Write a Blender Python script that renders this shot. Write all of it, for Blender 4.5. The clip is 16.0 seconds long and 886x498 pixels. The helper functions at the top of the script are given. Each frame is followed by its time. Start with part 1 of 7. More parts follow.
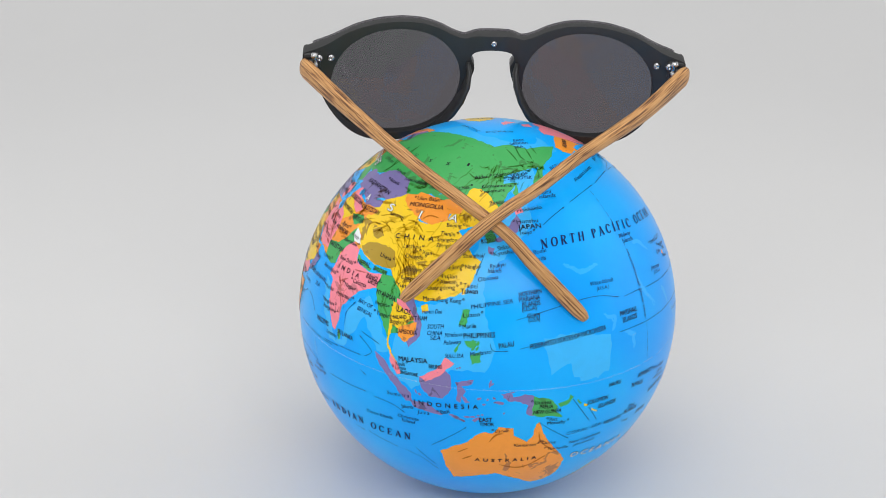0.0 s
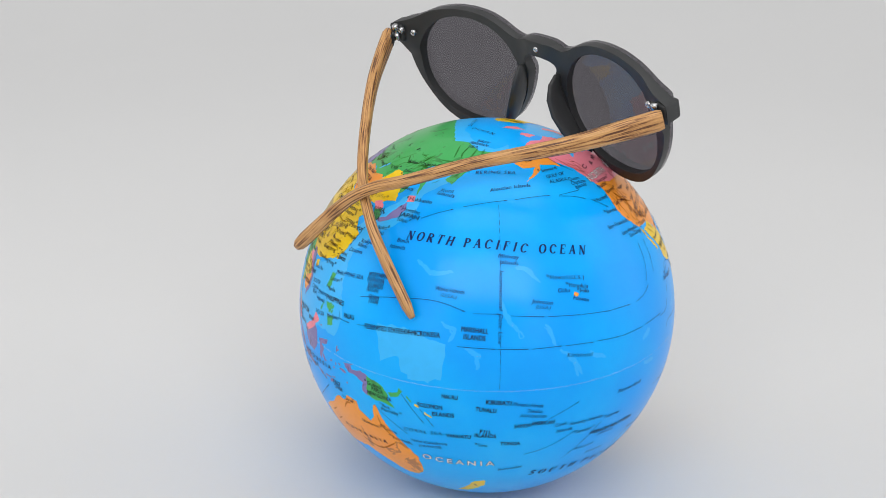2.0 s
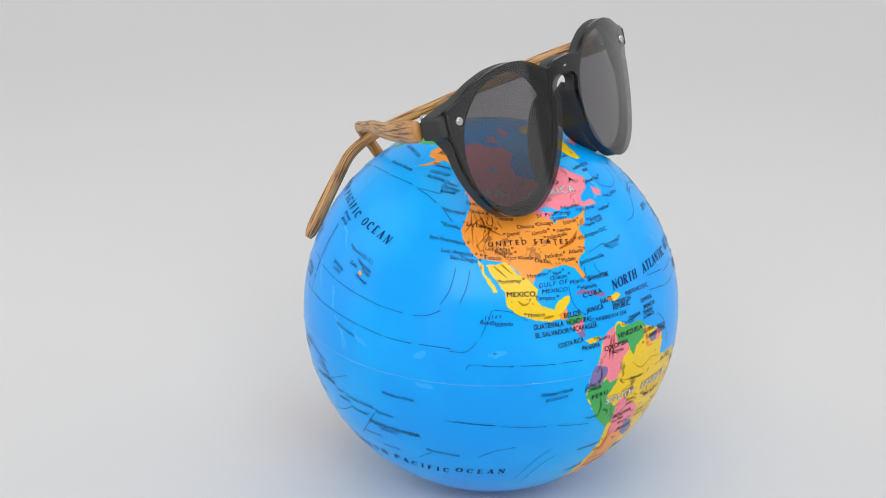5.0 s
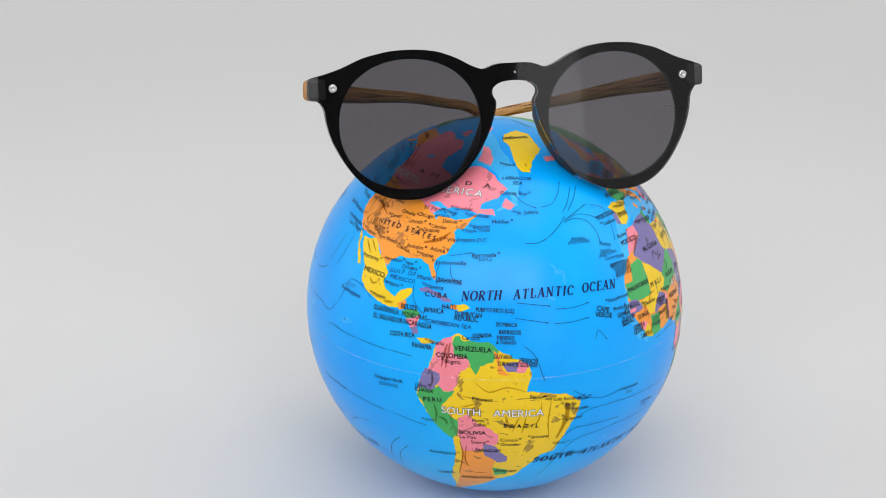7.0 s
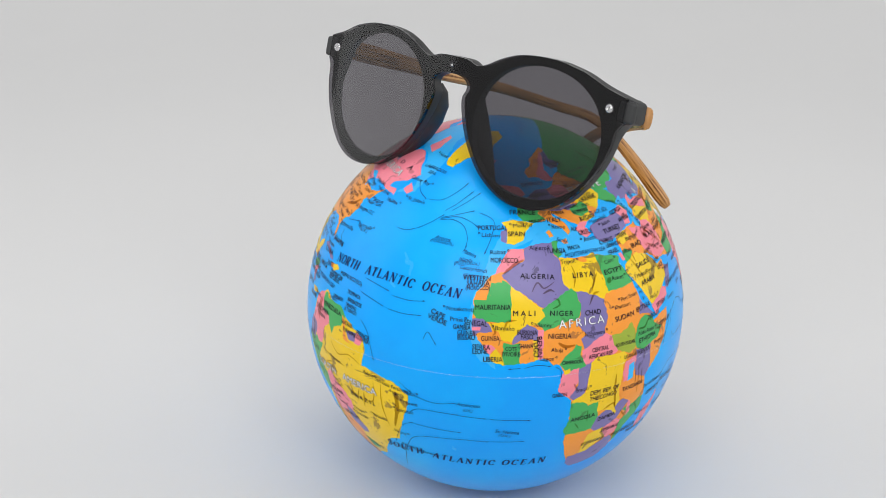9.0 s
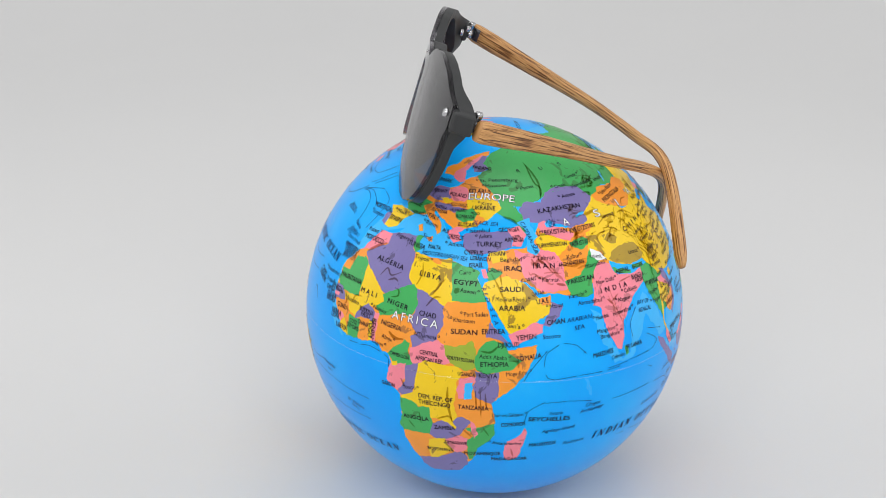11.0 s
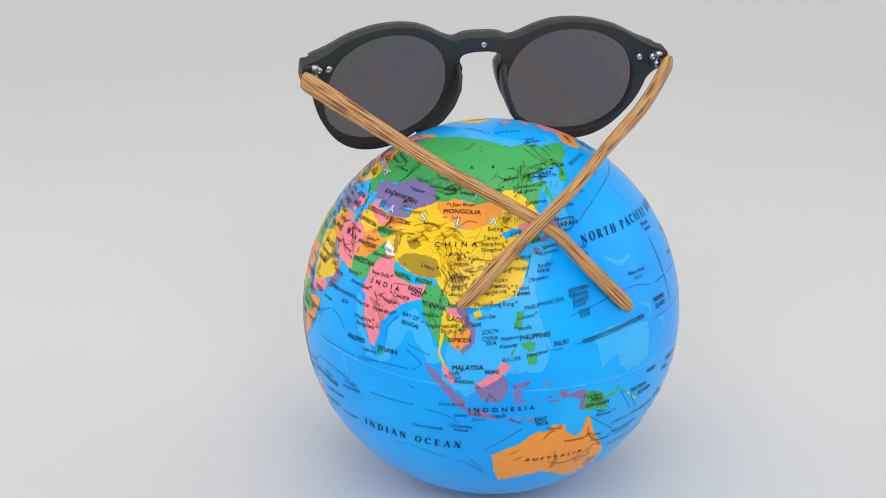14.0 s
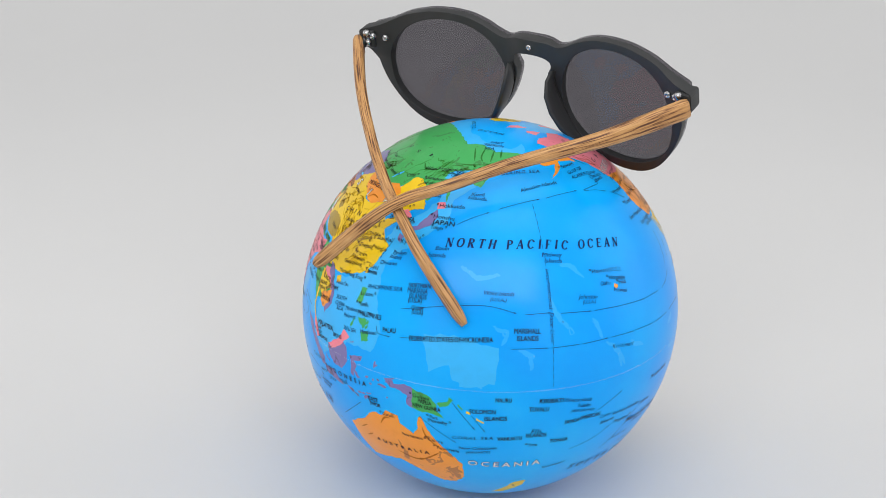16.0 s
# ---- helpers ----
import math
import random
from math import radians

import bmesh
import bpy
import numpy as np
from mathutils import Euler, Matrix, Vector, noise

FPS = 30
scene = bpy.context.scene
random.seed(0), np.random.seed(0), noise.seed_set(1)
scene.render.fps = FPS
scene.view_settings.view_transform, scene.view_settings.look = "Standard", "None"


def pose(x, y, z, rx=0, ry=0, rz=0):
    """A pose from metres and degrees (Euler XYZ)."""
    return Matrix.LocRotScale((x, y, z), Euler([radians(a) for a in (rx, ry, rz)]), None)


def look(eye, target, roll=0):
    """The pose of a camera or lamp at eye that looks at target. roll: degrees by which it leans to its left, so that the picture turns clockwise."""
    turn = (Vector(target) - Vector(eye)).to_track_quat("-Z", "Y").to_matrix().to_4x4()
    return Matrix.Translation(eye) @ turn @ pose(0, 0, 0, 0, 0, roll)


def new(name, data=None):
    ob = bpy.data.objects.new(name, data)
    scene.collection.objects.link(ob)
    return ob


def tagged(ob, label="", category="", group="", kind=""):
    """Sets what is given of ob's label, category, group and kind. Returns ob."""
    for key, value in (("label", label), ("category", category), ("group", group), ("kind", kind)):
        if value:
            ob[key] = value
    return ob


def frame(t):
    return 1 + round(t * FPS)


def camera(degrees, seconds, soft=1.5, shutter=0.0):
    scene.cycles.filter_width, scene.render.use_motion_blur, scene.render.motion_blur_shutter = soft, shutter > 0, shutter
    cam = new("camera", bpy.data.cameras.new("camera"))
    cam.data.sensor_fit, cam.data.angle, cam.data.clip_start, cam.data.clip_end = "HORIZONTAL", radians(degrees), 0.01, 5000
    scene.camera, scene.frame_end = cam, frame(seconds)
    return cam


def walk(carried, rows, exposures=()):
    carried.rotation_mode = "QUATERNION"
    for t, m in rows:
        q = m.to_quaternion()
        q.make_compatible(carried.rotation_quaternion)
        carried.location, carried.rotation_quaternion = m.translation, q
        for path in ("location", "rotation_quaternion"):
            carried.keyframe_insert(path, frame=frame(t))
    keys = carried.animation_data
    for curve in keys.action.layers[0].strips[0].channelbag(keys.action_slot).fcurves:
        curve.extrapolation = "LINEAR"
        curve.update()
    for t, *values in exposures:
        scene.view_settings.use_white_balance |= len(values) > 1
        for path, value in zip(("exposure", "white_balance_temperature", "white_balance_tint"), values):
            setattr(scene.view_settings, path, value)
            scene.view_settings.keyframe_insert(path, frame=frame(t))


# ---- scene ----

R = 0.0731                       # the globe's radius
AXIS_OFF = (-0.00117, -0.00074)    # the globe's centre from the axis on which it turns
MM = 0.001

# ---- camera: on a stand, settling by a hair as the clip goes on ----
cam = camera(31.8, 16.0, soft=0.65)
EYE = Vector((0.0, -0.5600, 0.2445 + R))
YAW, PITCH, LEAN = 1.935, -21.612, 1.176


def aim(yaw, pitch):
    """The camera's pose, turned by a few hundredths of a degree from its first one."""
    a, b = radians(YAW + yaw), radians(PITCH + pitch)
    return look(EYE, EYE + Vector((-math.sin(a) * math.cos(b), math.cos(a) * math.cos(b), math.sin(b))), LEAN)


SETTLE = [(0.0, 0.0, 0.0), (3.5, -0.012, 0.042), (6.0, 0.029, 0.010), (9.0, 0.039, -0.077), (12.0, 0.101, -0.021), (16.0, 0.122, 0.036)]
walk(cam, [(t, aim(yaw, pitch)) for t, yaw, pitch in SETTLE], exposures=[(0.0, 0.0), (16.0, 0.0)])

# ---- light: a bright white photo studio ----
world = bpy.data.worlds.new("studio_air")
scene.world = world
world.use_nodes = True
world.node_tree.nodes["Background"].inputs[0].default_value = (1, 1, 1, 1)
world.node_tree.nodes["Background"].inputs[1].default_value = 0.57


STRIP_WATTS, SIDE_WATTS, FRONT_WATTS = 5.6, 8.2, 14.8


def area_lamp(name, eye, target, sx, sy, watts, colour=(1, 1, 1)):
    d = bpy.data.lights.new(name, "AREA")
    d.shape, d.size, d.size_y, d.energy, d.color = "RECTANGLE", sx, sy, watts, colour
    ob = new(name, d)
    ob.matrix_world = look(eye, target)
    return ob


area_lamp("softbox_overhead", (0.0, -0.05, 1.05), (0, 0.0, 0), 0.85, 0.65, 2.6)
# added fill, not a known studio lamp: lifts the globe's lower front and paper
area_lamp("added_front_fill", (0.0, -1.50, 1.28), (0, 0.0, 0.05), 1.9, 0.8, FRONT_WATTS)
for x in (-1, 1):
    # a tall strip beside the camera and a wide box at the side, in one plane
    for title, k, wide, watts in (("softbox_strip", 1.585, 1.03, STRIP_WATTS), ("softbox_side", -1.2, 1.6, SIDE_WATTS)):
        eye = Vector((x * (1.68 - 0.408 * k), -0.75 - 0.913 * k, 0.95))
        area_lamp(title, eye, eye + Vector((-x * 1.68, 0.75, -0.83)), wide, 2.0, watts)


# ---- materials ----
def mat(name, colour, rough=0.5, metal=0.0, spec=0.5):
    m = bpy.data.materials.new(name)
    m.use_nodes = True
    b = m.node_tree.nodes["Principled BSDF"]
    b.inputs["Base Color"].default_value = (*colour, 1)
    b.inputs["Roughness"].default_value = rough
    b.inputs["Metallic"].default_value = metal
    b.inputs["Specular IOR Level"].default_value = spec
    return m


def node(m, kind, **values):
    n = m.node_tree.nodes.new(kind)
    for k, v in values.items():
        n.inputs[k].default_value = v
    return n


def link(m, a, ai, b, bi):
    m.node_tree.links.new(a.outputs[ai], b.inputs[bi])


def ramp(m, stops):
    n = m.node_tree.nodes.new("ShaderNodeValToRGB")
    e = n.color_ramp.elements
    for i, (p, c) in enumerate(stops):
        s = e[i] if i < 2 else e.new(p)
        s.position, s.color = p, (*c, 1)
    return n


def bsdf(m):
    return m.node_tree.nodes["Principled BSDF"]


def bump(m, source, out, strength, distance):
    b = node(m, "ShaderNodeBump", Strength=strength, Distance=distance)
    link(m, source, out, b, "Height")
    link(m, b, "Normal", bsdf(m), "Normal")


def coords(m, scale=(1, 1, 1)):
    c = m.node_tree.nodes.new("ShaderNodeTexCoord")
    s = node(m, "ShaderNodeMapping", Scale=scale)
    link(m, c, "Object", s, "Vector")
    return s


def paper_material():
    m = mat("white_sweep_paper", (0.80, 0.80, 0.81), 0.6)
    c = coords(m)
    n = node(m, "ShaderNodeTexNoise", Scale=3.0, Detail=4.0)
    link(m, c, 0, n, "Vector")
    r = ramp(m, [(0.3, (0.662, 0.661, 0.661)), (0.7, (0.682, 0.680, 0.679))])
    link(m, n, 0, r, 0)
    link(m, r, 0, bsdf(m), "Base Color")
    f = node(m, "ShaderNodeTexNoise", Scale=900.0, Detail=3.0)
    link(m, c, 0, f, "Vector")
    bump(m, f, 0, 0.08, 0.0004)
    return m


def ocean_material():
    m = mat("printed_ocean_blue", (0.0, 0.40, 1.0), 0.30, spec=0.13)
    c = coords(m)
    n = node(m, "ShaderNodeTexNoise", Scale=16.0, Detail=5.0, Roughness=0.55)
    link(m, c, 0, n, "Vector")
    r = ramp(m, [(0.40, (0.0, 0.345, 0.97)), (0.55, (0.0, 0.405, 1.0)), (0.68, (0.012, 0.455, 1.0))])
    link(m, n, 0, r, 0)
    link(m, r, 0, bsdf(m), "Base Color")
    bsdf(m).inputs["Coat Weight"].default_value = 0.24
    bsdf(m).inputs["Coat Roughness"].default_value = 0.2
    return m


def wood_material():
    m = mat("zebra_grain_wood", (0.45, 0.24, 0.09), 0.45)
    t = m.node_tree.nodes.new("ShaderNodeTexCoord")
    c = node(m, "ShaderNodeMapping", Scale=(62, 1900, 1))
    link(m, t, "UV", c, "Vector")
    n = node(m, "ShaderNodeTexNoise", Scale=1.0, Detail=5.0, Roughness=0.55, Distortion=0.35)
    link(m, c, 0, n, "Vector")
    r = ramp(m, [(0.375, (0.10, 0.036, 0.012)), (0.43, (0.23, 0.095, 0.030)), (0.465, (0.49, 0.245, 0.085)), (0.58, (0.63, 0.345, 0.130)), (0.75, (0.71, 0.42, 0.180))])
    link(m, n, 0, r, 0)
    d = node(m, "ShaderNodeTexNoise", Scale=3.5, Detail=3.0)
    link(m, c, 0, d, "Vector")
    r2 = ramp(m, [(0.35, (0.72, 0.66, 0.58)), (0.6, (1, 1, 1))])
    link(m, d, 0, r2, 0)
    x = m.node_tree.nodes.new("ShaderNodeMix")
    x.data_type, x.blend_type = "RGBA", "MULTIPLY"
    x.inputs[0].default_value = 0.8
    m.node_tree.links.new(r.outputs[0], x.inputs[6])
    m.node_tree.links.new(r2.outputs[0], x.inputs[7])
    m.node_tree.links.new(x.outputs[2], bsdf(m).inputs["Base Color"])
    bump(m, n, 0, 0.2, 0.0003)
    return m


def lens_material(title, mirror):
    m = bpy.data.materials.new(title)
    m.use_nodes = True
    nt = m.node_tree
    nt.nodes.remove(nt.nodes["Principled BSDF"])
    t = node(m, "ShaderNodeBsdfTransparent", Color=(0.40, 0.39, 0.41, 1))
    g = node(m, "ShaderNodeBsdfGlossy", Color=(1, 1, 1, 1), Roughness=0.045)
    w = node(m, "ShaderNodeLayerWeight", Blend=0.5)
    p = nt.nodes.new("ShaderNodeMath")
    p.operation, p.inputs[1].default_value = "POWER", 5.0
    link(m, w, "Facing", p, 0)
    f = nt.nodes.new("ShaderNodeMath")
    f.operation, f.inputs[1].default_value, f.inputs[2].default_value = "MULTIPLY_ADD", 0.9, mirror
    link(m, p, 0, f, 0)
    x = nt.nodes.new("ShaderNodeMixShader")
    link(m, f, 0, x, 0)
    link(m, t, 0, x, 1)
    link(m, g, 0, x, 2)
    link(m, x, 0, nt.nodes["Material Output"], "Surface")
    return m


def matte_black_material():
    m = mat("soft_touch_black_plastic", (0.022, 0.023, 0.024), 0.48)
    c = coords(m)
    f = node(m, "ShaderNodeTexNoise", Scale=2500.0, Detail=2.0)
    link(m, c, 0, f, "Vector")
    bump(m, f, 0, 0.05, 0.00008)
    n = node(m, "ShaderNodeTexNoise", Scale=90.0, Detail=3.0)
    link(m, c, 0, n, "Vector")
    r = ramp(m, [(0.3, (0.42,) * 3), (0.7, (0.56,) * 3)])
    link(m, n, 0, r, 0)
    link(m, r, 0, bsdf(m), "Roughness")
    return m


def ink_material(name, colour, relief=None):
    """Printed ink under the ball's clear gloss, with brownish hill shading drawn into the lands."""
    m = mat(name, colour, 0.32, spec=0.2)
    c = coords(m)
    n = node(m, "ShaderNodeTexNoise", Scale=120.0, Detail=5.0, Roughness=0.6, Distortion=1.2)
    link(m, c, 0, n, "Vector")
    a = tuple(v * 0.96 for v in colour)
    stops = [(0.35, a), (0.55, colour)]
    if relief:
        stops += [(0.60, colour), (0.615, relief), (0.70, relief)]
    r = ramp(m, stops)
    link(m, n, 0, r, 0)
    link(m, r, 0, bsdf(m), "Base Color")
    bsdf(m).inputs["Coat Weight"].default_value = 0.24
    bsdf(m).inputs["Coat Roughness"].default_value = 0.2
    return m


YELLOW = ink_material("yellow_ink", (0.86, 0.58, 0.012), (0.38, 0.24, 0.02))
ORANGE = ink_material("orange_ink", (0.90, 0.32, 0.035), (0.48, 0.18, 0.04))
PINK = ink_material("pink_ink", (0.88, 0.24, 0.31), (0.60, 0.17, 0.21))
VIOLET = ink_material("violet_ink", (0.20, 0.17, 0.40), (0.12, 0.10, 0.22))
GREEN = ink_material("green_ink", (0.055, 0.40, 0.105), (0.05, 0.26, 0.07))
OLIVE = ink_material("olive_ink", (0.32, 0.42, 0.04), (0.22, 0.28, 0.03))
SHALLOW = ink_material("pale_blue_ink", (0.035, 0.46, 0.96))
PAPER_WHITE = ink_material("white_ink", (0.80, 0.82, 0.84))
DARK_INK = mat("black_ink", (0.018, 0.015, 0.026), 0.35, spec=0.12)
NAVY_INK = mat("navy_ink", (0.009, 0.024, 0.11), 0.35, spec=0.12)
BROWN = ink_material("brown_highland_ink", (0.40, 0.26, 0.02), (0.30, 0.19, 0.02))


def hill_ink(title, glaze):
    """A thin brown glaze that darkens the ink below it."""
    m = bpy.data.materials.new(title)
    m.use_nodes = True
    m.node_tree.nodes.remove(m.node_tree.nodes["Principled BSDF"])
    t = node(m, "ShaderNodeBsdfTransparent", Color=(*glaze, 1))
    link(m, t, 0, m.node_tree.nodes["Material Output"], "Surface")
    return m


def seam_gloss():
    m = bpy.data.materials.new("clear_glossy_seam")
    m.use_nodes = True
    nt = m.node_tree
    nt.nodes.remove(nt.nodes["Principled BSDF"])
    t = node(m, "ShaderNodeBsdfTransparent", Color=(0.93, 0.95, 0.97, 1))
    g = node(m, "ShaderNodeBsdfGlossy", Color=(1, 1, 1, 1), Roughness=0.15)
    x = node(m, "ShaderNodeMixShader", Fac=0.10)
    link(m, t, 0, x, 1)
    link(m, g, 0, x, 2)
    link(m, x, 0, nt.nodes["Material Output"], "Surface")
    return m


HILL_INK = hill_ink("thin_brown_hill_ink", (0.68, 0.61, 0.52))
FINE_HILL_INK = hill_ink("fine_brown_hill_ink", (0.80, 0.76, 0.66))
PALE_INK = ink_material("pale_ridge_ink", (0.022, 0.425, 1.0))
SEAM = seam_gloss()
PAPER = paper_material()
CARD_BLACK = mat("matte_charcoal_card", (0.13, 0.135, 0.135), 0.8)
OCEAN = ocean_material()
WOOD = wood_material()
LENS = lens_material("smoke_tinted_lens", 0.032)
LENS_BACK = lens_material("smoke_tinted_lens_coated_back", 0.012)
BLACK = matte_black_material()
STEEL = mat("polished_steel", (0.52, 0.52, 0.53), 0.26, 1.0)
GUNMETAL = mat("dark_gunmetal", (0.10, 0.10, 0.105), 0.35, 1.0)


# ---- mesh helpers ----
def part(name, bm, material, parent=None, label="", smooth=True):
    me = bpy.data.meshes.new(name)
    bm.to_mesh(me)
    bm.free()
    me.materials.append(material)
    if smooth:
        me.polygons.foreach_set("use_smooth", [True] * len(me.polygons))
    ob = new(name, me)
    if parent:
        ob.parent = parent
    if label:
        tagged(ob, label)
    return ob


def from_lists(verts, faces):
    bm = bmesh.new()
    vs = [bm.verts.new(v) for v in verts]
    for f in faces:
        try:
            bm.faces.new([vs[i] for i in f])
        except ValueError:
            pass
    return bm


# ---- the setting: a white sweep that runs back and curves up, in a closed white studio ----
def sweep():
    prof = [(-3.0, 0.0), (-1.0, 0.0), (0.1, 0.0), (SWEEP_Y, 0.0)]
    for i in range(1, 25):
        a = radians(SWEEP_END * i / 24)
        prof.append((SWEEP_Y + SWEEP_R * math.sin(a), SWEEP_R * (1 - math.cos(a))))
    y, z = prof[-1]
    prof.append((y + 2.0 * math.cos(radians(SWEEP_END)), z + 2.0 * math.sin(radians(SWEEP_END))))
    xs = [-3 + 0.25 * i for i in range(25)]
    verts = [(x, y, z) for y, z in prof for x in xs]
    n = len(xs)
    faces = [(j * n + i, j * n + i + 1, (j + 1) * n + i + 1, (j + 1) * n + i) for j in range(len(prof) - 1) for i in range(n - 1)]
    ob = part("backdrop", from_lists(verts, faces), PAPER)
    tagged(ob, "seamless white paper sweep under and behind the globe", "backdrop", kind="structure")


SWEEP_Y, SWEEP_R, SWEEP_END = 0.6, 1.5, 88
sweep()


def slab(size, at, bevel):
    bm = bmesh.new()
    bmesh.ops.create_cube(bm, size=1.0)
    bmesh.ops.scale(bm, vec=size, verts=bm.verts)
    bmesh.ops.bevel(bm, geom=bm.edges, offset=bevel, segments=2, affect="EDGES", profile=0.5)
    bmesh.ops.translate(bm, vec=at, verts=bm.verts)
    return bm


def black_card():
    """A black card on a slim stand behind the camera; it shows as the dark middle of the lenses' reflection."""
    card = tagged(new("black_card"), "matte charcoal card on a slim stand over white paper", "card")
    part("panel", slab((0.52, 0.006, 0.17), (0, -0.60, 0.295), 0.001), CARD_BLACK, card, smooth=False)
    part("pole", slab((0.012, 0.012, 0.26), (0, -0.609, 0.14), 0.002), CARD_BLACK, card, smooth=False)
    part("foot", slab((0.12, 0.09, 0.012), (0, -0.609, 0.006), 0.003), CARD_BLACK, card, smooth=False)


black_card()


# ---- how the globe turns ----
PERIOD = 14.47
DRIFT = [(0, 0), (1, .15), (2, .6), (3, 1.2), (3.7, 1.25), (5.8, 2.2), (6.5, 1.95), (7.5, 1.3), (9, 1.1), (9.2, 1.15), (11.3, 1.85), (12.5, 2.2), (13.5, 2.8), (14, 3.05), (14.5, 2.9), (15, 2.4), (15.5, 2.6), (16, 3.0)]


def turn_at(t):
    return -360.0 * t / PERIOD + float(np.interp(t, [d[0] for d in DRIFT], [d[1] for d in DRIFT]))


# ---- the globe ----
globe = new("globe")
tagged(globe, "glossy toy world globe with bright blue oceans on white paper", "globe")
CENTRE = Vector((AXIS_OFF[0], AXIS_OFF[1], R))
bm = bmesh.new()
bmesh.ops.create_uvsphere(bm, u_segments=256, v_segments=128, radius=R)
bmesh.ops.translate(bm, verts=bm.verts, vec=CENTRE)
part("ball", bm, OCEAN, globe)

# ---- the printed map ----
FROM_GEO = Matrix(((-0.79997, -0.59964, 0.02213), (0.59927, -0.80026, -0.02133), (0.03050, -0.00380, 0.99953)))   # how the map sits on the ball


def geo(lon, lat):
    a, b = radians(lon), radians(lat)
    return Vector((math.cos(b) * math.cos(a), math.cos(b) * math.sin(a), math.sin(b)))


def on_ball(g, lift):
    return CENTRE + (FROM_GEO @ g) * (R + lift)


def tangent(lon, lat, turn=0.0):
    c, a = geo(lon, lat), radians(lon)
    e = Vector((-math.sin(a), math.cos(a), 0))
    n = c.cross(e)
    t = radians(turn)
    return c, e * math.cos(t) + n * math.sin(t), n * math.cos(t) - e * math.sin(t)


placed = []
STEP = 0.000006
rough = random.Random(7)


def uneven(pts, step, amount):
    """A drawn outline: the corners' edges broken into small crooked steps."""
    out = []
    for i, p in enumerate(pts):
        q = pts[(i + 1) % len(pts)]
        d = q - p
        n = max(1, int(d.length / step))
        side = Vector((-d.y, d.x)).normalized() if d.length else Vector((0, 0))
        for k in range(n):
            off = 0 if k == 0 else rough.uniform(-amount, amount)
            out.append(p + d * (k / n) + side * off)
    return out


def inside(x, y, loop):
    c, j = False, len(loop) - 1
    for i in range(len(loop)):
        a, b = loop[i], loop[j]
        if (a[1] > y) != (b[1] > y) and x < (b[0] - a[0]) * (y - a[1]) / (b[1] - a[1]) + a[0]:
            c = not c
        j = i
    return c


def land(kind, ink, corners):
    """One printed area, filled with a fine skin that follows the ball."""
    c = sum((geo(*p) for p in corners), Vector()).normalized()
    e = Vector((0, 0, 1)).cross(c).normalized()
    n = c.cross(e)
    flat = []
    for p in corners:
        g = geo(*p)
        a = c.angle(g)
        w = Vector((g.dot(e), g.dot(n)))
        flat.append(w.normalized() * math.degrees(a) if w.length > 1e-6 else Vector((0, 0)))
    loop = uneven(flat, 0.8, 0.22) if kind != "shallow_sea" else uneven(flat, 1.5, 0.5)
    rim = np.array([c * math.cos(radians(p.length)) + (e * p.x + n * p.y).normalized() * math.sin(radians(p.length)) for p in loop if p.length > 1e-6])
    # printed over whatever it overlaps
    level = 1
    for other_rim, other_corners, lv in placed:
        if lv >= level and ((rim @ other_rim.T).max() > math.cos(radians(0.7)) or inside(*corners[0], other_corners)):
            level = lv + 1
    if kind == "shallow_sea":
        level = 1
    placed.append((rim, corners, level))
    verts = list(loop)
    edges = [(i, (i + 1) % len(loop)) for i in range(len(loop))]
    x0, x1 = min(p.x for p in loop), max(p.x for p in loop)
    y0, y1 = min(p.y for p in loop), max(p.y for p in loop)
    s = 1.3
    for i in range(int((x1 - x0) / s) + 1):
        for j in range(int((y1 - y0) / s) + 1):
            x, y = x0 + (i + 0.5 * (j % 2)) * s, y0 + j * s
            if inside(x, y, loop):
                verts.append(Vector((x, y)))
    from mathutils.geometry import delaunay_2d_cdt
    vo, eo, fo, ov, oe, of = delaunay_2d_cdt(verts, edges, [], 0, 1e-5)
    lift = 0.00002 + level * STEP
    bm = bmesh.new()
    vs = []
    for p in vo:
        a = radians(p.length)
        d = (e * p.x + n * p.y).normalized() if p.length > 1e-9 else e
        vs.append(bm.verts.new(on_ball(c * math.cos(a) + d * math.sin(a), lift)))
    for f in fo:
        m = sum((vo[i] for i in f), Vector((0, 0))) / len(f)
        if inside(m.x, m.y, loop):
            bm.faces.new([vs[i] for i in f])
    part(kind, bm, ink, globe)


def isle(ink, lon, lat, long, wide, turn):
    """A small uneven island."""
    a = radians(turn)
    ring = []
    for k in range(7):
        t = 2 * math.pi * k / 7
        u, w = long / 2 * math.cos(t) * rough.uniform(0.8, 1.2), wide / 2 * math.sin(t) * rough.uniform(0.8, 1.2)
        ring.append((lon + u * math.cos(a) - w * math.sin(a), lat + u * math.sin(a) + w * math.cos(a)))
    land("island", ink, ring)


def ridge(width, line, ink=None):
    current(width, line, "hill_mark", ink or HILL_INK, PRINT_LIFT - 0.00003)


def wander(line, step, sideways):
    """The same line with small crooked turns."""
    out = []
    for (x0, y0), (x1, y1) in zip(line, line[1:]):
        x1 += 360 * round((x0 - x1) / 360)
        k = max(2, int(math.hypot(x1 - x0, y1 - y0) / step))
        out += [(x0 + (x1 - x0) * i / k + rough.gauss(0, sideways), y0 + (y1 - y0) * i / k + rough.gauss(0, sideways)) for i in range(k)]
    return out + [line[-1]]


def sea_ridge(width, line):
    for k, w in enumerate((1.5, 0.8)):
        current(width * w, wander(line, 1.1, 0.3), "sea_ridge", PALE_INK, 0.00004 + 0.000002 * k)


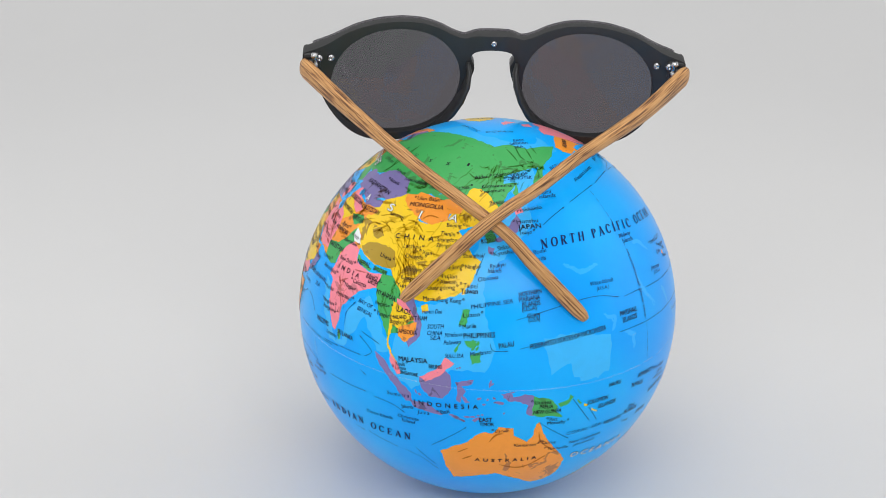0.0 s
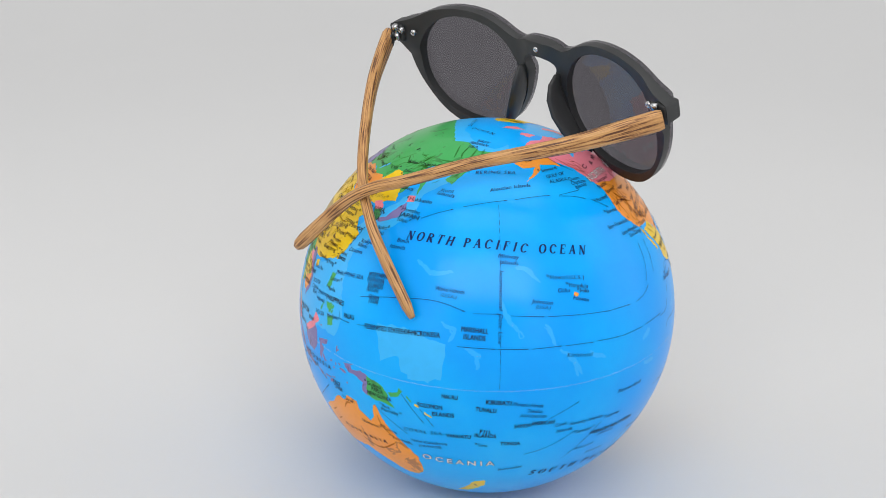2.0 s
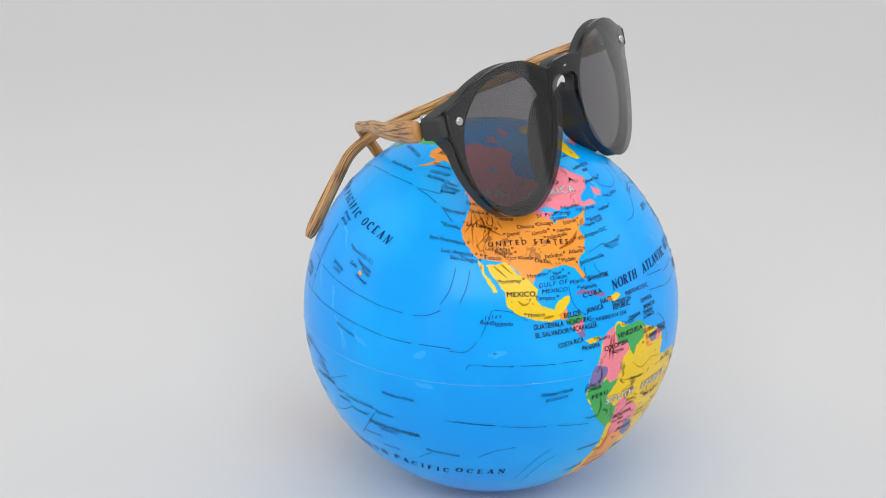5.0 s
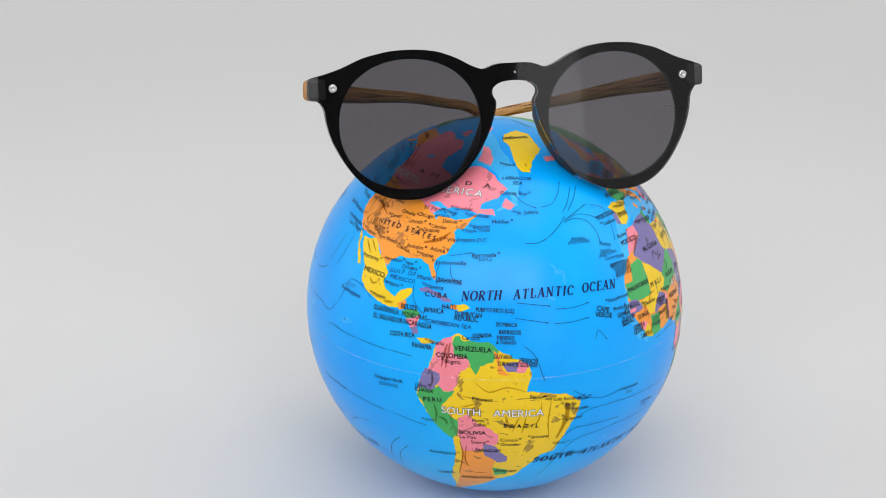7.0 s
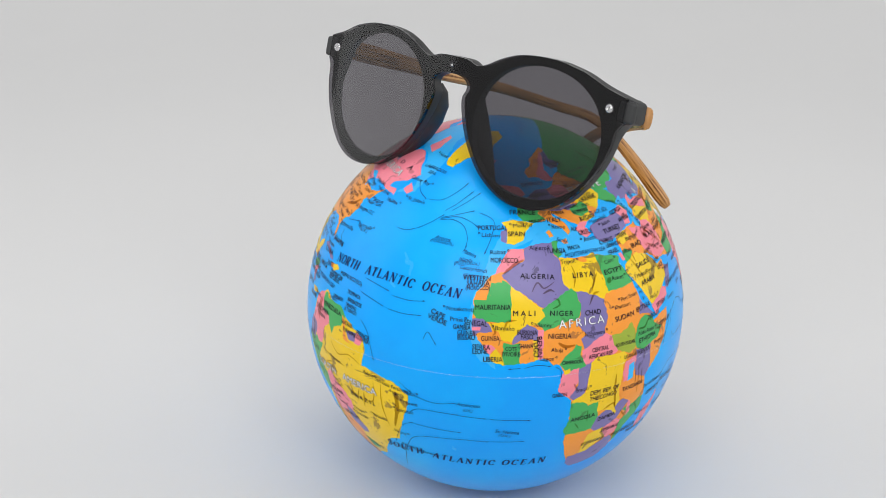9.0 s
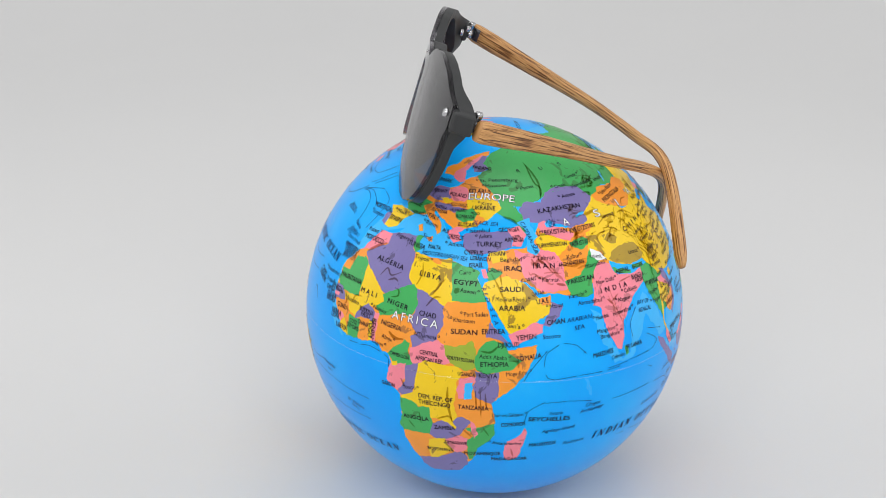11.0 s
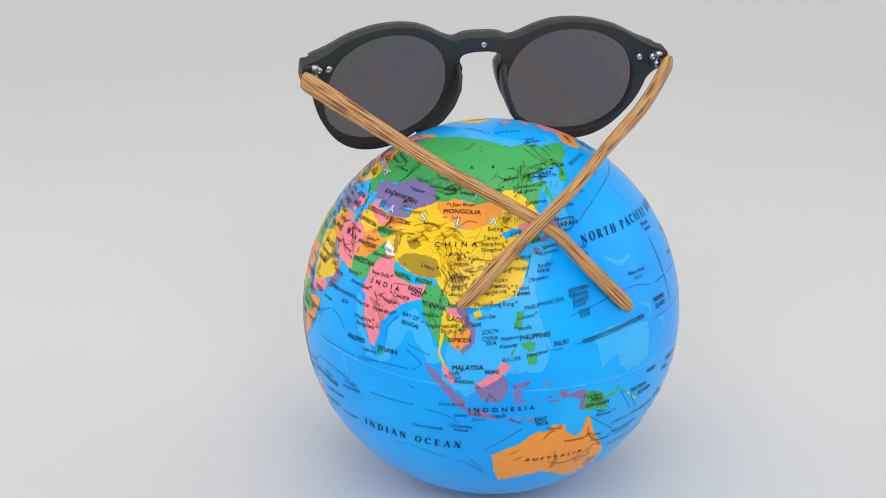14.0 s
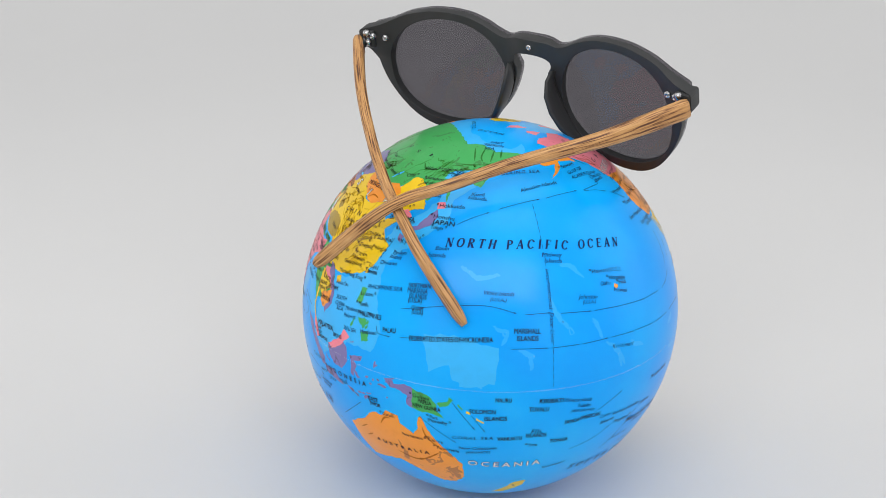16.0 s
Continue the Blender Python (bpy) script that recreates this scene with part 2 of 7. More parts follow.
def hills(lon, lat, spread_lon, spread_lat, count, heading, width=0.32, long=3.0):
    """Fine brown hill strokes drawn over a mountain country."""
    for _ in range(count):
        x, y = lon + rough.uniform(-spread_lon, spread_lon), lat + rough.uniform(-spread_lat, spread_lat)
        a = radians(heading + rough.gauss(0, 22))
        r = long * rough.uniform(0.5, 1.3)
        ridge(width * rough.uniform(0.6, 1.5), wander([(x - r * math.cos(a), y - r * math.sin(a)), (x, y), (x + r * math.cos(a), y + r * math.sin(a))], 1.4, 0.28), FINE_HILL_INK)


def current(width, line, kind="current_line", ink=None, lift=None):
    """A thin printed stroke with a soft curve."""
    ink, lift = ink or NAVY_INK, lift or PRINT_LIFT
    g = [geo(*p) for p in line]
    pts = []
    for i in range(len(g) - 1):
        p0, p1, p2, p3 = g[max(i - 1, 0)], g[i], g[i + 1], g[min(i + 2, len(g) - 1)]
        for k in range(10):
            t = k / 10
            pts.append((0.5 * (2 * p1 + (p2 - p0) * t + (2 * p0 - 5 * p1 + 4 * p2 - p3) * t * t + (3 * p1 - p0 - 3 * p2 + p3) * t ** 3)).normalized())
    pts.append(g[-1])
    bm, prev = bmesh.new(), None
    for i, p in enumerate(pts):
        d = pts[min(i + 1, len(pts) - 1)] - pts[max(i - 1, 0)]
        taper = math.sin(math.pi * (0.12 + 0.8 * i / (len(pts) - 1))) * rough.uniform(0.75, 1.15) if kind in ("hill_mark", "sea_ridge") else 1
        s = p.cross(d).normalized() * radians(width / 2) * taper
        pair = [bm.verts.new(on_ball((p - s).normalized(), lift)), bm.verts.new(on_ball((p + s).normalized(), lift))]
        if prev:
            bm.faces.new([prev[0], pair[0], pair[1], prev[1]])
        prev = pair
    # an arrow's head at the end
    d = (pts[-1] - pts[-3]).normalized()
    s = pts[-1].cross(d).normalized()
    if kind == "current_line" and width > 0.12:
        tri = [pts[-1] + d * radians(0.4), pts[-1] - d * radians(0.4) + s * radians(0.2), pts[-1] - d * radians(0.4) - s * radians(0.2)]
        bm.faces.new([bm.verts.new(on_ball(p.normalized(), PRINT_LIFT + 0.00001)) for p in tri])
    bmesh.ops.recalc_face_normals(bm, faces=bm.faces)
    part(kind, bm, ink, globe)


# style: part name, capital height in degrees, slant, weight, ink
COUNTRY = ("country_name", 1.45, 0.0, 0.017, "dark")
CITY = ("city_name", 1.25, 0.0, 0.003, "dark")
SEA = ("sea_name", 1.25, 0.22, 0.004, "navy")
OCEAN_NAME = ("ocean_name", 2.6, 0.20, 0.0, "navy")
CONTINENT = ("continent_name", 2.35, 0.0, 0.0, "white")


def glyphs(text, weight, spacing):
    """The letters' flat mesh; a heavier face is the same letters printed again a hair apart."""
    cu = bpy.data.curves.new("glyphs", "FONT")
    cu.body, cu.space_character, cu.resolution_u = text, spacing, 3
    cu.align_x, cu.align_y = "LEFT", "BOTTOM_BASELINE"
    ob = bpy.data.objects.new("glyphs", cu)
    me = bpy.data.meshes.new_from_object(ob)
    co = np.array([v.co[:2] for v in me.vertices])
    faces = [tuple(p.vertices) for p in me.polygons]
    bpy.data.objects.remove(ob)
    bpy.data.curves.remove(cu)
    bpy.data.meshes.remove(me)
    if weight > 0.002:
        shifts = [(-weight, 0), (weight, 0), (0, weight), (0, -weight)] if weight > 0.01 else [(-weight, 0), (weight, 0)]
        n = len(co)
        faces = [tuple(i + k * n for i in f) for k in range(len(shifts)) for f in faces]
        co = np.concatenate([co + np.array(d) for d in shifts])
    return co, faces


# serif capitals for the oceans' names: width of the letter, thick stems, thin strokes, bowls, feet
def arc(cx, cy, rx, ry, a0, a1):
    return [(cx + rx * math.cos(radians(a0 + (a1 - a0) * i / 16)), cy + ry * math.sin(radians(a0 + (a1 - a0) * i / 16))) for i in range(17)]


THICK, THIN = 0.20, 0.085
SERIF = {
    "A": (0.74, [([(0.36, 1), (0.65, 0)], THICK), ([(0.36, 1), (0.08, 0)], THIN), ([(0.17, 0.34), (0.54, 0.34)], THIN)], [(0.08, 0), (0.65, 0)]),
    "C": (0.72, [(arc(0.38, 0.5, 0.31, 0.48, 40, 320), 0)], [(0.62, 0.80)]),
    "D": (0.76, [([(0.16, 0), (0.16, 1)], THICK), (arc(0.22, 0.5, 0.46, 0.48, -90, 90), 0)], [(0.16, 0), (0.16, 1)]),
    "E": (0.66, [([(0.16, 0), (0.16, 1)], THICK), ([(0.16, 0.97), (0.58, 0.97), (0.58, 0.78)], THIN), ([(0.16, 0.52), (0.48, 0.52)], THIN), ([(0.16, 0.03), (0.60, 0.03), (0.60, 0.24)], THIN)], [(0.16, 0), (0.16, 1)]),
    "F": (0.62, [([(0.16, 0), (0.16, 1)], THICK), ([(0.16, 0.97), (0.56, 0.97), (0.56, 0.76)], THIN), ([(0.16, 0.50), (0.46, 0.50)], THIN)], [(0.16, 0), (0.16, 1)]),
    "H": (0.80, [([(0.16, 0), (0.16, 1)], THICK), ([(0.64, 0), (0.64, 1)], THICK), ([(0.16, 0.52), (0.64, 0.52)], THIN)], [(0.16, 0), (0.16, 1), (0.64, 0), (0.64, 1)]),
    "I": (0.36, [([(0.18, 0), (0.18, 1)], THICK)], [(0.18, 0), (0.18, 1)]),
    "L": (0.64, [([(0.16, 0), (0.16, 1)], THICK), ([(0.16, 0.03), (0.58, 0.03), (0.58, 0.26)], THIN)], [(0.16, 0), (0.16, 1)]),
    "N": (0.82, [([(0.14, 0), (0.14, 1)], THIN), ([(0.14, 0.98), (0.66, 0.02)], THICK), ([(0.66, 0), (0.66, 1)], THIN)], [(0.14, 0), (0.12, 1), (0.66, 1)]),
    "O": (0.78, [(arc(0.39, 0.5, 0.32, 0.48, 0, 360), 0)], []),
    "P": (0.66, [([(0.16, 0), (0.16, 1)], THICK), (arc(0.22, 0.73, 0.35, 0.25, -90, 90), 0)], [(0.16, 0), (0.16, 1)]),
    "R": (0.74, [([(0.16, 0), (0.16, 1)], THICK), (arc(0.22, 0.74, 0.34, 0.24, -90, 90), 0), ([(0.34, 0.5), (0.62, 0)], THICK)], [(0.16, 0), (0.16, 1), (0.64, 0)]),
    "S": (0.60, [(arc(0.30, 0.745, 0.20, 0.235, 30, 270) + arc(0.30, 0.255, 0.22, 0.235, 90, -150), THIN * 1.7)], [(0.46, 0.86), (0.12, 0.12)]),
    "T": (0.70, [([(0.35, 0), (0.35, 1)], THICK), ([(0.07, 0.76), (0.07, 0.97), (0.63, 0.97), (0.63, 0.76)], THIN)], [(0.35, 0)]),
    "U": (0.80, [([(0.16, 1), (0.16, 0.32)] + arc(0.40, 0.30, 0.24, 0.28, 180, 270), THICK), (arc(0.40, 0.30, 0.24, 0.28, 270, 360) + [(0.64, 1)], THIN)], [(0.16, 1), (0.64, 1)]),
}


def serif_name(text, lon, lat, width, turn, tall, slant):
    c, e, n = tangent(lon, lat, turn)
    total = sum(SERIF[ch][0] for ch in text)
    gap = max(0.0, (width / tall - total) / (len(text) - 1))
    squeeze = min(1.0, width / tall / total)
    bm, x0, layer = bmesh.new(), -width / tall / 2, [0]

    def put(x, y):
        u, w = radians(((x0 + x * squeeze) + (y - 0.5) * slant) * tall), radians((y - 0.5) * tall)
        g = (c * math.cos(u) + e * math.sin(u)) * math.cos(w) + n * math.sin(w)
        return bm.verts.new(on_ball(g, PRINT_LIFT + 0.000001 * layer[0]))

    for ch in text:
        wide, strokes, feet = SERIF[ch]
        for line, weight in strokes + [([(x - 0.11, y + (0.02 if y == 0 else -0.02)), (x + 0.11, y + (0.02 if y == 0 else -0.02))], THIN) for x, y in feet]:
            layer[0] = (layer[0] + 1) % 12
            prev = None
            for i, (x, y) in enumerate(line):
                ax, ay = line[max(i - 1, 0)]
                bx, by = line[min(i + 1, len(line) - 1)]
                d = Vector((bx - ax, by - ay)).normalized()
                # bowls swell where they stand upright
                w = weight / 2 if weight else (THIN + (THICK - THIN) * d.y * d.y) / 2
                pair = [put(x - d.y * w, y + d.x * w), put(x + d.y * w, y - d.x * w)]
                if prev:
                    bm.faces.new([prev[0], prev[1], pair[1], pair[0]])
                prev = pair
        x0 += wide * squeeze + gap
    bmesh.ops.recalc_face_normals(bm, faces=bm.faces)
    part("ocean_name", bm, NAVY_INK, globe, smooth=False)


def name(text, style, lon, lat, width, turn):
    part_name, tall, slant, weight, ink = style
    if part_name == "ocean_name":
        return serif_name(text, lon, lat, width * 0.95, turn, tall, slant)
    if text.startswith("("):
        tall *= 0.8
    co, faces = glyphs(text, weight, 1.0)
    cap = 0.73
    natural = np.ptp(co[:, 0]) * tall / cap
    ratio = width / natural
    if ratio > 1.2 and len(text) > 1:
        co, faces = glyphs(text, weight, 1 + (ratio - 1) * 0.95 * len(text) / max(len(text) - 1, 1))
    elif ratio < 0.72:
        tall *= max(0.62, ratio / 0.72)
    layers = [(weight, {"dark": DARK_INK, "navy": NAVY_INK, "white": DARK_INK}[ink], PRINT_LIFT)]
    if ink == "white":
        sp = 1 + max(0, ratio - 1.2) * 0.95 * len(text) / max(len(text) - 1, 1) if len(text) > 1 else 1.0
        layers = [(0.036, DARK_INK, PRINT_LIFT), (0.0, PAPER_WHITE, PRINT_LIFT + 0.00003)]
    c, e, n = tangent(lon, lat, turn)
    x0, x1 = co[:, 0].min(), co[:, 0].max()
    k = width / (x1 - x0)
    whole = None
    for w, material, lift in layers:
        if ink == "white":
            co, faces = glyphs(text, w, sp)
        bm = bmesh.new()
        vs = []
        for i, (x, y) in enumerate(co):
            y = (y - cap / 2) * tall / cap
            x = ((x - (x0 + x1) / 2) * k + y * slant)
            s, t = radians(x), radians(y)
            g = (c * math.cos(s) + e * math.sin(s)) * math.cos(t) + n * math.sin(t)
            vs.append(bm.verts.new(on_ball(g, lift + 0.0000015 * (4 * i // len(co)))))
        for f in faces:
            try:
                bm.faces.new([vs[i] for i in f])
            except ValueError:
                pass
        if ink == "dark" and part_name == "city_name" and len(text) > 1:
            # the town's dot beside its name
            mid = c * math.cos(radians(width / 2 + 0.7)) + e * math.sin(radians(width / 2 + 0.7)) * (1 if len(text) % 2 else -1) + n * radians(0.4)
            rings = [[bm.verts.new(on_ball((mid + (e * math.cos(a) + n * math.sin(a)) * radians(q)).normalized(), lift)) for a in [math.pi * i / 4 for i in range(8)]] for q in (0.17, 0.34)]
            for i in range(8):
                bm.faces.new([rings[0][i], rings[1][i], rings[1][(i + 1) % 8], rings[0][(i + 1) % 8]])
        ob = part(part_name if whole is None else "white_face", bm, material, globe if whole is None else whole, smooth=False)
        whole = whole or ob


# lands, region by region: ink, then corners in degrees east and north
land("shallow_sea", SHALLOW, [(104.5, 21.3), (113.8, 24.4), (120.4, 33.7), (122.1, 41.8), (128.2, 46.3), (132.9, 49.8), (137.7, 56.3), (127.4, 62.2), (135.2, 66.7), (156.5, 68.4), (151.8, 59.7), (142.7, 54.3), (143.2, 47.1), (132.4, 39), (125.2, 30.9), (125.9, 21.7), (129.6, 12.6), (126.8, 6), (117.5, 5.9), (106.4, -2.2), (99.2, 2), (100, 11.4)])
land("shallow_sea", SHALLOW, [(143, 13.4), (152, 16.4), (165, 13.5), (164.1, 2.9), (154.5, 1.7), (153.4, 8.6), (145.5, 4.8)])
land("shallow_sea", SHALLOW, [(152.8, 16.1), (161.1, 12.2), (160.7, 1.4), (152.4, 3.4), (150, 10.1), (144.9, 12.2), (143.2, 15.5)])
land("shallow_sea", SHALLOW, [(-80, 66), (-60, 62), (-52, 52), (-62, 47), (-50, 50), (-46, 62), (-55, 74), (-70, 82), (-100, 84), (-100, 74)])
land("shallow_sea", SHALLOW, [(20, 80), (60, 82), (100, 82), (150, 79), (180, 76), (200, 78), (190, 70), (170, 72), (120, 74), (80, 74), (30, 72)])
land("shallow_sea", SHALLOW, [(131.6, 62.1), (150.5, 66.7), (151.5, 63), (143, 55.6), (136.8, 53.6), (138.5, 60.7)])
land("shallow_sea", SHALLOW, [(-3, 34.1), (6.2, 42.3), (13.9, 46), (21.9, 38.5), (30.2, 36.5), (33, 32.1), (18.2, 30.9), (10.8, 33.7)])
land("shallow_sea", SHALLOW, [(67.5, 19.9), (71, 18), (73.1, 11.2), (78.3, 3.8), (81.3, 5.2), (81.6, 14.7), (88.9, 20.8), (93, 17.6), (98.9, 7.6), (94.8, 6.4), (88.8, 14.7), (82.1, 3.5), (75.2, 3.2), (69.9, 12.4)])
land("shallow_sea", SHALLOW, [(-14.7, 6.5), (-18.4, 14.1), (-16.7, 23.5), (-11.8, 35.9), (-5.6, 45.7), (16.9, 44), (-7.7, 34.9), (-13.2, 22.6), (-15, 13.2), (-9.6, 3.2)])
land("country", ORANGE, [(-9.7, 29.7), (-11.9, 28.9), (-16.7, 22.2), (-16.2, 20.2), (-16.5, 16.6), (-16.6, 14), (-14.6, 11.5), (-12.4, 8.2), (-7.4, 4.4), (-2.8, 5.2), (0.9, 5.9), (4.8, 6.1), (6.8, 4.3), (8.2, 3.9), (9.8, 0.9), (8.1, -4), (12.6, -7.6), (12.7, -14.6), (12.9, -22.6), (15.1, -29.8), (17.6, -34.6), (25.2, -36), (31.6, -31.8), (34.9, -26.4), (35.6, -22.3), (40, -17.7), (40.1, -10.6), (38.9, -6), (45.2, -0.5), (50, 8.9), (50.6, 11.2), (45.6, 10.4), (42.4, 9.8), (40.9, 13.4), (37.4, 17.6), (36, 22.8), (31.3, 31), (23.8, 32.9), (20.3, 32.8), (10.8, 33.2), (10.4, 37.9), (3.1, 37.5), (-1.6, 36.5), (-6.4, 36.2)])
land("country", GREEN, [(-8.5, 27.2), (-8.2, 27.9), (-5.6, 26.2), (-5.6, 16.5), (-15.1, 16.1), (-16.6, 18.6), (-16.2, 20.7), (-16.6, 22.2), (-12.8, 22.4), (-12.4, 25.5), (-11.6, 27.1)])
land("country", ORANGE, [(-11.9, 28.9), (-8.5, 30), (-8.5, 27.2), (-11.6, 27.1), (-12.3, 25), (-12.8, 22.4), (-16.7, 22.2), (-16, 24.3), (-13.8, 25.9)])
land("country", PINK, [(-6.4, 36.3), (-1.6, 36.6), (-0.8, 33.9), (-3.7, 32.1), (-6.7, 30.3), (-9.7, 29.7), (-10.8, 29.1), (-9.4, 31.8), (-8, 33.9)])
land("country", YELLOW, [(-5.7, 26.4), (3.2, 20.3), (4.2, 18.8), (3.9, 16), (0.3, 15.6), (-1.3, 13.9), (-4.7, 11.8), (-5.5, 10.8), (-8.1, 11.5), (-9.2, 13.9), (-11.6, 14.3), (-11.9, 16.1), (-5.4, 16.5)])
land("country", YELLOW, [(10.6, 33.4), (13.7, 33.3), (17.8, 31.7), (20.2, 31.4), (20.1, 33), (23.8, 33.5), (26.9, 21.9), (24.2, 19.9), (16.4, 23.1), (14, 23.6), (9.5, 25.5), (10.5, 27.4), (9.7, 29.5), (11.2, 31.8)])
land("country", VIOLET, [(-0.9, 36.8), (3.2, 37.8), (9, 38), (9.6, 36.1), (8.9, 34.5), (10.4, 33.3), (10.7, 28.6), (10.9, 26), (12.7, 24.2), (8.5, 21.3), (4.9, 19.6), (3.2, 20.3), (-5.6, 26.2), (-8.5, 29.2), (-6.4, 30.5), (-1.1, 33.4)])
land("country", GREEN, [(9.1, 38.2), (11.5, 38.2), (10.7, 36.3), (11.9, 34.3), (10.4, 33.2), (9.1, 34.5)])
land("country", GREEN, [(23.7, 32.9), (28.4, 31.9), (31.2, 31.5), (32.6, 31.2), (33.4, 30.5), (32.6, 28.8), (35.2, 25.5), (36, 22.7), (31.4, 22), (25.7, 22.1)])
land("country", GREEN, [(3.3, 19.7), (10.2, 23.4), (13.1, 24.8), (14.6, 23.5), (15.6, 19.4), (14.9, 17.1), (12.9, 15.4), (11.6, 15.9), (5.7, 14.1), (4.7, 13.2), (1.8, 15.9), (4.3, 17.8)])
land("country", VIOLET, [(14.3, 23.7), (16.2, 23.6), (23.9, 20.3), (24.2, 15.1), (22.7, 12.4), (22.7, 10.5), (19.5, 9.1), (15.7, 7.3), (14.8, 10.5), (16.7, 11.6), (15.3, 12.8), (13.8, 14.6), (15.2, 17.2), (15.6, 19.4)])
land("country", ORANGE, [(23.6, 20), (24.7, 21.8), (31.4, 22.1), (36, 22.8), (37.1, 19.6), (37.7, 17.6), (36.4, 14.3), (35, 12.5), (33.2, 9.3), (32.3, 11.8), (30.3, 9.9), (27.2, 8.6), (24.4, 9.5), (23, 10.5), (23, 12.7), (24.2, 15)])
land("country", OLIVE, [(24.6, 9.8), (27.7, 9.7), (31.1, 10.7), (32.7, 12), (34, 9.6), (33.9, 7.4), (34.8, 4.8), (31.8, 3.2), (29.4, 4), (27, 5), (24.9, 6.6)])
land("country", PINK, [(15, 7.2), (20.1, 9.8), (23.2, 10.9), (24.9, 9.9), (25.7, 6.8), (27.1, 5), (24.6, 3.9), (20.1, 4.2), (18.2, 3), (17.4, 0.9), (15.3, 3.9)])
land("country", GREEN, [(13.2, 9.2), (14.9, 8.4), (14.5, 6.5), (15.5, 4), (16.6, 2.6), (14.9, 1.5), (10, 1.7), (8.2, 3.9), (9.9, 6.2), (12, 7.5)])
land("country", ORANGE, [(2.9, 13.4), (5.6, 14.3), (11.5, 16.1), (13.7, 15.6), (13.5, 13.1), (13.1, 10), (11.4, 7.2), (8.7, 5.2), (6.4, 3.9), (4.9, 5.6), (3.5, 6.1), (3, 10.1)])
land("country", ORANGE, [(-2.9, 11.6), (0.4, 11.7), (1, 5.3), (-3, 4.8), (-3.1, 8.7)])
land("country", PINK, [(1.7, 14.3), (3.8, 14.2), (3.3, 6), (2, 5.9)])
land("country", YELLOW, [(0.4, 12), (2, 12.7), (2, 5.9), (1, 5.6)])
land("country", VIOLET, [(-1, 15.9), (2, 14.2), (2, 11.6), (-2.9, 11.5), (-5.2, 10.2), (-4.7, 12.4)])
land("country", GREEN, [(-7.8, 10.8), (-5.2, 10.3), (-2.9, 10.8), (-3, 4.9), (-7.9, 4.3), (-7.7, 8.1)])
land("country", YELLOW, [(-11.3, 7.4), (-9.6, 9.2), (-7.6, 6), (-7.5, 4.3), (-11, 5.8)])
land("country", PINK, [(-13, 10.1), (-10.7, 10.7), (-9.5, 9.2), (-11.3, 7.4), (-12.4, 8.5)])
land("country", ORANGE, [(-14.7, 13.3), (-11.6, 14.2), (-9.2, 13.9), (-7.6, 10.8), (-7.7, 8.1), (-9.6, 9), (-10.9, 10.1), (-13.5, 10.2), (-14.9, 11.5)])
land("country", VIOLET, [(-16.5, 17.1), (-13.6, 17.3), (-11.8, 15.8), (-10.9, 13.8), (-15, 13.2), (-16.2, 12.2), (-16.6, 14.5)])
land("country", PINK, [(-16.5, 14.9), (-14, 14.9), (-14.2, 14), (-16.5, 13.9)])
land("country", PINK, [(9.2, 1.3), (14.2, 2.4), (14.4, -0.5), (12.9, -5.3), (11.9, -6.4), (10, -5.7), (8.1, -4)])
land("country", YELLOW, [(9.6, 2), (11.4, 2.5), (11.5, 1.2), (9.8, 0.8)])
land("country", VIOLET, [(14.1, 1.8), (18.1, 3.6), (17.6, -0.7), (16.5, -6), (13.3, -7.8), (11.7, -6.7), (14.1, -3.1)])
land("country", GREEN, [(12.5, -8.6), (16.5, -8.3), (18.1, -10.4), (21.7, -9.2), (22, -13.2), (22.5, -15.2), (21.1, -19.5), (12.5, -20.3), (11.5, -17.9), (12.7, -14.6)])
land("country", VIOLET, [(22.3, -15.2), (25.9, -12.6), (28.7, -11.9), (31.5, -11.2), (34.5, -11.8), (32, -15.2), (29.9, -18.5), (24.8, -21), (21.1, -19.9)])
land("country", YELLOW, [(17.9, 3.2), (20.1, 4.7), (24.6, 4.2), (29.4, 4.2), (30.8, 2.8), (29.2, 0.1), (29.2, -3.4), (28.6, -6.7), (29.5, -11.7), (28.3, -13.4), (29.5, -15.1), (29, -16.1), (27, -13.9), (23.3, -13), (21.8, -13.3), (21.5, -9.6), (18.2, -10), (16.2, -8.7), (12.5, -8.4), (13.4, -7.4), (16.7, -5.6), (17.4, -0.7)])
land("country", ORANGE, [(12.5, -20.1), (21, -19.4), (22.9, -21), (19.3, -26.6), (19.5, -30.3), (16.8, -30.6), (14.8, -29.5), (13.3, -24.9), (12.4, -22.9)])
land("country", VIOLET, [(16.4, -30.6), (20.4, -29.8), (25.5, -27.5), (30.2, -24.4), (32.6, -26.9), (32.6, -30.9), (29.4, -34.8), (25.2, -36), (19.9, -36.8), (16.8, -34.5)])
land("country", YELLOW, [(20.8, -21.6), (25.8, -20), (28.4, -24.4), (22.8, -29.4), (20.3, -30), (20, -25.6)])
land("country", PINK, [(25.7, -20.8), (29.8, -18.2), (32.9, -19), (32.4, -23.6), (29.4, -25.6), (27.6, -23.6)])
land("country", GREEN, [(32.1, -15.2), (40.2, -12.6), (40.5, -16.9), (38.8, -19.5), (35.6, -22.7), (34.4, -27.6), (33, -28.1), (32.7, -24.3), (32.6, -19.5), (34.7, -17.4)])
land("country", ORANGE, [(30.3, -6), (33.3, -4.8), (34.4, -4), (39, -6), (39.9, -9.3), (40.5, -12.7), (34.9, -14.6), (33.2, -12.2), (29.6, -10.4)])
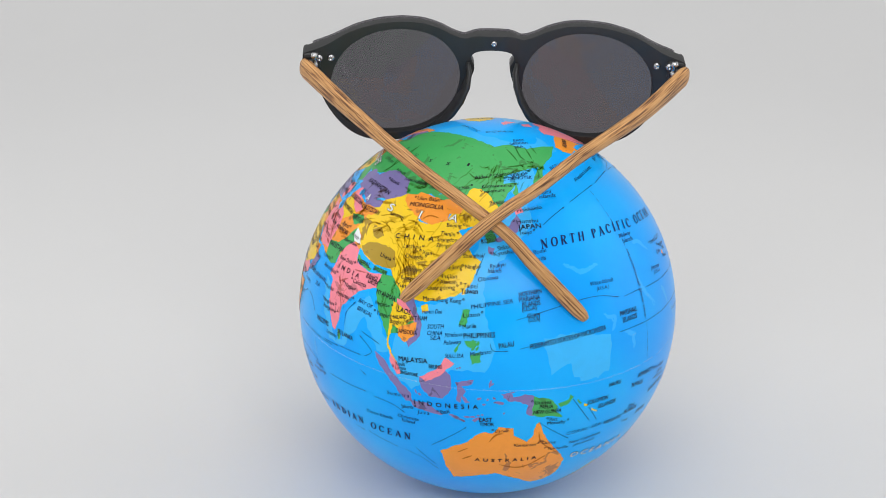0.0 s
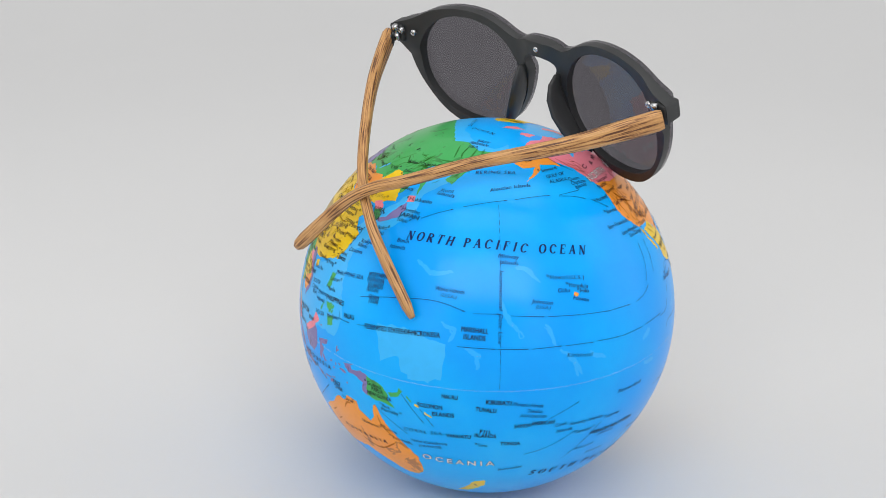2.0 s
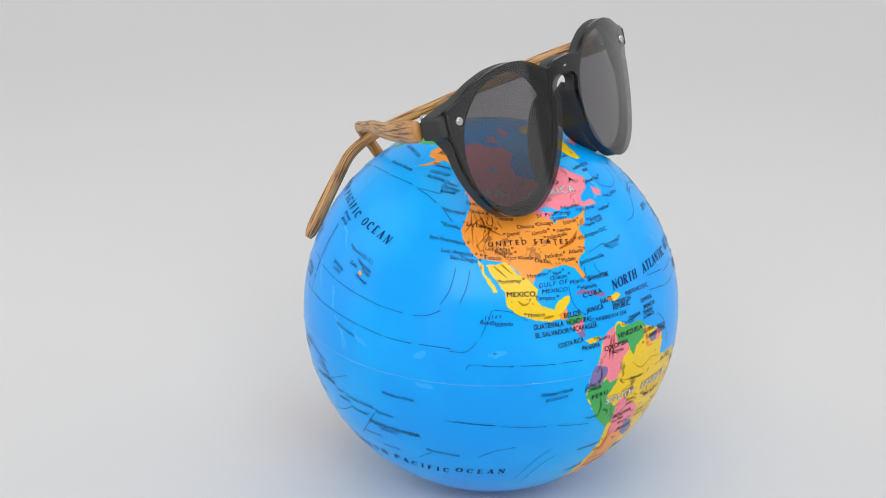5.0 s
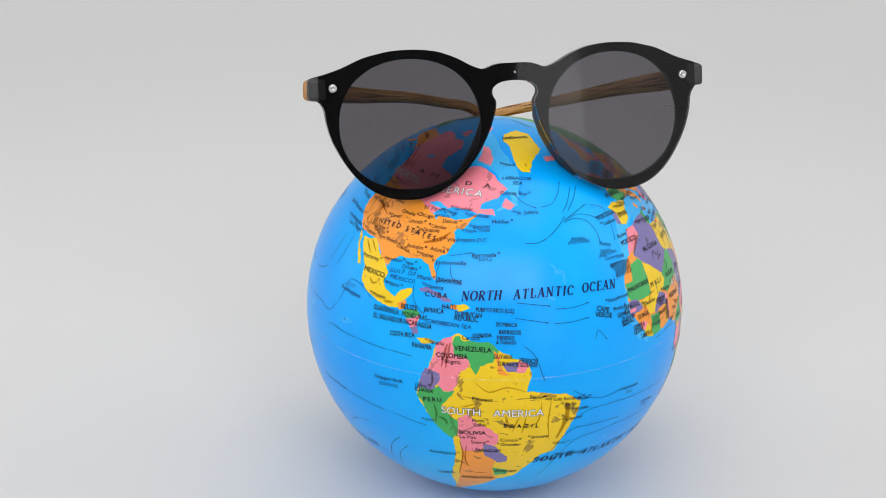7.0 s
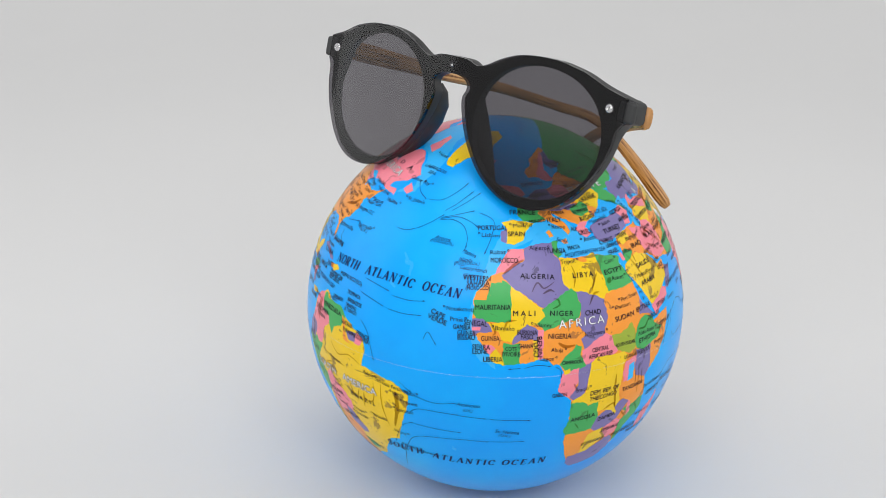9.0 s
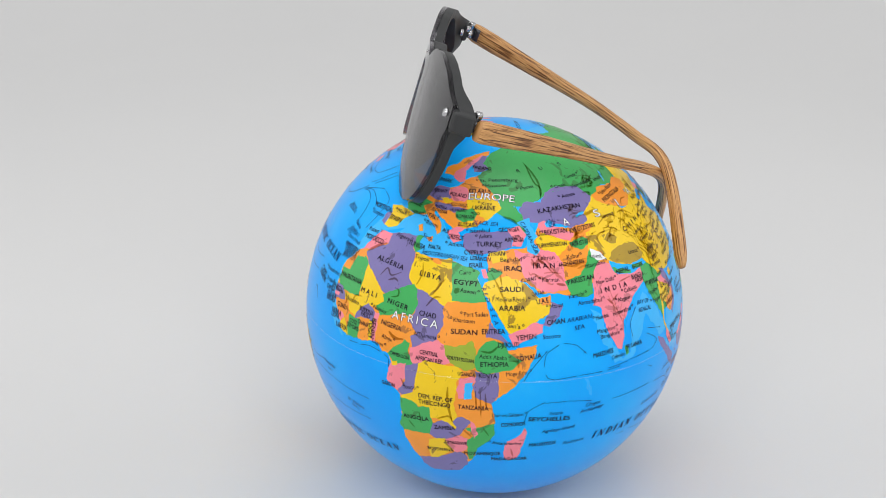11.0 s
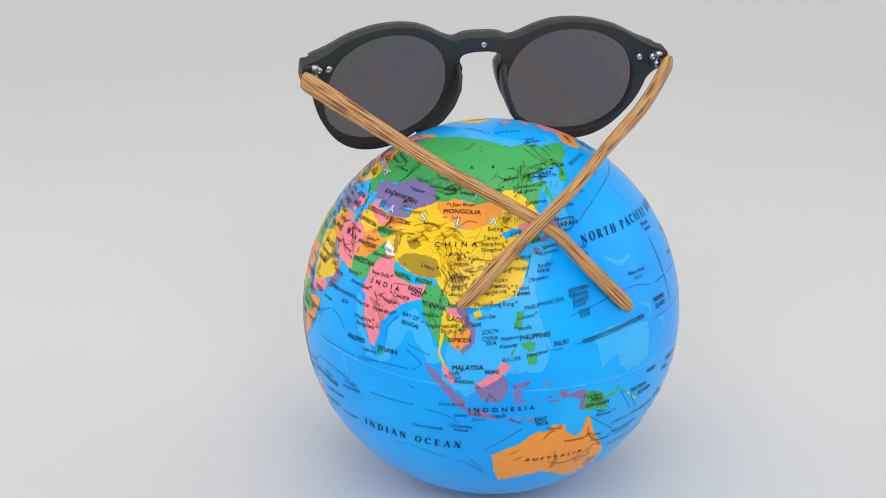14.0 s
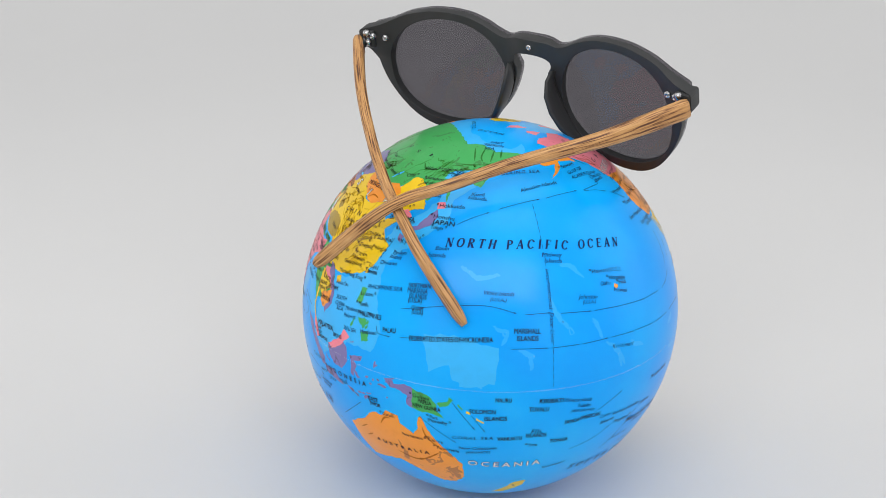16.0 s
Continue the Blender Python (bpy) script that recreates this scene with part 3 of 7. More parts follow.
land("country", PINK, [(33.5, -12.3), (34.6, -13.1), (35.8, -17.1), (34.7, -18.7), (33.9, -16.5)])
land("country", PINK, [(30.2, 1), (34.2, 1.9), (34.7, 0), (32, -0.2), (31.5, -2.3), (32, -5.4), (29.8, -5.3), (29.2, -2.8)])
land("country", VIOLET, [(34.1, 3.6), (36.9, 3), (40.8, 3.6), (40.9, -3.6), (38.9, -6.1), (34.4, -4.2), (33.7, -1.2), (34.5, 0.4)])
land("lake", SHALLOW, [(31.5, -0.5), (33.7, 0.1), (33.6, -4.9), (31.4, -5.4)])
land("country", GREEN, [(34.7, 9.7), (36.7, 12), (38.8, 12.6), (41.7, 11.4), (43, 9.1), (47, 7), (44.4, 4.4), (40.4, 3.6), (36.9, 2.8), (34.3, 4), (33.8, 6.8)])
land("country", ORANGE, [(43, 9.1), (45.6, 10.7), (49.3, 11), (50.9, 11.4), (50.5, 9), (48.2, 3.8), (45.2, -0.5), (40.9, -4.1), (40.6, 3.6), (44.4, 4.5), (46.9, 7)])
land("country", VIOLET, [(37.4, 17.6), (38.4, 16.2), (40.9, 13.9), (42.9, 12), (41, 12.3), (38.8, 13), (36.5, 13.2)])
land("country", PINK, [(49.1, -14.2), (50, -16.3), (49.3, -21), (48.3, -26.3), (45.8, -27.8), (44, -26.3), (43.8, -22.6), (44.4, -19.3), (47.5, -17.3)])
land("country", ORANGE, [(-2.2, 46.2), (-2.2, 48.7), (3.2, 52.2), (7.2, 54.4), (13, 54.3), (16.8, 55.5), (20.4, 58.7), (25.2, 60.4), (33.8, 55), (38.7, 50.3), (33.2, 45.8), (30.2, 43.6), (25.4, 42.3), (22.9, 41), (19.1, 43), (14.4, 45.1), (11.1, 46.7), (8.9, 44.7), (5.1, 44.2), (-0.3, 44.6)])
land("country", ORANGE, [(35, 35.2), (43.5, 37.8), (48.1, 38.1), (51.2, 41), (53.6, 44.9), (59.8, 44), (66.7, 43), (77.3, 43.3), (81.6, 42.8), (79.5, 37.3), (77.9, 31), (72.3, 32.7), (70, 27.4), (67, 23.7), (61.7, 24.3), (53.6, 25.6), (56.2, 25.3), (52.4, 25.3), (47.6, 28.6), (39.5, 29.5), (36.1, 29.7)])
land("country", GREEN, [(89.4, 26.5), (95.4, 28.4), (103.8, 24.3), (107.8, 16.4), (105.4, 11.4), (100.6, 13.2), (98.3, 12.6), (97.9, 10.9), (93, 18.5)])
land("country", YELLOW, [(73.8, 41.1), (72, 39), (73.6, 47.3), (79.4, 52.7), (90.9, 53.9), (97, 46), (87.7, 42.6)])
land("country", YELLOW, [(-8.7, 44.3), (-4.4, 45.2), (3.6, 43.9), (0.3, 41.7), (-1, 39), (-4.4, 37.7), (-7, 38.1), (-6.6, 42)])
land("country", VIOLET, [(-8.8, 41.7), (-6.5, 42.6), (-7, 38.1), (-9, 38.8)])
land("country", GREEN, [(-2.2, 46.2), (-2.2, 48.7), (3.2, 49.7), (8.8, 48.7), (9, 46.9), (9, 44.9), (5.1, 44.2), (-0.2, 44.5)])
land("country", PINK, [(-12.9, 55.9), (-7.7, 56.4), (-0.4, 55.7), (2.3, 53.1), (0.2, 52.3), (-4.7, 53.8)])
land("country", VIOLET, [(3.2, 52.2), (7.2, 54.4), (12.9, 54.6), (16.4, 51.6), (15, 50), (9.2, 49.8), (5.5, 50.6)])
land("country", PINK, [(13.6, 53.8), (16.8, 55.5), (21.8, 55.3), (24.8, 52.3), (22.5, 50.7), (17.7, 50.5), (14.7, 52.1)])
land("country", ORANGE, [(5.6, 59), (4.7, 61.5), (9.6, 63.9), (11.2, 66.6), (18.7, 69.2), (26.5, 71.1), (27.2, 69.3), (19.1, 66.9), (16.3, 64.7), (15.4, 61.5), (11.2, 58.8)])
land("country", PINK, [(11.2, 60.6), (14.7, 62.9), (16.8, 65.4), (22.3, 69.1), (23, 66.7), (19.7, 64.5), (16.8, 61.5), (19.3, 58), (17, 56.9), (12.3, 58.3)])
land("country", VIOLET, [(19.3, 63.8), (22.9, 68.7), (28.8, 68.3), (30.3, 64), (27.9, 62.1), (21.9, 61.5)])
land("country", ORANGE, [(20.4, 58.7), (25.9, 59.3), (28.4, 57), (23.5, 55.6)])
land("country", GREEN, [(27.9, 70), (25.3, 65.2), (30.5, 63.4), (24.7, 60.3), (28.1, 57.8), (33.5, 55), (37.5, 52.4), (38.8, 50), (37, 48.3), (44.7, 45.5), (48.8, 41.8), (49, 46.3), (44.4, 50.8), (44.2, 50.2), (50.6, 50.6), (57.4, 53.1), (60.2, 54.8), (66.9, 56.5), (74.5, 55.9), (78.9, 55.8), (83.4, 51.4), (88.5, 52.2), (95.4, 54.1), (101, 52.7), (110.2, 53.5), (117.9, 56.4), (125.2, 52.7), (130.1, 52.3), (133.3, 56.8), (140.1, 61.3), (131.7, 60.9), (132.6, 63.6), (146.3, 65.9), (158.6, 66.4), (149.4, 60.8), (154.3, 59.6), (157.8, 62.8), (164.1, 67), (178.3, 69.1), (-164.8, 72.1), (162.8, 74.6), (144.2, 78), (124.3, 76.6)])
land("country", GREEN, [(124.3, 76.6), (99.2, 76.9), (82.7, 77.8), (72.2, 73.8), (70, 69.3), (65.5, 69.7), (61.2, 76.5), (48.4, 73.2), (33, 70.5), (75.9, 69.6), (53.7, 70.3), (36.3, 68.1), (27.9, 70), (29.4, 63.2), (39.9, 51.7), (57.4, 53.1), (74.5, 55.9), (95.4, 54.1), (110.2, 53.5), (132.6, 63.6), (162.8, 74.6)])
land("country", GREEN, [(139.6, 60.9), (139.5, 58.3), (139.5, 53.3), (138.1, 54.9), (136.4, 57.9)])
land("country", GREEN, [(50.5, 74.6), (65, 74.3), (66.6, 71.1), (64.4, 69.2), (60.1, 72.4)])
land("country", ORANGE, [(22.3, 55.7), (25.6, 56.9), (27.2, 57.8), (33.6, 55.3), (33.7, 54.2), (27.5, 53.1), (23.7, 53.9)])
land("country", YELLOW, [(23.6, 51.8), (27.3, 53.3), (33.4, 52.6), (38, 51.5), (39.1, 49.8), (37, 48.2), (33.3, 45.4), (32, 46.5), (28.3, 47.4), (24.4, 49.1)])
land("country", YELLOW, [(10.8, 50.8), (14.8, 51.2), (17.8, 50.2), (14.7, 49.3)])
land("country", VIOLET, [(9.9, 48.9), (16.8, 49.3), (24.2, 48.6), (23.4, 47), (18.1, 46.7), (11.4, 47.2)])
land("country", ORANGE, [(16.5, 49.5), (24, 50.2), (23.5, 48.9), (18.4, 48.6)])
land("country", GREEN, [(20.3, 47.2), (26.5, 49), (29.3, 47.4), (28.6, 45.3), (24.2, 44.3), (21.1, 45.5)])
land("country", ORANGE, [(12.6, 47.1), (18.6, 47.2), (22.2, 45), (22.1, 42.5), (19, 43.1), (14.6, 45.5)])
land("country", YELLOW, [(22.5, 44.3), (28.7, 45), (30.4, 43.5), (25.1, 42.7)])
land("country", PINK, [(19.5, 41.1), (22.6, 42.8), (25.7, 42.6), (23.6, 41.1), (25.5, 39), (22.9, 38), (20.6, 39.7)])
land("country", ORANGE, [(5.8, 46.9), (8.3, 48.2), (11.6, 47.4), (11.8, 45.5), (15.9, 43.2), (17.1, 40.5), (15.9, 39.5), (14.4, 41.7), (10.1, 43.9), (8.1, 45.3)])
land("country", ORANGE, [(7.5, 41), (9.1, 41.7), (10.3, 39.7), (8.6, 39.4)])
land("country", ORANGE, [(12.5, 38.1), (14.8, 38.9), (15.1, 37.2), (13.6, 37.2)])
land("country", VIOLET, [(25.8, 40.7), (30.8, 42.4), (36.7, 42.4), (41.8, 42.8), (43.6, 40.9), (43.1, 38), (35.8, 36.1), (29.9, 35.3), (26.6, 37.1)])
land("country", PINK, [(41.5, 43.5), (46.3, 44.4), (48.8, 41.8), (46.5, 38.4), (43.2, 38.4), (43.6, 40.9)])
land("country", VIOLET, [(46.3, 49.3), (49.1, 52), (56.6, 51.7), (60, 54.9), (66.8, 56.6), (74.4, 56), (78.8, 55.9), (83.5, 51.6), (80.2, 48.6), (78.1, 46), (72.6, 43.6), (67.8, 42.7), (63.7, 44.3), (60.1, 44.8), (57.8, 43.9), (53.6, 45.3), (47.8, 45.8), (47.8, 47.4)])
land("country", PINK, [(53.5, 45), (56.3, 46), (59.8, 44), (63.5, 42.8), (67.2, 41.4), (64.8, 39.4), (60.3, 40.5), (54.1, 42.6)])
land("country", YELLOW, [(52, 40.7), (55.2, 42.3), (60.2, 40.6), (65, 39), (62, 36.9), (59.1, 35.4), (55.2, 37), (52.7, 38.4)])
land("country", ORANGE, [(65.4, 42.5), (69.4, 43.7), (77.5, 43.3), (74.1, 41.3), (67.9, 40.8)])
land("country", ORANGE, [(59.8, 33), (63, 37.2), (68.5, 37.3), (72, 36.5), (69.4, 32.9), (66, 30.5), (62, 28.9), (59.3, 30.8)])
land("country", GREEN, [(64.1, 38.9), (70.1, 40.1), (73.1, 38.6), (68.7, 36.5), (65.8, 37.3)])
land("country", PINK, [(44, 37.4), (48.1, 36.6), (53.5, 37.5), (58.2, 36.6), (60.4, 33.6), (60.2, 29.3), (61.2, 26.2), (56.1, 25.4), (52.3, 25.8), (49.1, 28.9), (46.8, 29.4), (45, 34.1)])
land("country", ORANGE, [(38.4, 32.6), (41.1, 35.1), (45.1, 35.4), (47.4, 29.6), (48.7, 28.8), (44.3, 28.9), (40.8, 29.7)])
land("country", YELLOW, [(35.2, 36), (40.7, 37.3), (41.7, 34.4), (37.1, 33.3)])
land("country", YELLOW, [(35, 27.9), (37.9, 29.5), (41.5, 30.1), (46.8, 28.5), (49.6, 26.4), (51.6, 24.1), (55.3, 24.4), (55.1, 20), (49.4, 17.2), (46.7, 15.2), (42.8, 14.5), (38.8, 20.5), (34.4, 25.9)])
land("country", GREEN, [(35, 30.1), (37, 32.4), (40.5, 30.9), (38.2, 29), (36.2, 28.5)])
land("country", PINK, [(33.5, 31.4), (35, 31.7), (36.1, 29.3), (34.7, 29.1)])
land("country", PINK, [(42.6, 14.1), (46.6, 15.7), (50, 17.6), (52.7, 17), (52.4, 14.7), (44.4, 11.1)])
land("country", ORANGE, [(51.3, 23.6), (55.1, 24.9), (55.2, 22.1), (52.5, 22.1)])
land("country", VIOLET, [(54.7, 23.3), (58.8, 21.8), (57.5, 18.9), (54.5, 16.2), (52.5, 16.8), (53.9, 19.3), (55.6, 22.3)])
land("country", PINK, [(72, 32.8), (74.2, 32.4), (77.9, 31.1), (78.6, 28.9), (79.8, 28), (85, 26.9), (87.3, 26.9), (92.9, 27.9), (93.2, 24.8), (90.1, 23.4), (88.9, 23), (84.7, 20.9), (81.5, 17.8), (78.9, 14.3), (78.7, 9.9), (77.6, 6.8), (76.2, 7.4), (74.4, 10.5), (72.3, 14.2), (71.1, 20), (68.7, 20.8), (69.5, 24), (69.9, 27.9)])
land("country", GREEN, [(78.8, 7.7), (80.1, 7.1), (80.5, 5.2), (79.5, 4.6)])
land("country", GREEN, [(69.2, 33), (71.8, 37), (71.7, 34.2), (74.3, 32.8), (71.4, 30.5), (69.5, 27.7), (69.4, 24.1), (67.1, 23.4), (61.7, 24.2), (60.2, 28.3), (66.1, 29.7)])
land("country", YELLOW, [(74.5, 46.8), (83.6, 50.9), (89.1, 47.3), (97.8, 44.8), (102.7, 44.9), (108.2, 47.1), (109.2, 49.3), (111.6, 54), (114.8, 58.2), (119.4, 58.6), (124.5, 56.6), (128.9, 52.9), (130.9, 49.5), (126.3, 48.7), (123, 46.5), (118.6, 46.2), (113.8, 44.4), (116, 42.7), (119.7, 44.9), (121.8, 43.8), (118.2, 40.3), (120.3, 38), (123.6, 36.3), (121.7, 32.5), (120.7, 29.4), (117, 26.5), (111.8, 24.6), (107.9, 23.4), (105, 23.5), (99.7, 23.6), (96.1, 26.7), (93.3, 29.8), (87, 29.3), (80.7, 30.8), (76.6, 32.5), (76.1, 35.1), (70.7, 36.3), (72, 39), (76.5, 43.4)])
land("country", PAPER_WHITE, [(71.6, 36.5), (75.2, 35.1), (77.3, 32.7), (73.5, 32.7), (71.4, 34.1)])
land("country", ORANGE, [(83.9, 51.8), (89.2, 52.5), (90, 53.5), (96.6, 53.4), (102.9, 52.9), (109, 54.2), (114.2, 52), (113, 49.6), (108.3, 49.1), (108.3, 47), (102.7, 44.8), (97.5, 45.3), (89.9, 47.5), (85.2, 49.5)])
land("country", GREEN, [(78.4, 30.1), (81.5, 29.1), (86.3, 28), (85.7, 26.9), (81.5, 27.9), (79, 28.3)])
land("country", GREEN, [(87.4, 29.2), (92.5, 28.9), (92.4, 27.9), (87.4, 28)])
land("country", GREEN, [(91.1, 27.8), (95.7, 27.6), (99.4, 24.1), (98.4, 20.7), (97.5, 17.3), (98, 14.2), (97.9, 10.9), (96.4, 14.5), (92.8, 18.4), (90.5, 23.5)])
land("country", PINK, [(98.5, 22.6), (102.3, 22.9), (106.2, 19.2), (107.4, 16.9), (105.3, 17.5), (102.5, 19.7), (99, 20)])
land("country", VIOLET, [(100.8, 24.8), (104.2, 23.6), (105.3, 21.4), (107.8, 17.2), (107.8, 14), (104.7, 10), (103.8, 11.5), (106.2, 15.3), (105, 19), (102.1, 21.5)])
land("country", YELLOW, [(97.6, 21.6), (102.1, 19.9), (105.4, 18.3), (102.5, 15.9), (101.9, 13.5), (100.4, 14.6), (98.8, 15.2), (98.3, 10.2), (99.7, 7.2), (101.9, 4.9), (100.4, 4.9), (97.9, 9.2), (97.7, 15.7)])
land("country", ORANGE, [(100.9, 15), (106.2, 17.5), (106.1, 13.7), (103.3, 11.3), (101.1, 12.5)])
land("country", PINK, [(99.3, 7.3), (101.3, 5.3), (103.3, 2.2), (101.9, 1.4), (99.5, 4.6)])
land("country", VIOLET, [(94, 6.2), (97.1, 5), (101, 0.9), (106.1, -3.1), (106.9, -6.2), (104.7, -6.2), (101.1, -2.1), (96.1, 2.6)])
land("country", VIOLET, [(108.3, 2.6), (110.5, 1.5), (115.1, 5.9), (117.4, 4.2), (117.9, 0), (115.5, -3.2), (111.5, -3.1), (109.2, -0.7)])
land("country", PINK, [(108.6, 2.3), (113.5, 5.5), (115.6, 9.1), (118.3, 7.7), (115.9, 5.5), (114.4, 3.6), (110.5, 1.2)])
land("country", VIOLET, [(106.3, -5.8), (111.5, -5.5), (115.8, -8.6), (112.3, -8.5), (107.1, -7.6)])
land("country", VIOLET, [(118.8, 2.4), (123.9, 3.6), (123.5, 2.3), (120.5, 1.3), (121.9, -0), (121.1, -1.5), (123.3, -3.4), (122, -3.7), (120.7, -1.7), (120.5, -3.8), (119.4, -3.1), (119.5, 1)])
land("country", VIOLET, [(124, -9.2), (125.8, -8.1), (126.5, -8.6), (124.7, -9.9)])
land("country", VIOLET, [(117.8, -8.1), (120.9, -9.2), (121.3, -9.7), (118.4, -8.8)])
land("country", GREEN, [(119.3, 22.9), (121.5, 23.1), (120.6, 18.1), (118.6, 18.6)])
land("country", GREEN, [(122.5, 10.7), (125.1, 11.7), (125.6, 9), (123.1, 8)])
land("country", GREEN, [(120.6, 14.5), (124.1, 14.8), (123.5, 12.1), (121.7, 12.9)])
land("country", GREEN, [(117.9, 11.3), (119.2, 13.7), (119.7, 13.8), (118.4, 10.9)])
land("country", YELLOW, [(118.5, 29.3), (119.5, 29.8), (119.6, 27.2), (118.5, 26.8)])
land("country", YELLOW, [(106.6, 22.1), (108.5, 23), (109.2, 21.2), (107.3, 20.4)])
land("country", PINK, [(120.2, 46.9), (123.9, 48.2), (127, 46.4), (123.9, 44.7)])
land("country", GREEN, [(123.2, 45), (126.6, 45.9), (128.7, 43), (125.3, 41.5)])
land("country", VIOLET, [(134.3, 48.3), (136.9, 50.4), (138.6, 48.2), (136.9, 45.4), (133.2, 43.5), (129, 42.1), (127.6, 42.8), (131.5, 44.2)])
land("country", VIOLET, [(125.7, 40.9), (128.1, 40.3), (127.4, 38.3), (125.9, 38.9)])
land("country", PINK, [(135.6, 52.5), (139.2, 53.1), (140.2, 51.2), (136.7, 50.4)])
land("country", VIOLET, [(131.6, -0.3), (134.1, 0.1), (135.1, -1.3), (138.4, -0.4), (141.1, -1.2), (141.3, -7.7), (139.1, -6.8), (139.4, -3.9), (136.4, -2.7), (133.8, -2.6)])
land("country", GREEN, [(140.9, -1.2), (145.9, -2.7), (148.2, -5.3), (147.7, -6.7), (150.8, -9.7), (147.1, -8.3), (143.1, -8.2), (140.7, -7.2)])
land("country", GREEN, [(148.1, -4.4), (151.2, -3.5), (151.6, -1.9), (152.8, -2.8), (151.6, -4.6), (149.1, -5.6)])
land("country", GREEN, [(154.3, -3.8), (155.6, -5.2), (155.3, -5.7), (154, -4.3)])
land("country", YELLOW, [(156.5, -5.8), (157.8, -6.3), (157.7, -7), (156.5, -6.6)])
land("country", YELLOW, [(159.4, -7.9), (161.6, -9.3), (161.5, -9.8), (159.4, -8.7)])
land("country", ORANGE, [(143.3, -10), (144.8, -13.7), (147.6, -18.4), (151.8, -23.3), (155.1, -27.5), (155.4, -35.3), (152, -39.6), (147.2, -40.4), (140.4, -36.2), (132.7, -32.3), (127, -33.7), (117.9, -36.7), (115.8, -30), (114.7, -22.6), (120, -19.2), (123.1, -17.4), (125, -14.9), (128, -13.2), (130, -13.7), (131.6, -11.3), (135.9, -11.8), (136.2, -14.5), (140.4, -17.3), (141.8, -15.3), (142.4, -10.7)])
land("country", YELLOW, [(166.1, -49.1), (173.4, -38.9), (177.5, -37.6), (177.7, -41.6), (170.1, -49.2)])
land("country", ORANGE, [(-164, 71.3), (-149.9, 72.8), (-132.6, 72.6), (-131.3, 63.9), (-138.2, 65.8), (-145.3, 66.9), (-148.7, 64.8), (-152.7, 63.6), (-162.1, 61.3), (-154.5, 64.4), (-150.7, 66.3), (-159.9, 66.5), (-164.9, 68.7)])
land("country", PINK, [(-120.2, 54), (-121.9, 56.2), (-123.8, 61.3), (-128.3, 63.9), (-134.4, 67.4), (-131.6, 64.7), (-135.1, 72.7), (-140, 76), (-125, 77), (-112, 75), (-98, 75), (-90, 71), (-96, 66), (-94, 62), (-85, 60), (-81, 57), (-79, 62), (-74.3, 64.2), (-68.4, 64.1), (-62, 62), (-57.1, 58.1), (-53.5, 56), (-58.3, 52.8), (-65.4, 50.8), (-66, 49.1), (-60.4, 49), (-59.8, 47), (-65.8, 47.7), (-72.1, 48.7), (-78.5, 48.9), (-83.8, 47.6), (-85.8, 45.8), (-95.5, 48.4), (-116.4, 50.2), (-99.2, 49), (-107.1, 50.5), (-118.5, 52.8)])
land("country", ORANGE, [(-120.2, 54.2), (-118.7, 52.5), (-119.7, 48.8), (-121, 44.7), (-120.5, 42.3), (-118.9, 40.4), (-116.2, 37.7), (-113.7, 36), (-111.3, 36), (-105.6, 35.1), (-102.7, 33.9), (-100.9, 32.2), (-100.1, 31), (-96.4, 28.8), (-95.3, 30.9), (-92.7, 32.3), (-88.8, 32.4), (-84.4, 32.7), (-81.5, 31.4), (-79.8, 28.3), (-78.6, 27.5), (-78.5, 29), (-79.9, 31.7), (-79.2, 33.5), (-75.8, 35.4), (-74.9, 37.7), (-73.7, 39.1), (-75.1, 41.4), (-73.9, 42.7), (-71.6, 42.7), (-69.7, 44.9), (-67.6, 46.5), (-65.4, 48.6), (-69.9, 46.1), (-75.3, 45), (-77.1, 45.5), (-82.3, 45.8), (-86.1, 46.3), (-93.1, 49.5), (-96.5, 49.9), (-106.3, 51.3)])
land("lake", SHALLOW, [(-89.2, 49.7), (-84.6, 50.2), (-80.1, 48.7), (-81.7, 48.2), (-85.5, 48.5)])
land("lake", SHALLOW, [(-84.4, 47.3), (-83.2, 47.7), (-82.8, 44.9), (-84, 44.8)])
land("lake", SHALLOW, [(-80.5, 47.7), (-77.6, 47), (-77.9, 45.4), (-79.5, 46.2)])
land("lake", SHALLOW, [(-110.6, 65.9), (-104.3, 65.5), (-110.2, 64.6)])
land("lake", SHALLOW, [(-111.1, 65.1), (-103, 65.8), (-106.6, 64.5), (-111.7, 64.1)])
land("country", PINK, [(-115, 78), (-100, 77), (-104, 81), (-116, 81)])
land("country", PINK, [(-88, 80), (-70, 82), (-66, 85), (-90, 87)])
land("country", YELLOW, [(-70.1, 13.7), (-66.4, 11.7), (-58.6, 9.3), (-50.4, 5.1), (-49.4, 2), (-50.7, -3.2), (-43.2, -4.5), (-34.7, -8), (-35, -11.4), (-38.4, -20.2), (-44.8, -27.3), (-52.8, -38.3), (-58.5, -40.6), (-75.1, -52.2), (-74.9, -39.8), (-71.8, -26.9), (-72.1, -20), (-78.6, -12.3), (-81.9, -5.9), (-80.8, -0.7), (-78.4, 2.8), (-76.2, 10.1)])
land("country", YELLOW, [(-111.3, 34.3), (-107.1, 34.7), (-104.8, 35.2), (-102, 32.6), (-100.1, 31), (-97.4, 29.5), (-95.1, 27), (-96, 24.6), (-94.4, 22.3), (-90.8, 21), (-88.9, 23.4), (-85.5, 24.3), (-85.3, 23.4), (-87, 21.1), (-88.8, 19.9), (-89.2, 18.4), (-91.9, 17.9), (-96.5, 18.6), (-102.2, 20.8), (-104.9, 23), (-105.3, 26.5), (-108.4, 30.5)])
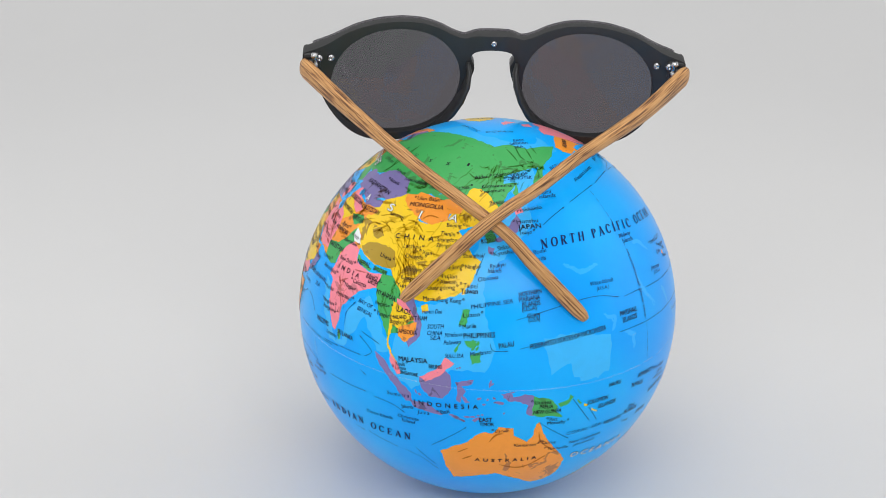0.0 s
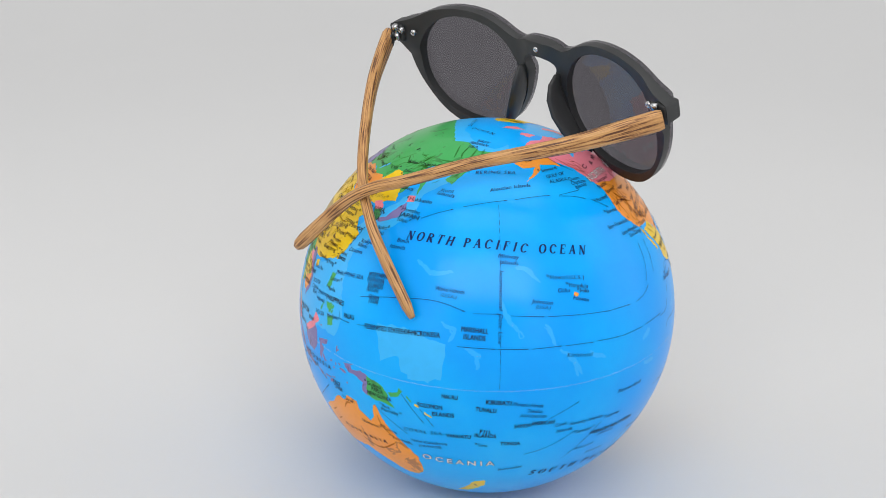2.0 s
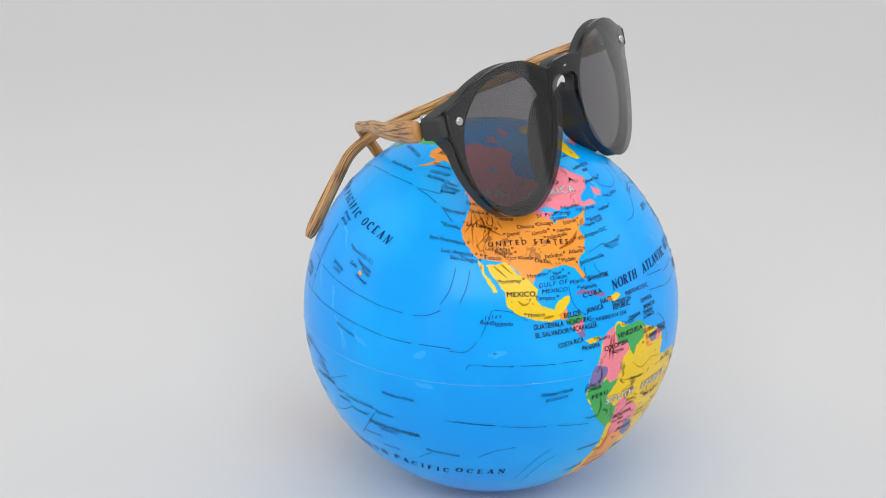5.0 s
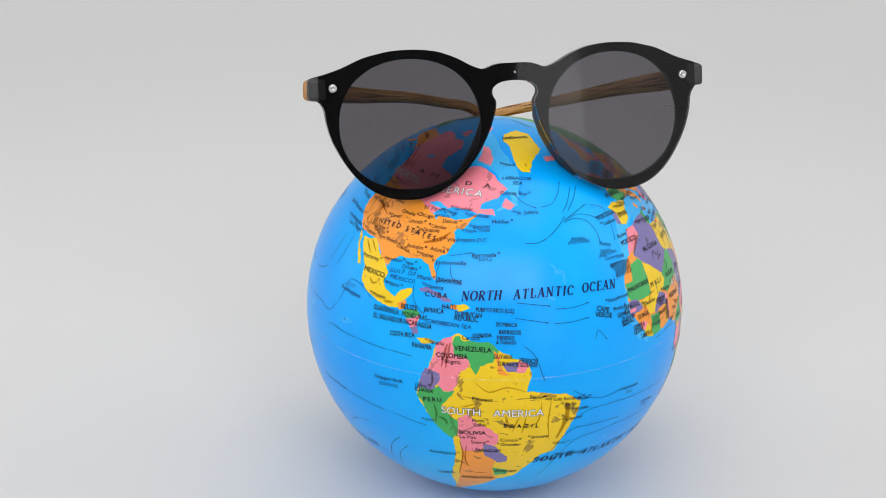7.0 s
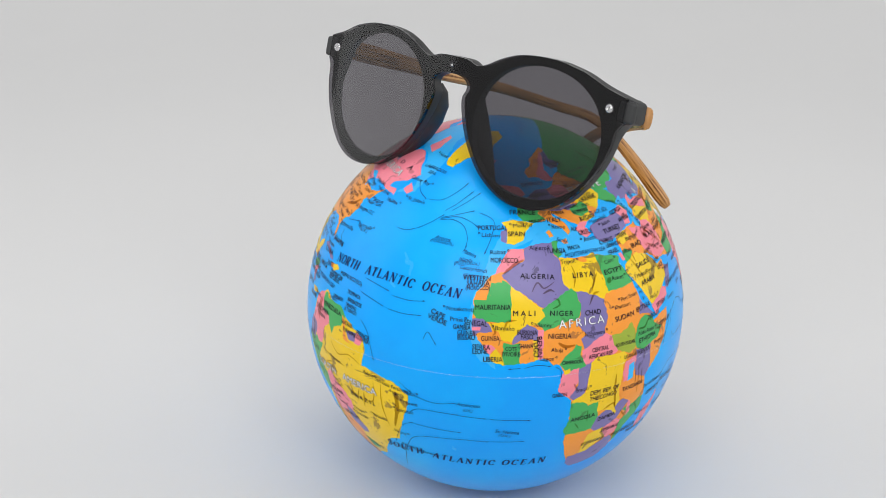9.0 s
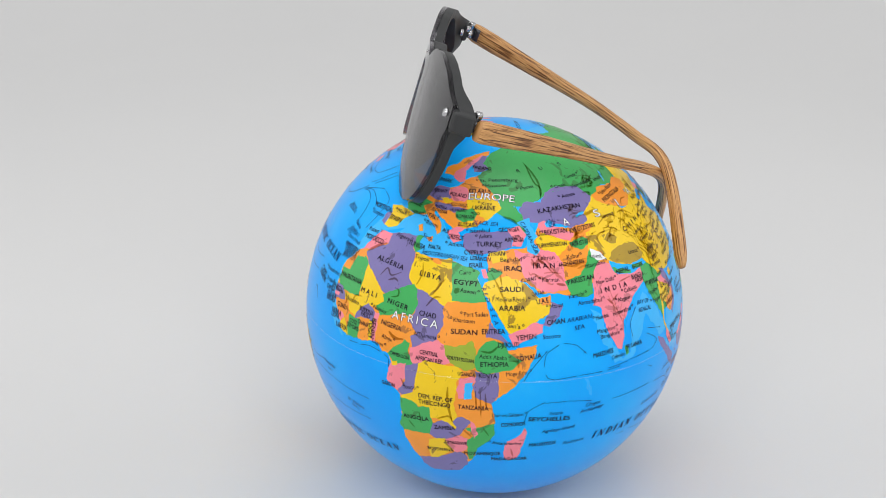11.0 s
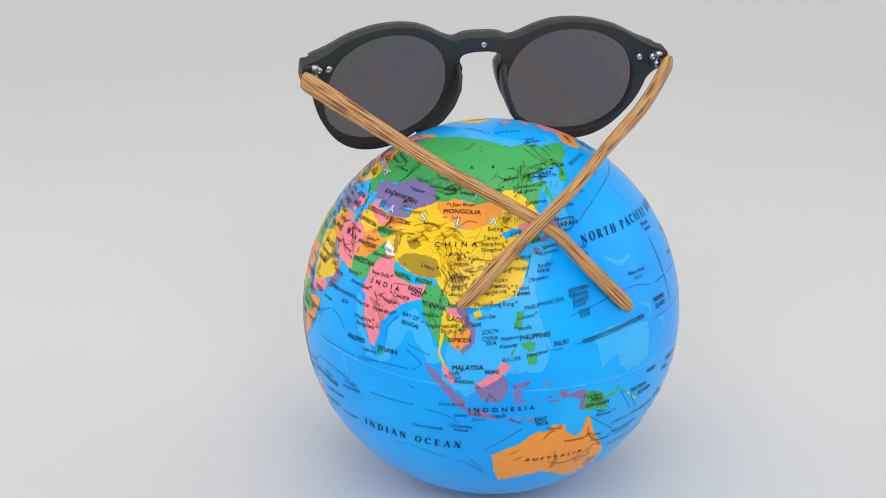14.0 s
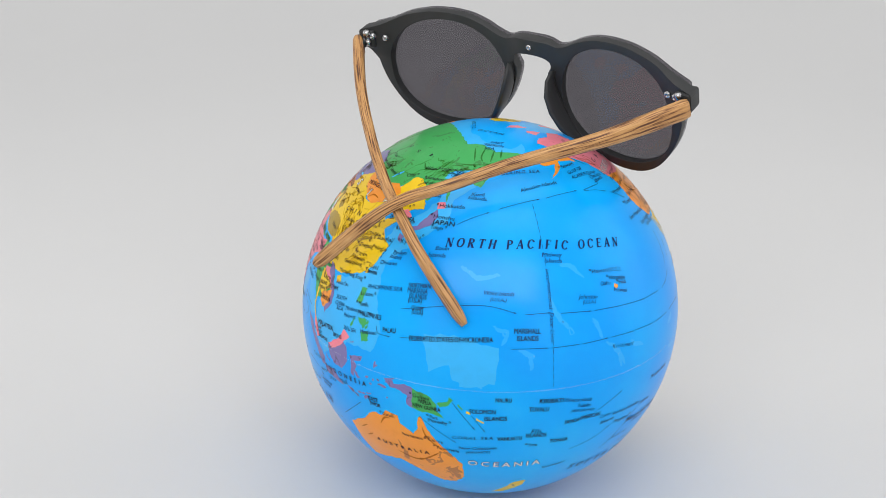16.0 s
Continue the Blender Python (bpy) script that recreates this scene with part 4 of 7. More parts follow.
land("country", YELLOW, [(-114, 35.8), (-112.1, 34.3), (-111.5, 31.8), (-109.7, 30.3), (-107.5, 27), (-109, 26.7), (-111, 29.9), (-112.5, 32)])
land("country", ORANGE, [(-89.5, 19.6), (-86.8, 20.8), (-87, 18.3), (-88.9, 17.9)])
land("country", GREEN, [(-87.8, 17.7), (-83.1, 18.9), (-81.7, 17.5), (-85.5, 15.8)])
land("country", PINK, [(-86.2, 15.7), (-81.9, 17.1), (-82.5, 14), (-84.6, 13.7)])
land("country", VIOLET, [(-84.6, 13.6), (-82.5, 14.2), (-81.7, 12.2), (-83.5, 11.9)])
land("country", YELLOW, [(-82.2, 11), (-78.3, 11.3), (-76, 10.6), (-78.2, 10), (-80.7, 9.7)])
land("country", VIOLET, [(-83.4, 24.3), (-80.5, 25.3), (-76.3, 23.8), (-73.1, 22.8), (-72.7, 21.8), (-75.6, 22.1), (-78.9, 23.6)])
land("country", ORANGE, [(-73, 21.3), (-70.5, 21.4), (-70.8, 20.1), (-72.6, 20.3)])
land("country", YELLOW, [(-71, 21.4), (-68.9, 21.8), (-67, 20.7), (-70.5, 19.5)])
land("country", YELLOW, [(-69.4, 2.6), (-66.9, 4.4), (-65, 2.2), (-63.4, 4.6), (-60, 5.8), (-58.7, 2.5), (-56.2, 2.9), (-51.1, 0.6), (-50.2, 4.2), (-49.4, 2), (-50.3, 0.3), (-51.7, -3.1), (-48.5, -3.2), (-43.2, -4.5), (-39, -5.1), (-34.7, -8), (-35, -11.4), (-38.7, -14.8), (-38.4, -20.2), (-40.5, -25.9), (-44.8, -27.3), (-48.8, -31.5), (-50.9, -33.9), (-52.8, -38.3), (-58.8, -34.8), (-55.2, -29.4), (-56.1, -25.9), (-58.3, -22.7), (-59.1, -16.2), (-62.4, -14.5), (-65.7, -13), (-69.6, -11.7), (-73.6, -10.6), (-73.7, -6.8), (-70.4, -4.9), (-69.4, -0.5)])
land("country", PINK, [(-70.1, 13.7), (-71.6, 12.5), (-71.5, 10.6), (-70.2, 8.1), (-66.8, 7.1), (-66.8, 4.3), (-69.4, 2.4), (-69.9, -0.7), (-71.4, -3.7), (-75.3, -3.5), (-75.3, 0.9), (-78.4, 2.8), (-76.7, 6.8), (-76.2, 10.1), (-73.6, 12.1)])
land("country", GREEN, [(-71, 12.7), (-69.7, 13.1), (-69, 11.8), (-66.4, 11.7), (-61.3, 11.6), (-58.6, 9.3), (-60.2, 5.9), (-63.7, 4.8), (-65, 2), (-66.4, 4.3), (-67.1, 6.7), (-70.8, 7.6), (-71.7, 10.6)])
land("country", ORANGE, [(-60.1, 9.3), (-58, 7.4), (-58.6, 5.3), (-56.7, 3), (-54.9, 2.1), (-58.7, 2.5), (-59.2, 5.7)])
land("country", VIOLET, [(-57.6, 5.5), (-52.9, 6), (-53.5, 3.1), (-56.3, 3.2)])
land("country", PINK, [(-53.2, 6.3), (-50.4, 5.1), (-51.6, 2.7), (-53.8, 2.8)])
land("country", VIOLET, [(-79.4, 2.8), (-75.1, 1.6), (-75.1, -0.5), (-77.2, -3.8), (-81.2, -3.7), (-80.8, -0.7)])
land("country", GREEN, [(-80.9, -3.5), (-77.3, -3.6), (-75.3, -2.1), (-74, -3.7), (-70.6, -3.3), (-73.4, -6.9), (-74.8, -8.6), (-71.7, -12.1), (-69.6, -13.4), (-70.5, -17.8), (-72.1, -20), (-76.1, -16.2), (-78.6, -12.3), (-80.4, -7.9), (-82, -6)])
land("country", PINK, [(-69.8, -11.6), (-67, -10.5), (-65.1, -13), (-61.1, -15.2), (-58.3, -17.9), (-58.9, -21.9), (-62.5, -22), (-64, -24.6), (-69.6, -25.2), (-70.5, -18.7)])
land("country", ORANGE, [(-69.5, -24.8), (-64, -24.7), (-59.5, -28.7), (-60.2, -36.1), (-58.5, -40.6), (-63.2, -43.9), (-68.4, -47.2), (-81.2, -58), (-72.4, -37.5)])
land("country", VIOLET, [(-63, -21.1), (-59, -22.5), (-58.1, -24.8), (-55.5, -27), (-55.8, -29.6), (-58.1, -30.2), (-62.7, -26.2)])
land("country", YELLOW, [(-71.2, -18.6), (-69.9, -19.4), (-70.2, -26.7), (-71.5, -31.7), (-72.3, -39.2), (-76.5, -50), (-75.6, -40), (-72, -27)])
land("country", GREEN, [(-60.2, -32.9), (-54.6, -34.4), (-55.2, -37.2), (-59.3, -37.6)])
land("country", PINK, [(-72.5, 66.8), (-70.5, 69.8), (-72.2, 73.7), (-65.4, 72.9), (-60.9, 67.2), (-62.9, 64.7)])
land("country", PINK, [(-56.9, 49.9), (-55, 52.7), (-51.1, 50.4), (-53.5, 48.8)])
land("country", YELLOW, [(-45.1, 80.1), (-13.9, 81.8), (-6.7, 77.9), (-16.3, 73.1), (-18.4, 69.8), (-32.9, 65.8), (-38.7, 61.2), (-43.2, 61.7), (-45.4, 63.7), (-45.9, 67.2), (-44.8, 73), (-50.1, 76.6)])
land("country", PINK, [(-23.4, 66.4), (-11.4, 66), (-15.7, 64), (-24.1, 64.4)])
land("country", ORANGE, [(-155.7, 27), (-154.3, 26.2), (-155.1, 25.4), (-156.3, 26.1)])
land("lake", SHALLOW, [(45.2, 45.4), (50.5, 46.9), (50.4, 44.4), (52.8, 41.3), (51, 39.8), (53, 37.3), (51.4, 35.8), (48.5, 37.1), (48.4, 38.8), (48.9, 40.6), (48.3, 43.4)])
land("lake", SHALLOW, [(56.2, 45), (58.2, 46.1), (59.8, 45.2), (58.8, 43.7), (56.8, 43.9)])
land("lake", SHALLOW, [(70.3, 46.5), (72.6, 47.3), (75.2, 47.4), (75, 46.8), (71.9, 46.3), (70.9, 45.8)])
land("lake", SHALLOW, [(100.5, 56.1), (103.4, 58.3), (103.8, 57.6), (100.9, 54.8), (99.4, 54.2)])
land("highland", BROWN, [(78.2, 32.6), (81, 34.6), (88, 35.6), (92.7, 34.7), (95, 30.8), (93, 29.9), (86.9, 29.4), (80.9, 30.9)])
land("highland", BROWN, [(78.9, 38.1), (82.2, 39.8), (85.4, 37.8), (83.6, 36.3), (81, 36.6)])
# scattered islands: ink, middle, length, breadth, turn
isle(VIOLET, 125.7, -2.0, 1.6, 0.7, 20)
isle(VIOLET, 127.1, -3.8, 1.1, 0.6, 0)
isle(VIOLET, 128.0, -2.2, 0.9, 0.6, 60)
isle(VIOLET, 129.8, -1.7, 1.2, 0.6, -30)
isle(VIOLET, 130.1, -3.0, 1.0, 0.5, 0)
isle(VIOLET, 131.5, -3.1, 2.8, 1.0, -10)
isle(VIOLET, 128.5, 2.8, 2.6, 0.7, 80)
isle(VIOLET, 129.1, 2.6, 1.2, 0.5, 40)
isle(VIOLET, 132.6, -1.4, 0.8, 0.5, 0)
isle(VIOLET, 134.7, 0.2, 1.4, 0.5, 10)
isle(VIOLET, 118.2, -8.2, 1.4, 0.7, -10)
isle(VIOLET, 119.5, -8.6, 1.8, 0.7, -15)
isle(VIOLET, 121.3, -9.6, 2.0, 0.8, -25)
isle(VIOLET, 122.6, -8.3, 1.8, 0.6, 0)
isle(VIOLET, 124.2, -8.1, 1.5, 0.6, 5)
isle(VIOLET, 125.7, -7.5, 1.0, 0.5, 0)
isle(VIOLET, 126.8, -7.2, 0.8, 0.5, 0)
isle(VIOLET, 107.8, -2.5, 1.6, 0.5, -60)
isle(VIOLET, 108.9, -3.1, 1.0, 0.7, -40)
isle(VIOLET, 132.8, -6.5, 0.8, 0.6, 60)
isle(VIOLET, 119.1, 6.5, 0.6, 0.5, 0)
isle(VIOLET, 119.9, 6.8, 0.7, 0.5, 0)
isle(GREEN, 122.9, 14.5, 1.6, 0.8, 60)
isle(GREEN, 123.7, 13.5, 1.8, 0.8, 50)
isle(GREEN, 124.5, 14.1, 1.4, 0.8, 80)
isle(GREEN, 123.2, 12.4, 1.2, 0.7, 30)
isle(GREEN, 124.3, 12.6, 1.6, 0.7, 60)
PRINT_LIFT = 0.00006 + max(q[2] for q in placed) * STEP
# pale sea-floor ridges
sea_ridge(.9, [(-174.4, 35.8), (-169.9, 33.6), (-166.7, 30.8)])
sea_ridge(.8, [(-166.4, 19.1), (-164.5, 15.8), (-163.5, 13)])
sea_ridge(.8, [(-162.1, 11.9), (-158.4, 8), (-156.9, 3)])
sea_ridge(.9, [(-159.3, 9.2), (-157.4, 6.5), (-155.6, 3.4)])
sea_ridge(1.2, [(-131.7, 7.2), (-129.5, 8.4), (-128.1, 9.2)])
sea_ridge(.8, [(-41.3, 31.7), (-38.4, 29.1), (-37.6, 26.2)])
sea_ridge(.9, [(-44.4, 24.7), (-41.6, 22.2)])
sea_ridge(1.0, [(-130.9, -0.7), (-125.8, -1.1)])
sea_ridge(.8, [(-21.7, -24.4), (-21, -25.9)])
sea_ridge(.9, [(170.6, 12.8), (174.5, 11.1), (173.8, 7.1)])
sea_ridge(.9, [(-179.6, 27.8), (-177.6, 21.5), (-172.8, 16.2)])
sea_ridge(.8, [(65.5, 0.3), (66.8, -2.1), (68.1, -5.2)])
sea_ridge(.9, [(152.1, 35), (157.8, 32.7), (165, 33.2)])
sea_ridge(1.3, [(-110.8, 9.5), (-105.2, 10.1)])
sea_ridge(.9, [(-152.6, 9.3), (-147.6, 6.6)])
sea_ridge(.8, [(163.3, 19.4), (166.9, 17.3), (165.7, 14.2)])
# hill shading
ridge(.6, [(75.7, 38.5), (77.5, 39.9), (80.5, 40.4)])
ridge(.6, [(79.7, 37.3), (82.1, 38.7), (84.7, 38.3)])
ridge(.5, [(79, 42.6), (85.7, 44.7), (90.5, 43.3)])
ridge(.5, [(91.9, 44.3), (96, 44.4), (100.4, 42.1)])
ridge(.45, [(93.1, 33.6), (97.3, 30.1), (96.7, 25.5)])
ridge(.45, [(94.4, 33.9), (99.2, 29.9), (99.3, 24.9)])
ridge(.45, [(95.4, 34.8), (100.8, 30.8), (101.5, 25.4)])
ridge(.5, [(105.5, 36.8), (110.4, 36.6), (114.8, 37.7)])
ridge(.5, [(102.4, 33), (106.7, 33.2)])
ridge(.5, [(103, 40.6), (108.4, 42.4)])
ridge(.45, [(109.8, 27.5), (111.5, 29.6), (115.1, 29.5)])
ridge(.5, [(104.3, 47.2), (100.2, 47.3), (97.4, 45.4)])
ridge(.6, [(73.9, 21.8), (75.7, 20.1)])
ridge(.5, [(75.4, 20.9), (78.3, 22.6)])
ridge(.4, [(79.8, 25.7), (85, 26.3)])
ridge(.9, [(51.1, 32.1), (52.3, 34.5), (56.5, 30.9)])
ridge(.8, [(57.4, 27.8), (60.3, 27.2)])
ridge(.5, [(49.6, 35), (51.8, 32.2)])
ridge(.9, [(67.8, 47.8), (69.5, 49.1), (71.3, 50.4)])
ridge(1.0, [(74.2, 46.3), (77.2, 46.6), (80.2, 47.3)])
ridge(.6, [(53.9, 65.5), (55.9, 58.8), (58.5, 56.3), (57.3, 53.3)])
ridge(.8, [(79.9, 53.2), (83.8, 52.7), (82.4, 51.8)])
ridge(.6, [(84.3, 56.5), (87, 57.8), (90.7, 55.5), (87.8, 55.2)])
ridge(.5, [(83.6, 54.7), (88.1, 58.3), (92.7, 57.3)])
ridge(.5, [(87.5, 54.8), (90.7, 57.1), (94.6, 57.8)])
ridge(.6, [(110.4, 63.7), (116, 62.1), (124.5, 63.3)])
ridge(.5, [(138.5, 75.4), (142.8, 72.1), (144.7, 69.6)])
ridge(.5, [(150.3, 76.3), (149.1, 71.9), (151.7, 69.8)])
ridge(.5, [(161, 75.7), (159.1, 72.4), (158, 69.9)])
ridge(.5, [(169.2, 75.7), (166.7, 71.8)])
ridge(.6, [(134.9, 67.3), (143.4, 67.7), (151, 68.3)])
ridge(.5, [(156.6, 67.5), (155.8, 64), (153.3, 62)])
ridge(.5, [(-135, 69), (-131.6, 64.9), (-126.6, 60.8)])
ridge(.5, [(-128.7, 67.1), (-123.8, 61.3), (-117.2, 57.8)])
ridge(.4, [(-119.7, 61.7), (-119.9, 57.4)])
ridge(.5, [(-117.8, 48.9), (-117.7, 46.1), (-119.6, 43.4)])
ridge(.5, [(-112.9, 48.2), (-116.7, 45.4), (-116, 40.5)])
ridge(.5, [(-109.2, 48.9), (-109.6, 44.9), (-115, 39.2)])
ridge(.4, [(-107.3, 47), (-105.2, 44.7)])
ridge(1.1, [(-85.3, 37.4), (-79.7, 38.9), (-76.2, 41.3)])
ridge(.6, [(-116.1, 46.5), (-105.4, 42.6)])
ridge(.5, [(-108.8, 34.1), (-104.7, 30.8)])
ridge(.5, [(-106.5, 34.7), (-102.9, 31.8)])
ridge(.6, [(-101.7, 24.4), (-99.9, 23.1), (-98.1, 23.8)])
ridge(.7, [(-94.3, 19.1), (-91.1, 19.4)])
ridge(.8, [(-73, 10.5), (-73.9, 7.1), (-74.5, 3.7)])
ridge(.7, [(-72.2, 10.9), (-73.3, 3.5)])
ridge(.7, [(-77.2, 2), (-77.1, -0.8), (-78, -3.4)])
ridge(.7, [(-76.9, -7.7), (-76.3, -11.1), (-76.9, -14.4)])
ridge(.8, [(-75.7, -12.2), (-73.7, -13.1), (-73.5, -14.7)])
ridge(.5, [(-70.1, -20.5), (-69.6, -26.6), (-72.2, -37.5)])
ridge(.5, [(-68.1, -22.2), (-69, -28.8), (-68.2, -32.5)])
ridge(.5, [(-67.8, -35.9), (-62, -36.1)])
ridge(1.6, [(-38.8, -7.9), (-38.6, -13.1), (-40.7, -20.6)])
ridge(.7, [(-56.6, -10.8), (-55.2, -15.4)])
ridge(.5, [(-52.7, -11.3), (-54.5, -16.3)])
ridge(.5, [(-50.7, -11.5), (-51.7, -17.3)])
ridge(.4, [(-65, -0.2), (-61.2, -2.9), (-56.1, -1.5), (-51, -3.1)])
ridge(.4, [(-46.4, -6.5), (-47.3, -13.4), (-51.9, -14.7)])
ridge(.4, [(-43.7, -6.8), (-44.1, -13.8), (-42.9, -21.2)])
ridge(.4, [(-70.1, -4.2), (-65, -5.2), (-58.6, -5.8)])
ridge(.4, [(-68.9, -8.1), (-63.7, -6.3)])
ridge(.5, [(0.6, 24.5), (2.5, 27), (4.5, 25.4), (7.9, 27)])
ridge(.6, [(4, 23.9), (6.2, 24.8), (7.6, 24.2)])
ridge(.6, [(6.6, 19.7), (8.7, 20.5), (8.5, 22), (7.1, 22.4)])
ridge(.5, [(13.9, 24.7), (15, 28), (14.2, 31.1)])
ridge(.6, [(19.7, 22.9), (21.1, 25.6), (22.8, 27.7)])
ridge(.6, [(18.4, 19.6), (20.3, 22.2), (22.3, 22.6)])
ridge(1.4, [(26.2, 24.3), (27.4, 25.8)])
ridge(.8, [(26.8, -2.1), (26.9, -7.2), (28.3, -13.4)])
ridge(.5, [(34.5, -2.3), (35, -8.3)])
ridge(.5, [(35.8, -2), (36.4, -10.7)])
ridge(.5, [(37.2, -2.9), (37.8, -7.8)])
ridge(.6, [(12.8, -2.3), (14.2, -4.8)])
ridge(.5, [(14.8, -15.9), (16.5, -18.1)])
ridge(.5, [(18.3, -11.8), (18.8, -15.8)])
ridge(.7, [(23.9, -13), (27.2, -11.6), (28.3, -13.4)])
ridge(.5, [(31.2, -15.4), (34.1, -18.3)])
ridge(.5, [(37.2, -14.6), (38.9, -17.2)])
ridge(.7, [(35.3, 9.3), (38.1, 9.2), (40.1, 11.1)])
ridge(.7, [(44.2, 7), (45.6, 6.6), (45.9, 5)])
ridge(.5, [(36.8, 30.5), (39.8, 26.2), (43, 19.3)])
ridge(.5, [(39.6, 30.3), (40.3, 27.5)])
ridge(1.0, [(-7.9, 29.5), (-4.9, 31.8), (-1.5, 33.5)])
ridge(.6, [(-11.4, 16.3), (-10, 13.8), (-10.7, 12.8)])
ridge(.6, [(-7.6, 13.9), (-6.6, 16.5), (-4, 17)])
ridge(1.0, [(7.9, 10.2), (10.1, 8.9), (12.9, 9.1)])
ridge(.6, [(129.3, -16.8), (131.1, -14.1), (133.2, -13.6)])
ridge(.7, [(133.1, -27.1), (140.7, -28.7), (148.8, -22.6)])
ridge(.5, [(143.5, -13.6), (145, -17.8), (150.8, -23)])
ridge(.5, [(120, -22.2), (123.1, -20)])
ridge(.5, [(121.4, -25.2), (124.5, -23.1)])
ridge(.5, [(45.8, -22.3), (46.8, -25.6)])
ridge(.7, [(52.9, 66.5), (56.8, 62), (58.3, 57.8), (56.9, 52.6)])
ridge(1.0, [(39.7, 47.1), (43.8, 46), (45.2, 44.9)])
# finer hill strokes: middle, spread, count and heading of each mountain country
hills(97.0, 33.0, 3.5, 4.5, 20, -65)
hills(95.5, 38.0, 5.0, 2.0, 10, -30)
hills(84.0, 41.5, 9.0, 2.0, 9, 8)
hills(130.0, 64.0, 14.0, 3.5, 18, 15, 0.6, 3.0)
hills(152.0, 66.5, 10.0, 2.5, 12, 0, 0.6, 2.5)
hills(-110.0, 43.0, 4.0, 6.0, 12, -60, 0.45, 2.6)
hills(102.0, 32.0, 5.0, 5.0, 16, -60, 0.45)
hills(91.0, 40.5, 9.0, 4.0, 16, 12, 0.7, 2.4)
hills(112.0, 31.0, 5.0, 4.0, 12, 40, 0.4, 2.0)
hills(106.0, 41.0, 4.0, 4.0, 7, 35)
hills(115.0, 50.0, 4.0, 3.0, 8, 60, 0.4)
hills(70.0, 40.5, 4.0, 2.0, 6, 25, 0.8)
hills(73.0, 47.5, 5.0, 1.5, 5, 15, 0.6)
hills(54.0, 32.0, 4.0, 3.0, 7, -40, 0.7)
hills(64.0, 33.5, 3.5, 2.0, 5, 10, 0.6)
hills(88.0, 55.0, 8.0, 1.5, 8, 5, 0.7)
hills(112.0, 60.0, 12.0, 4.0, 14, 35, 0.4)
hills(135.0, 63.0, 12.0, 4.0, 14, 40, 0.4)
hills(77.5, 18.0, 2.0, 4.0, 8, 82)
hills(95.0, 22.0, 1.5, 4.0, 5, 85, 0.5)
hills(-113.0, 46.0, 4.0, 6.0, 12, -60)
hills(-120.0, 60.0, 4.0, 4.0, 8, -55)
# ocean currents and the date line
current(0.13, [(135.2, 20.8), (158.5, 25), (169.6, 23.1)])
current(0.13, [(172.4, 22.6), (179.9, 22.7)])
current(0.13, [(-176.6, 22.2), (-166.8, 21.4)])
current(0.13, [(-165.4, 21.3), (-155.5, 20.5)])
current(0.13, [(-154.5, 20.4), (-144.6, 19.4)])
current(0.13, [(-143.5, 19.4), (-136.5, 19)])
current(0.13, [(-132.8, 18.8), (-128.5, 19.5), (-124.9, 21.1)])
current(0.13, [(168.4, 13.3), (178.7, 13.1)])
current(0.13, [(179.7, 13), (-171.9, 12.9)])
current(0.13, [(-170.5, 12.8), (-162.1, 12.8)])
current(0.13, [(-160.7, 12.7), (-152, 12.1)])
current(0.13, [(-150.5, 12.1), (-142.7, 11.4)])
current(0.13, [(-141.1, 11.2), (-132.8, 11.1)])
current(0.13, [(-130.2, 11.2), (-121.3, 11.1)])
for k in range(22):
    current(0.1, [(-179.5, 53.9 - 2.42 * k), (-179.5, 52.4 - 2.42 * k)], "date_line")
current(0.13, [(147.5, 46.9), (152.9, 49.3), (159.7, 51.4)])
current(0.13, [(164.3, 52.6), (-175.8, 55.3)])
current(0.13, [(-171.6, 55.4), (-153.1, 55.6)])
current(0.13, [(-148, 55), (-135.6, 54.7), (-134.8, 55.5)])
current(0.13, [(-148, 54.7), (-140.8, 53.5), (-135.2, 51.7)])
current(0.13, [(-132, 50.7), (-125.6, 46.6)])
current(0.13, [(-53.2, 22.2), (-43.6, 20.8)])
current(0.13, [(-41.9, 19.8), (-36.1, 19.6), (-31.3, 20.2)])
current(0.13, [(-53.9, 18.1), (-44.6, 16.3)])
current(0.13, [(-42.5, 15.9), (-37.3, 15.7), (-32, 16.1)])
current(0.13, [(-49.2, 38.5), (-44.8, 38.4), (-41.6, 39.3)])
current(0.13, [(-40.3, 39.7), (-35.7, 42.3), (-31.8, 45)])
current(0.13, [(-32.3, 44.1), (-26.6, 45.6), (-19.9, 47.3)])
current(0.13, [(-32.5, 43.7), (-26.1, 45), (-20.7, 44), (-17.7, 42.5)])
current(0.13, [(-32.7, 43.3), (-27.7, 44), (-22.9, 42.5), (-20.8, 39.2), (-20.8, 36.4)])
current(0.13, [(-17.4, 46.8), (-11.8, 44.7), (-12.3, 39.8), (-14.2, 35.1)])
current(0.13, [(-51.3, 54.1), (-47.4, 50.9), (-42.6, 48.9)])
current(0.13, [(-40.8, 48.9), (-34.8, 49.6), (-29.5, 52.8), (-25.8, 56)])
current(0.13, [(-31.9, 46.3), (-27.6, 49.1), (-22.2, 53.3)])
current(0.13, [(-28.8, 46.7), (-23.6, 49.9), (-18.7, 53.1)])
current(0.13, [(-51.7, 10.4), (-49.5, 8.6), (-47.9, 6.2)])
current(0.13, [(-47.6, 5.2), (-46, 0.3)])
current(0.13, [(53.1, 5.3), (53.2, 7.3), (53.9, 9), (56.8, 10.9)])
current(0.13, [(58.6, 11.4), (62.3, 10.6), (65.2, 8.1)])
current(0.13, [(53.6, 2.9), (54.3, 1.8), (55.9, 1.2)])
current(0.13, [(56.5, 1.2), (62.2, 1.6)])
current(0.13, [(63.7, 1.7), (70.6, 1.7)])
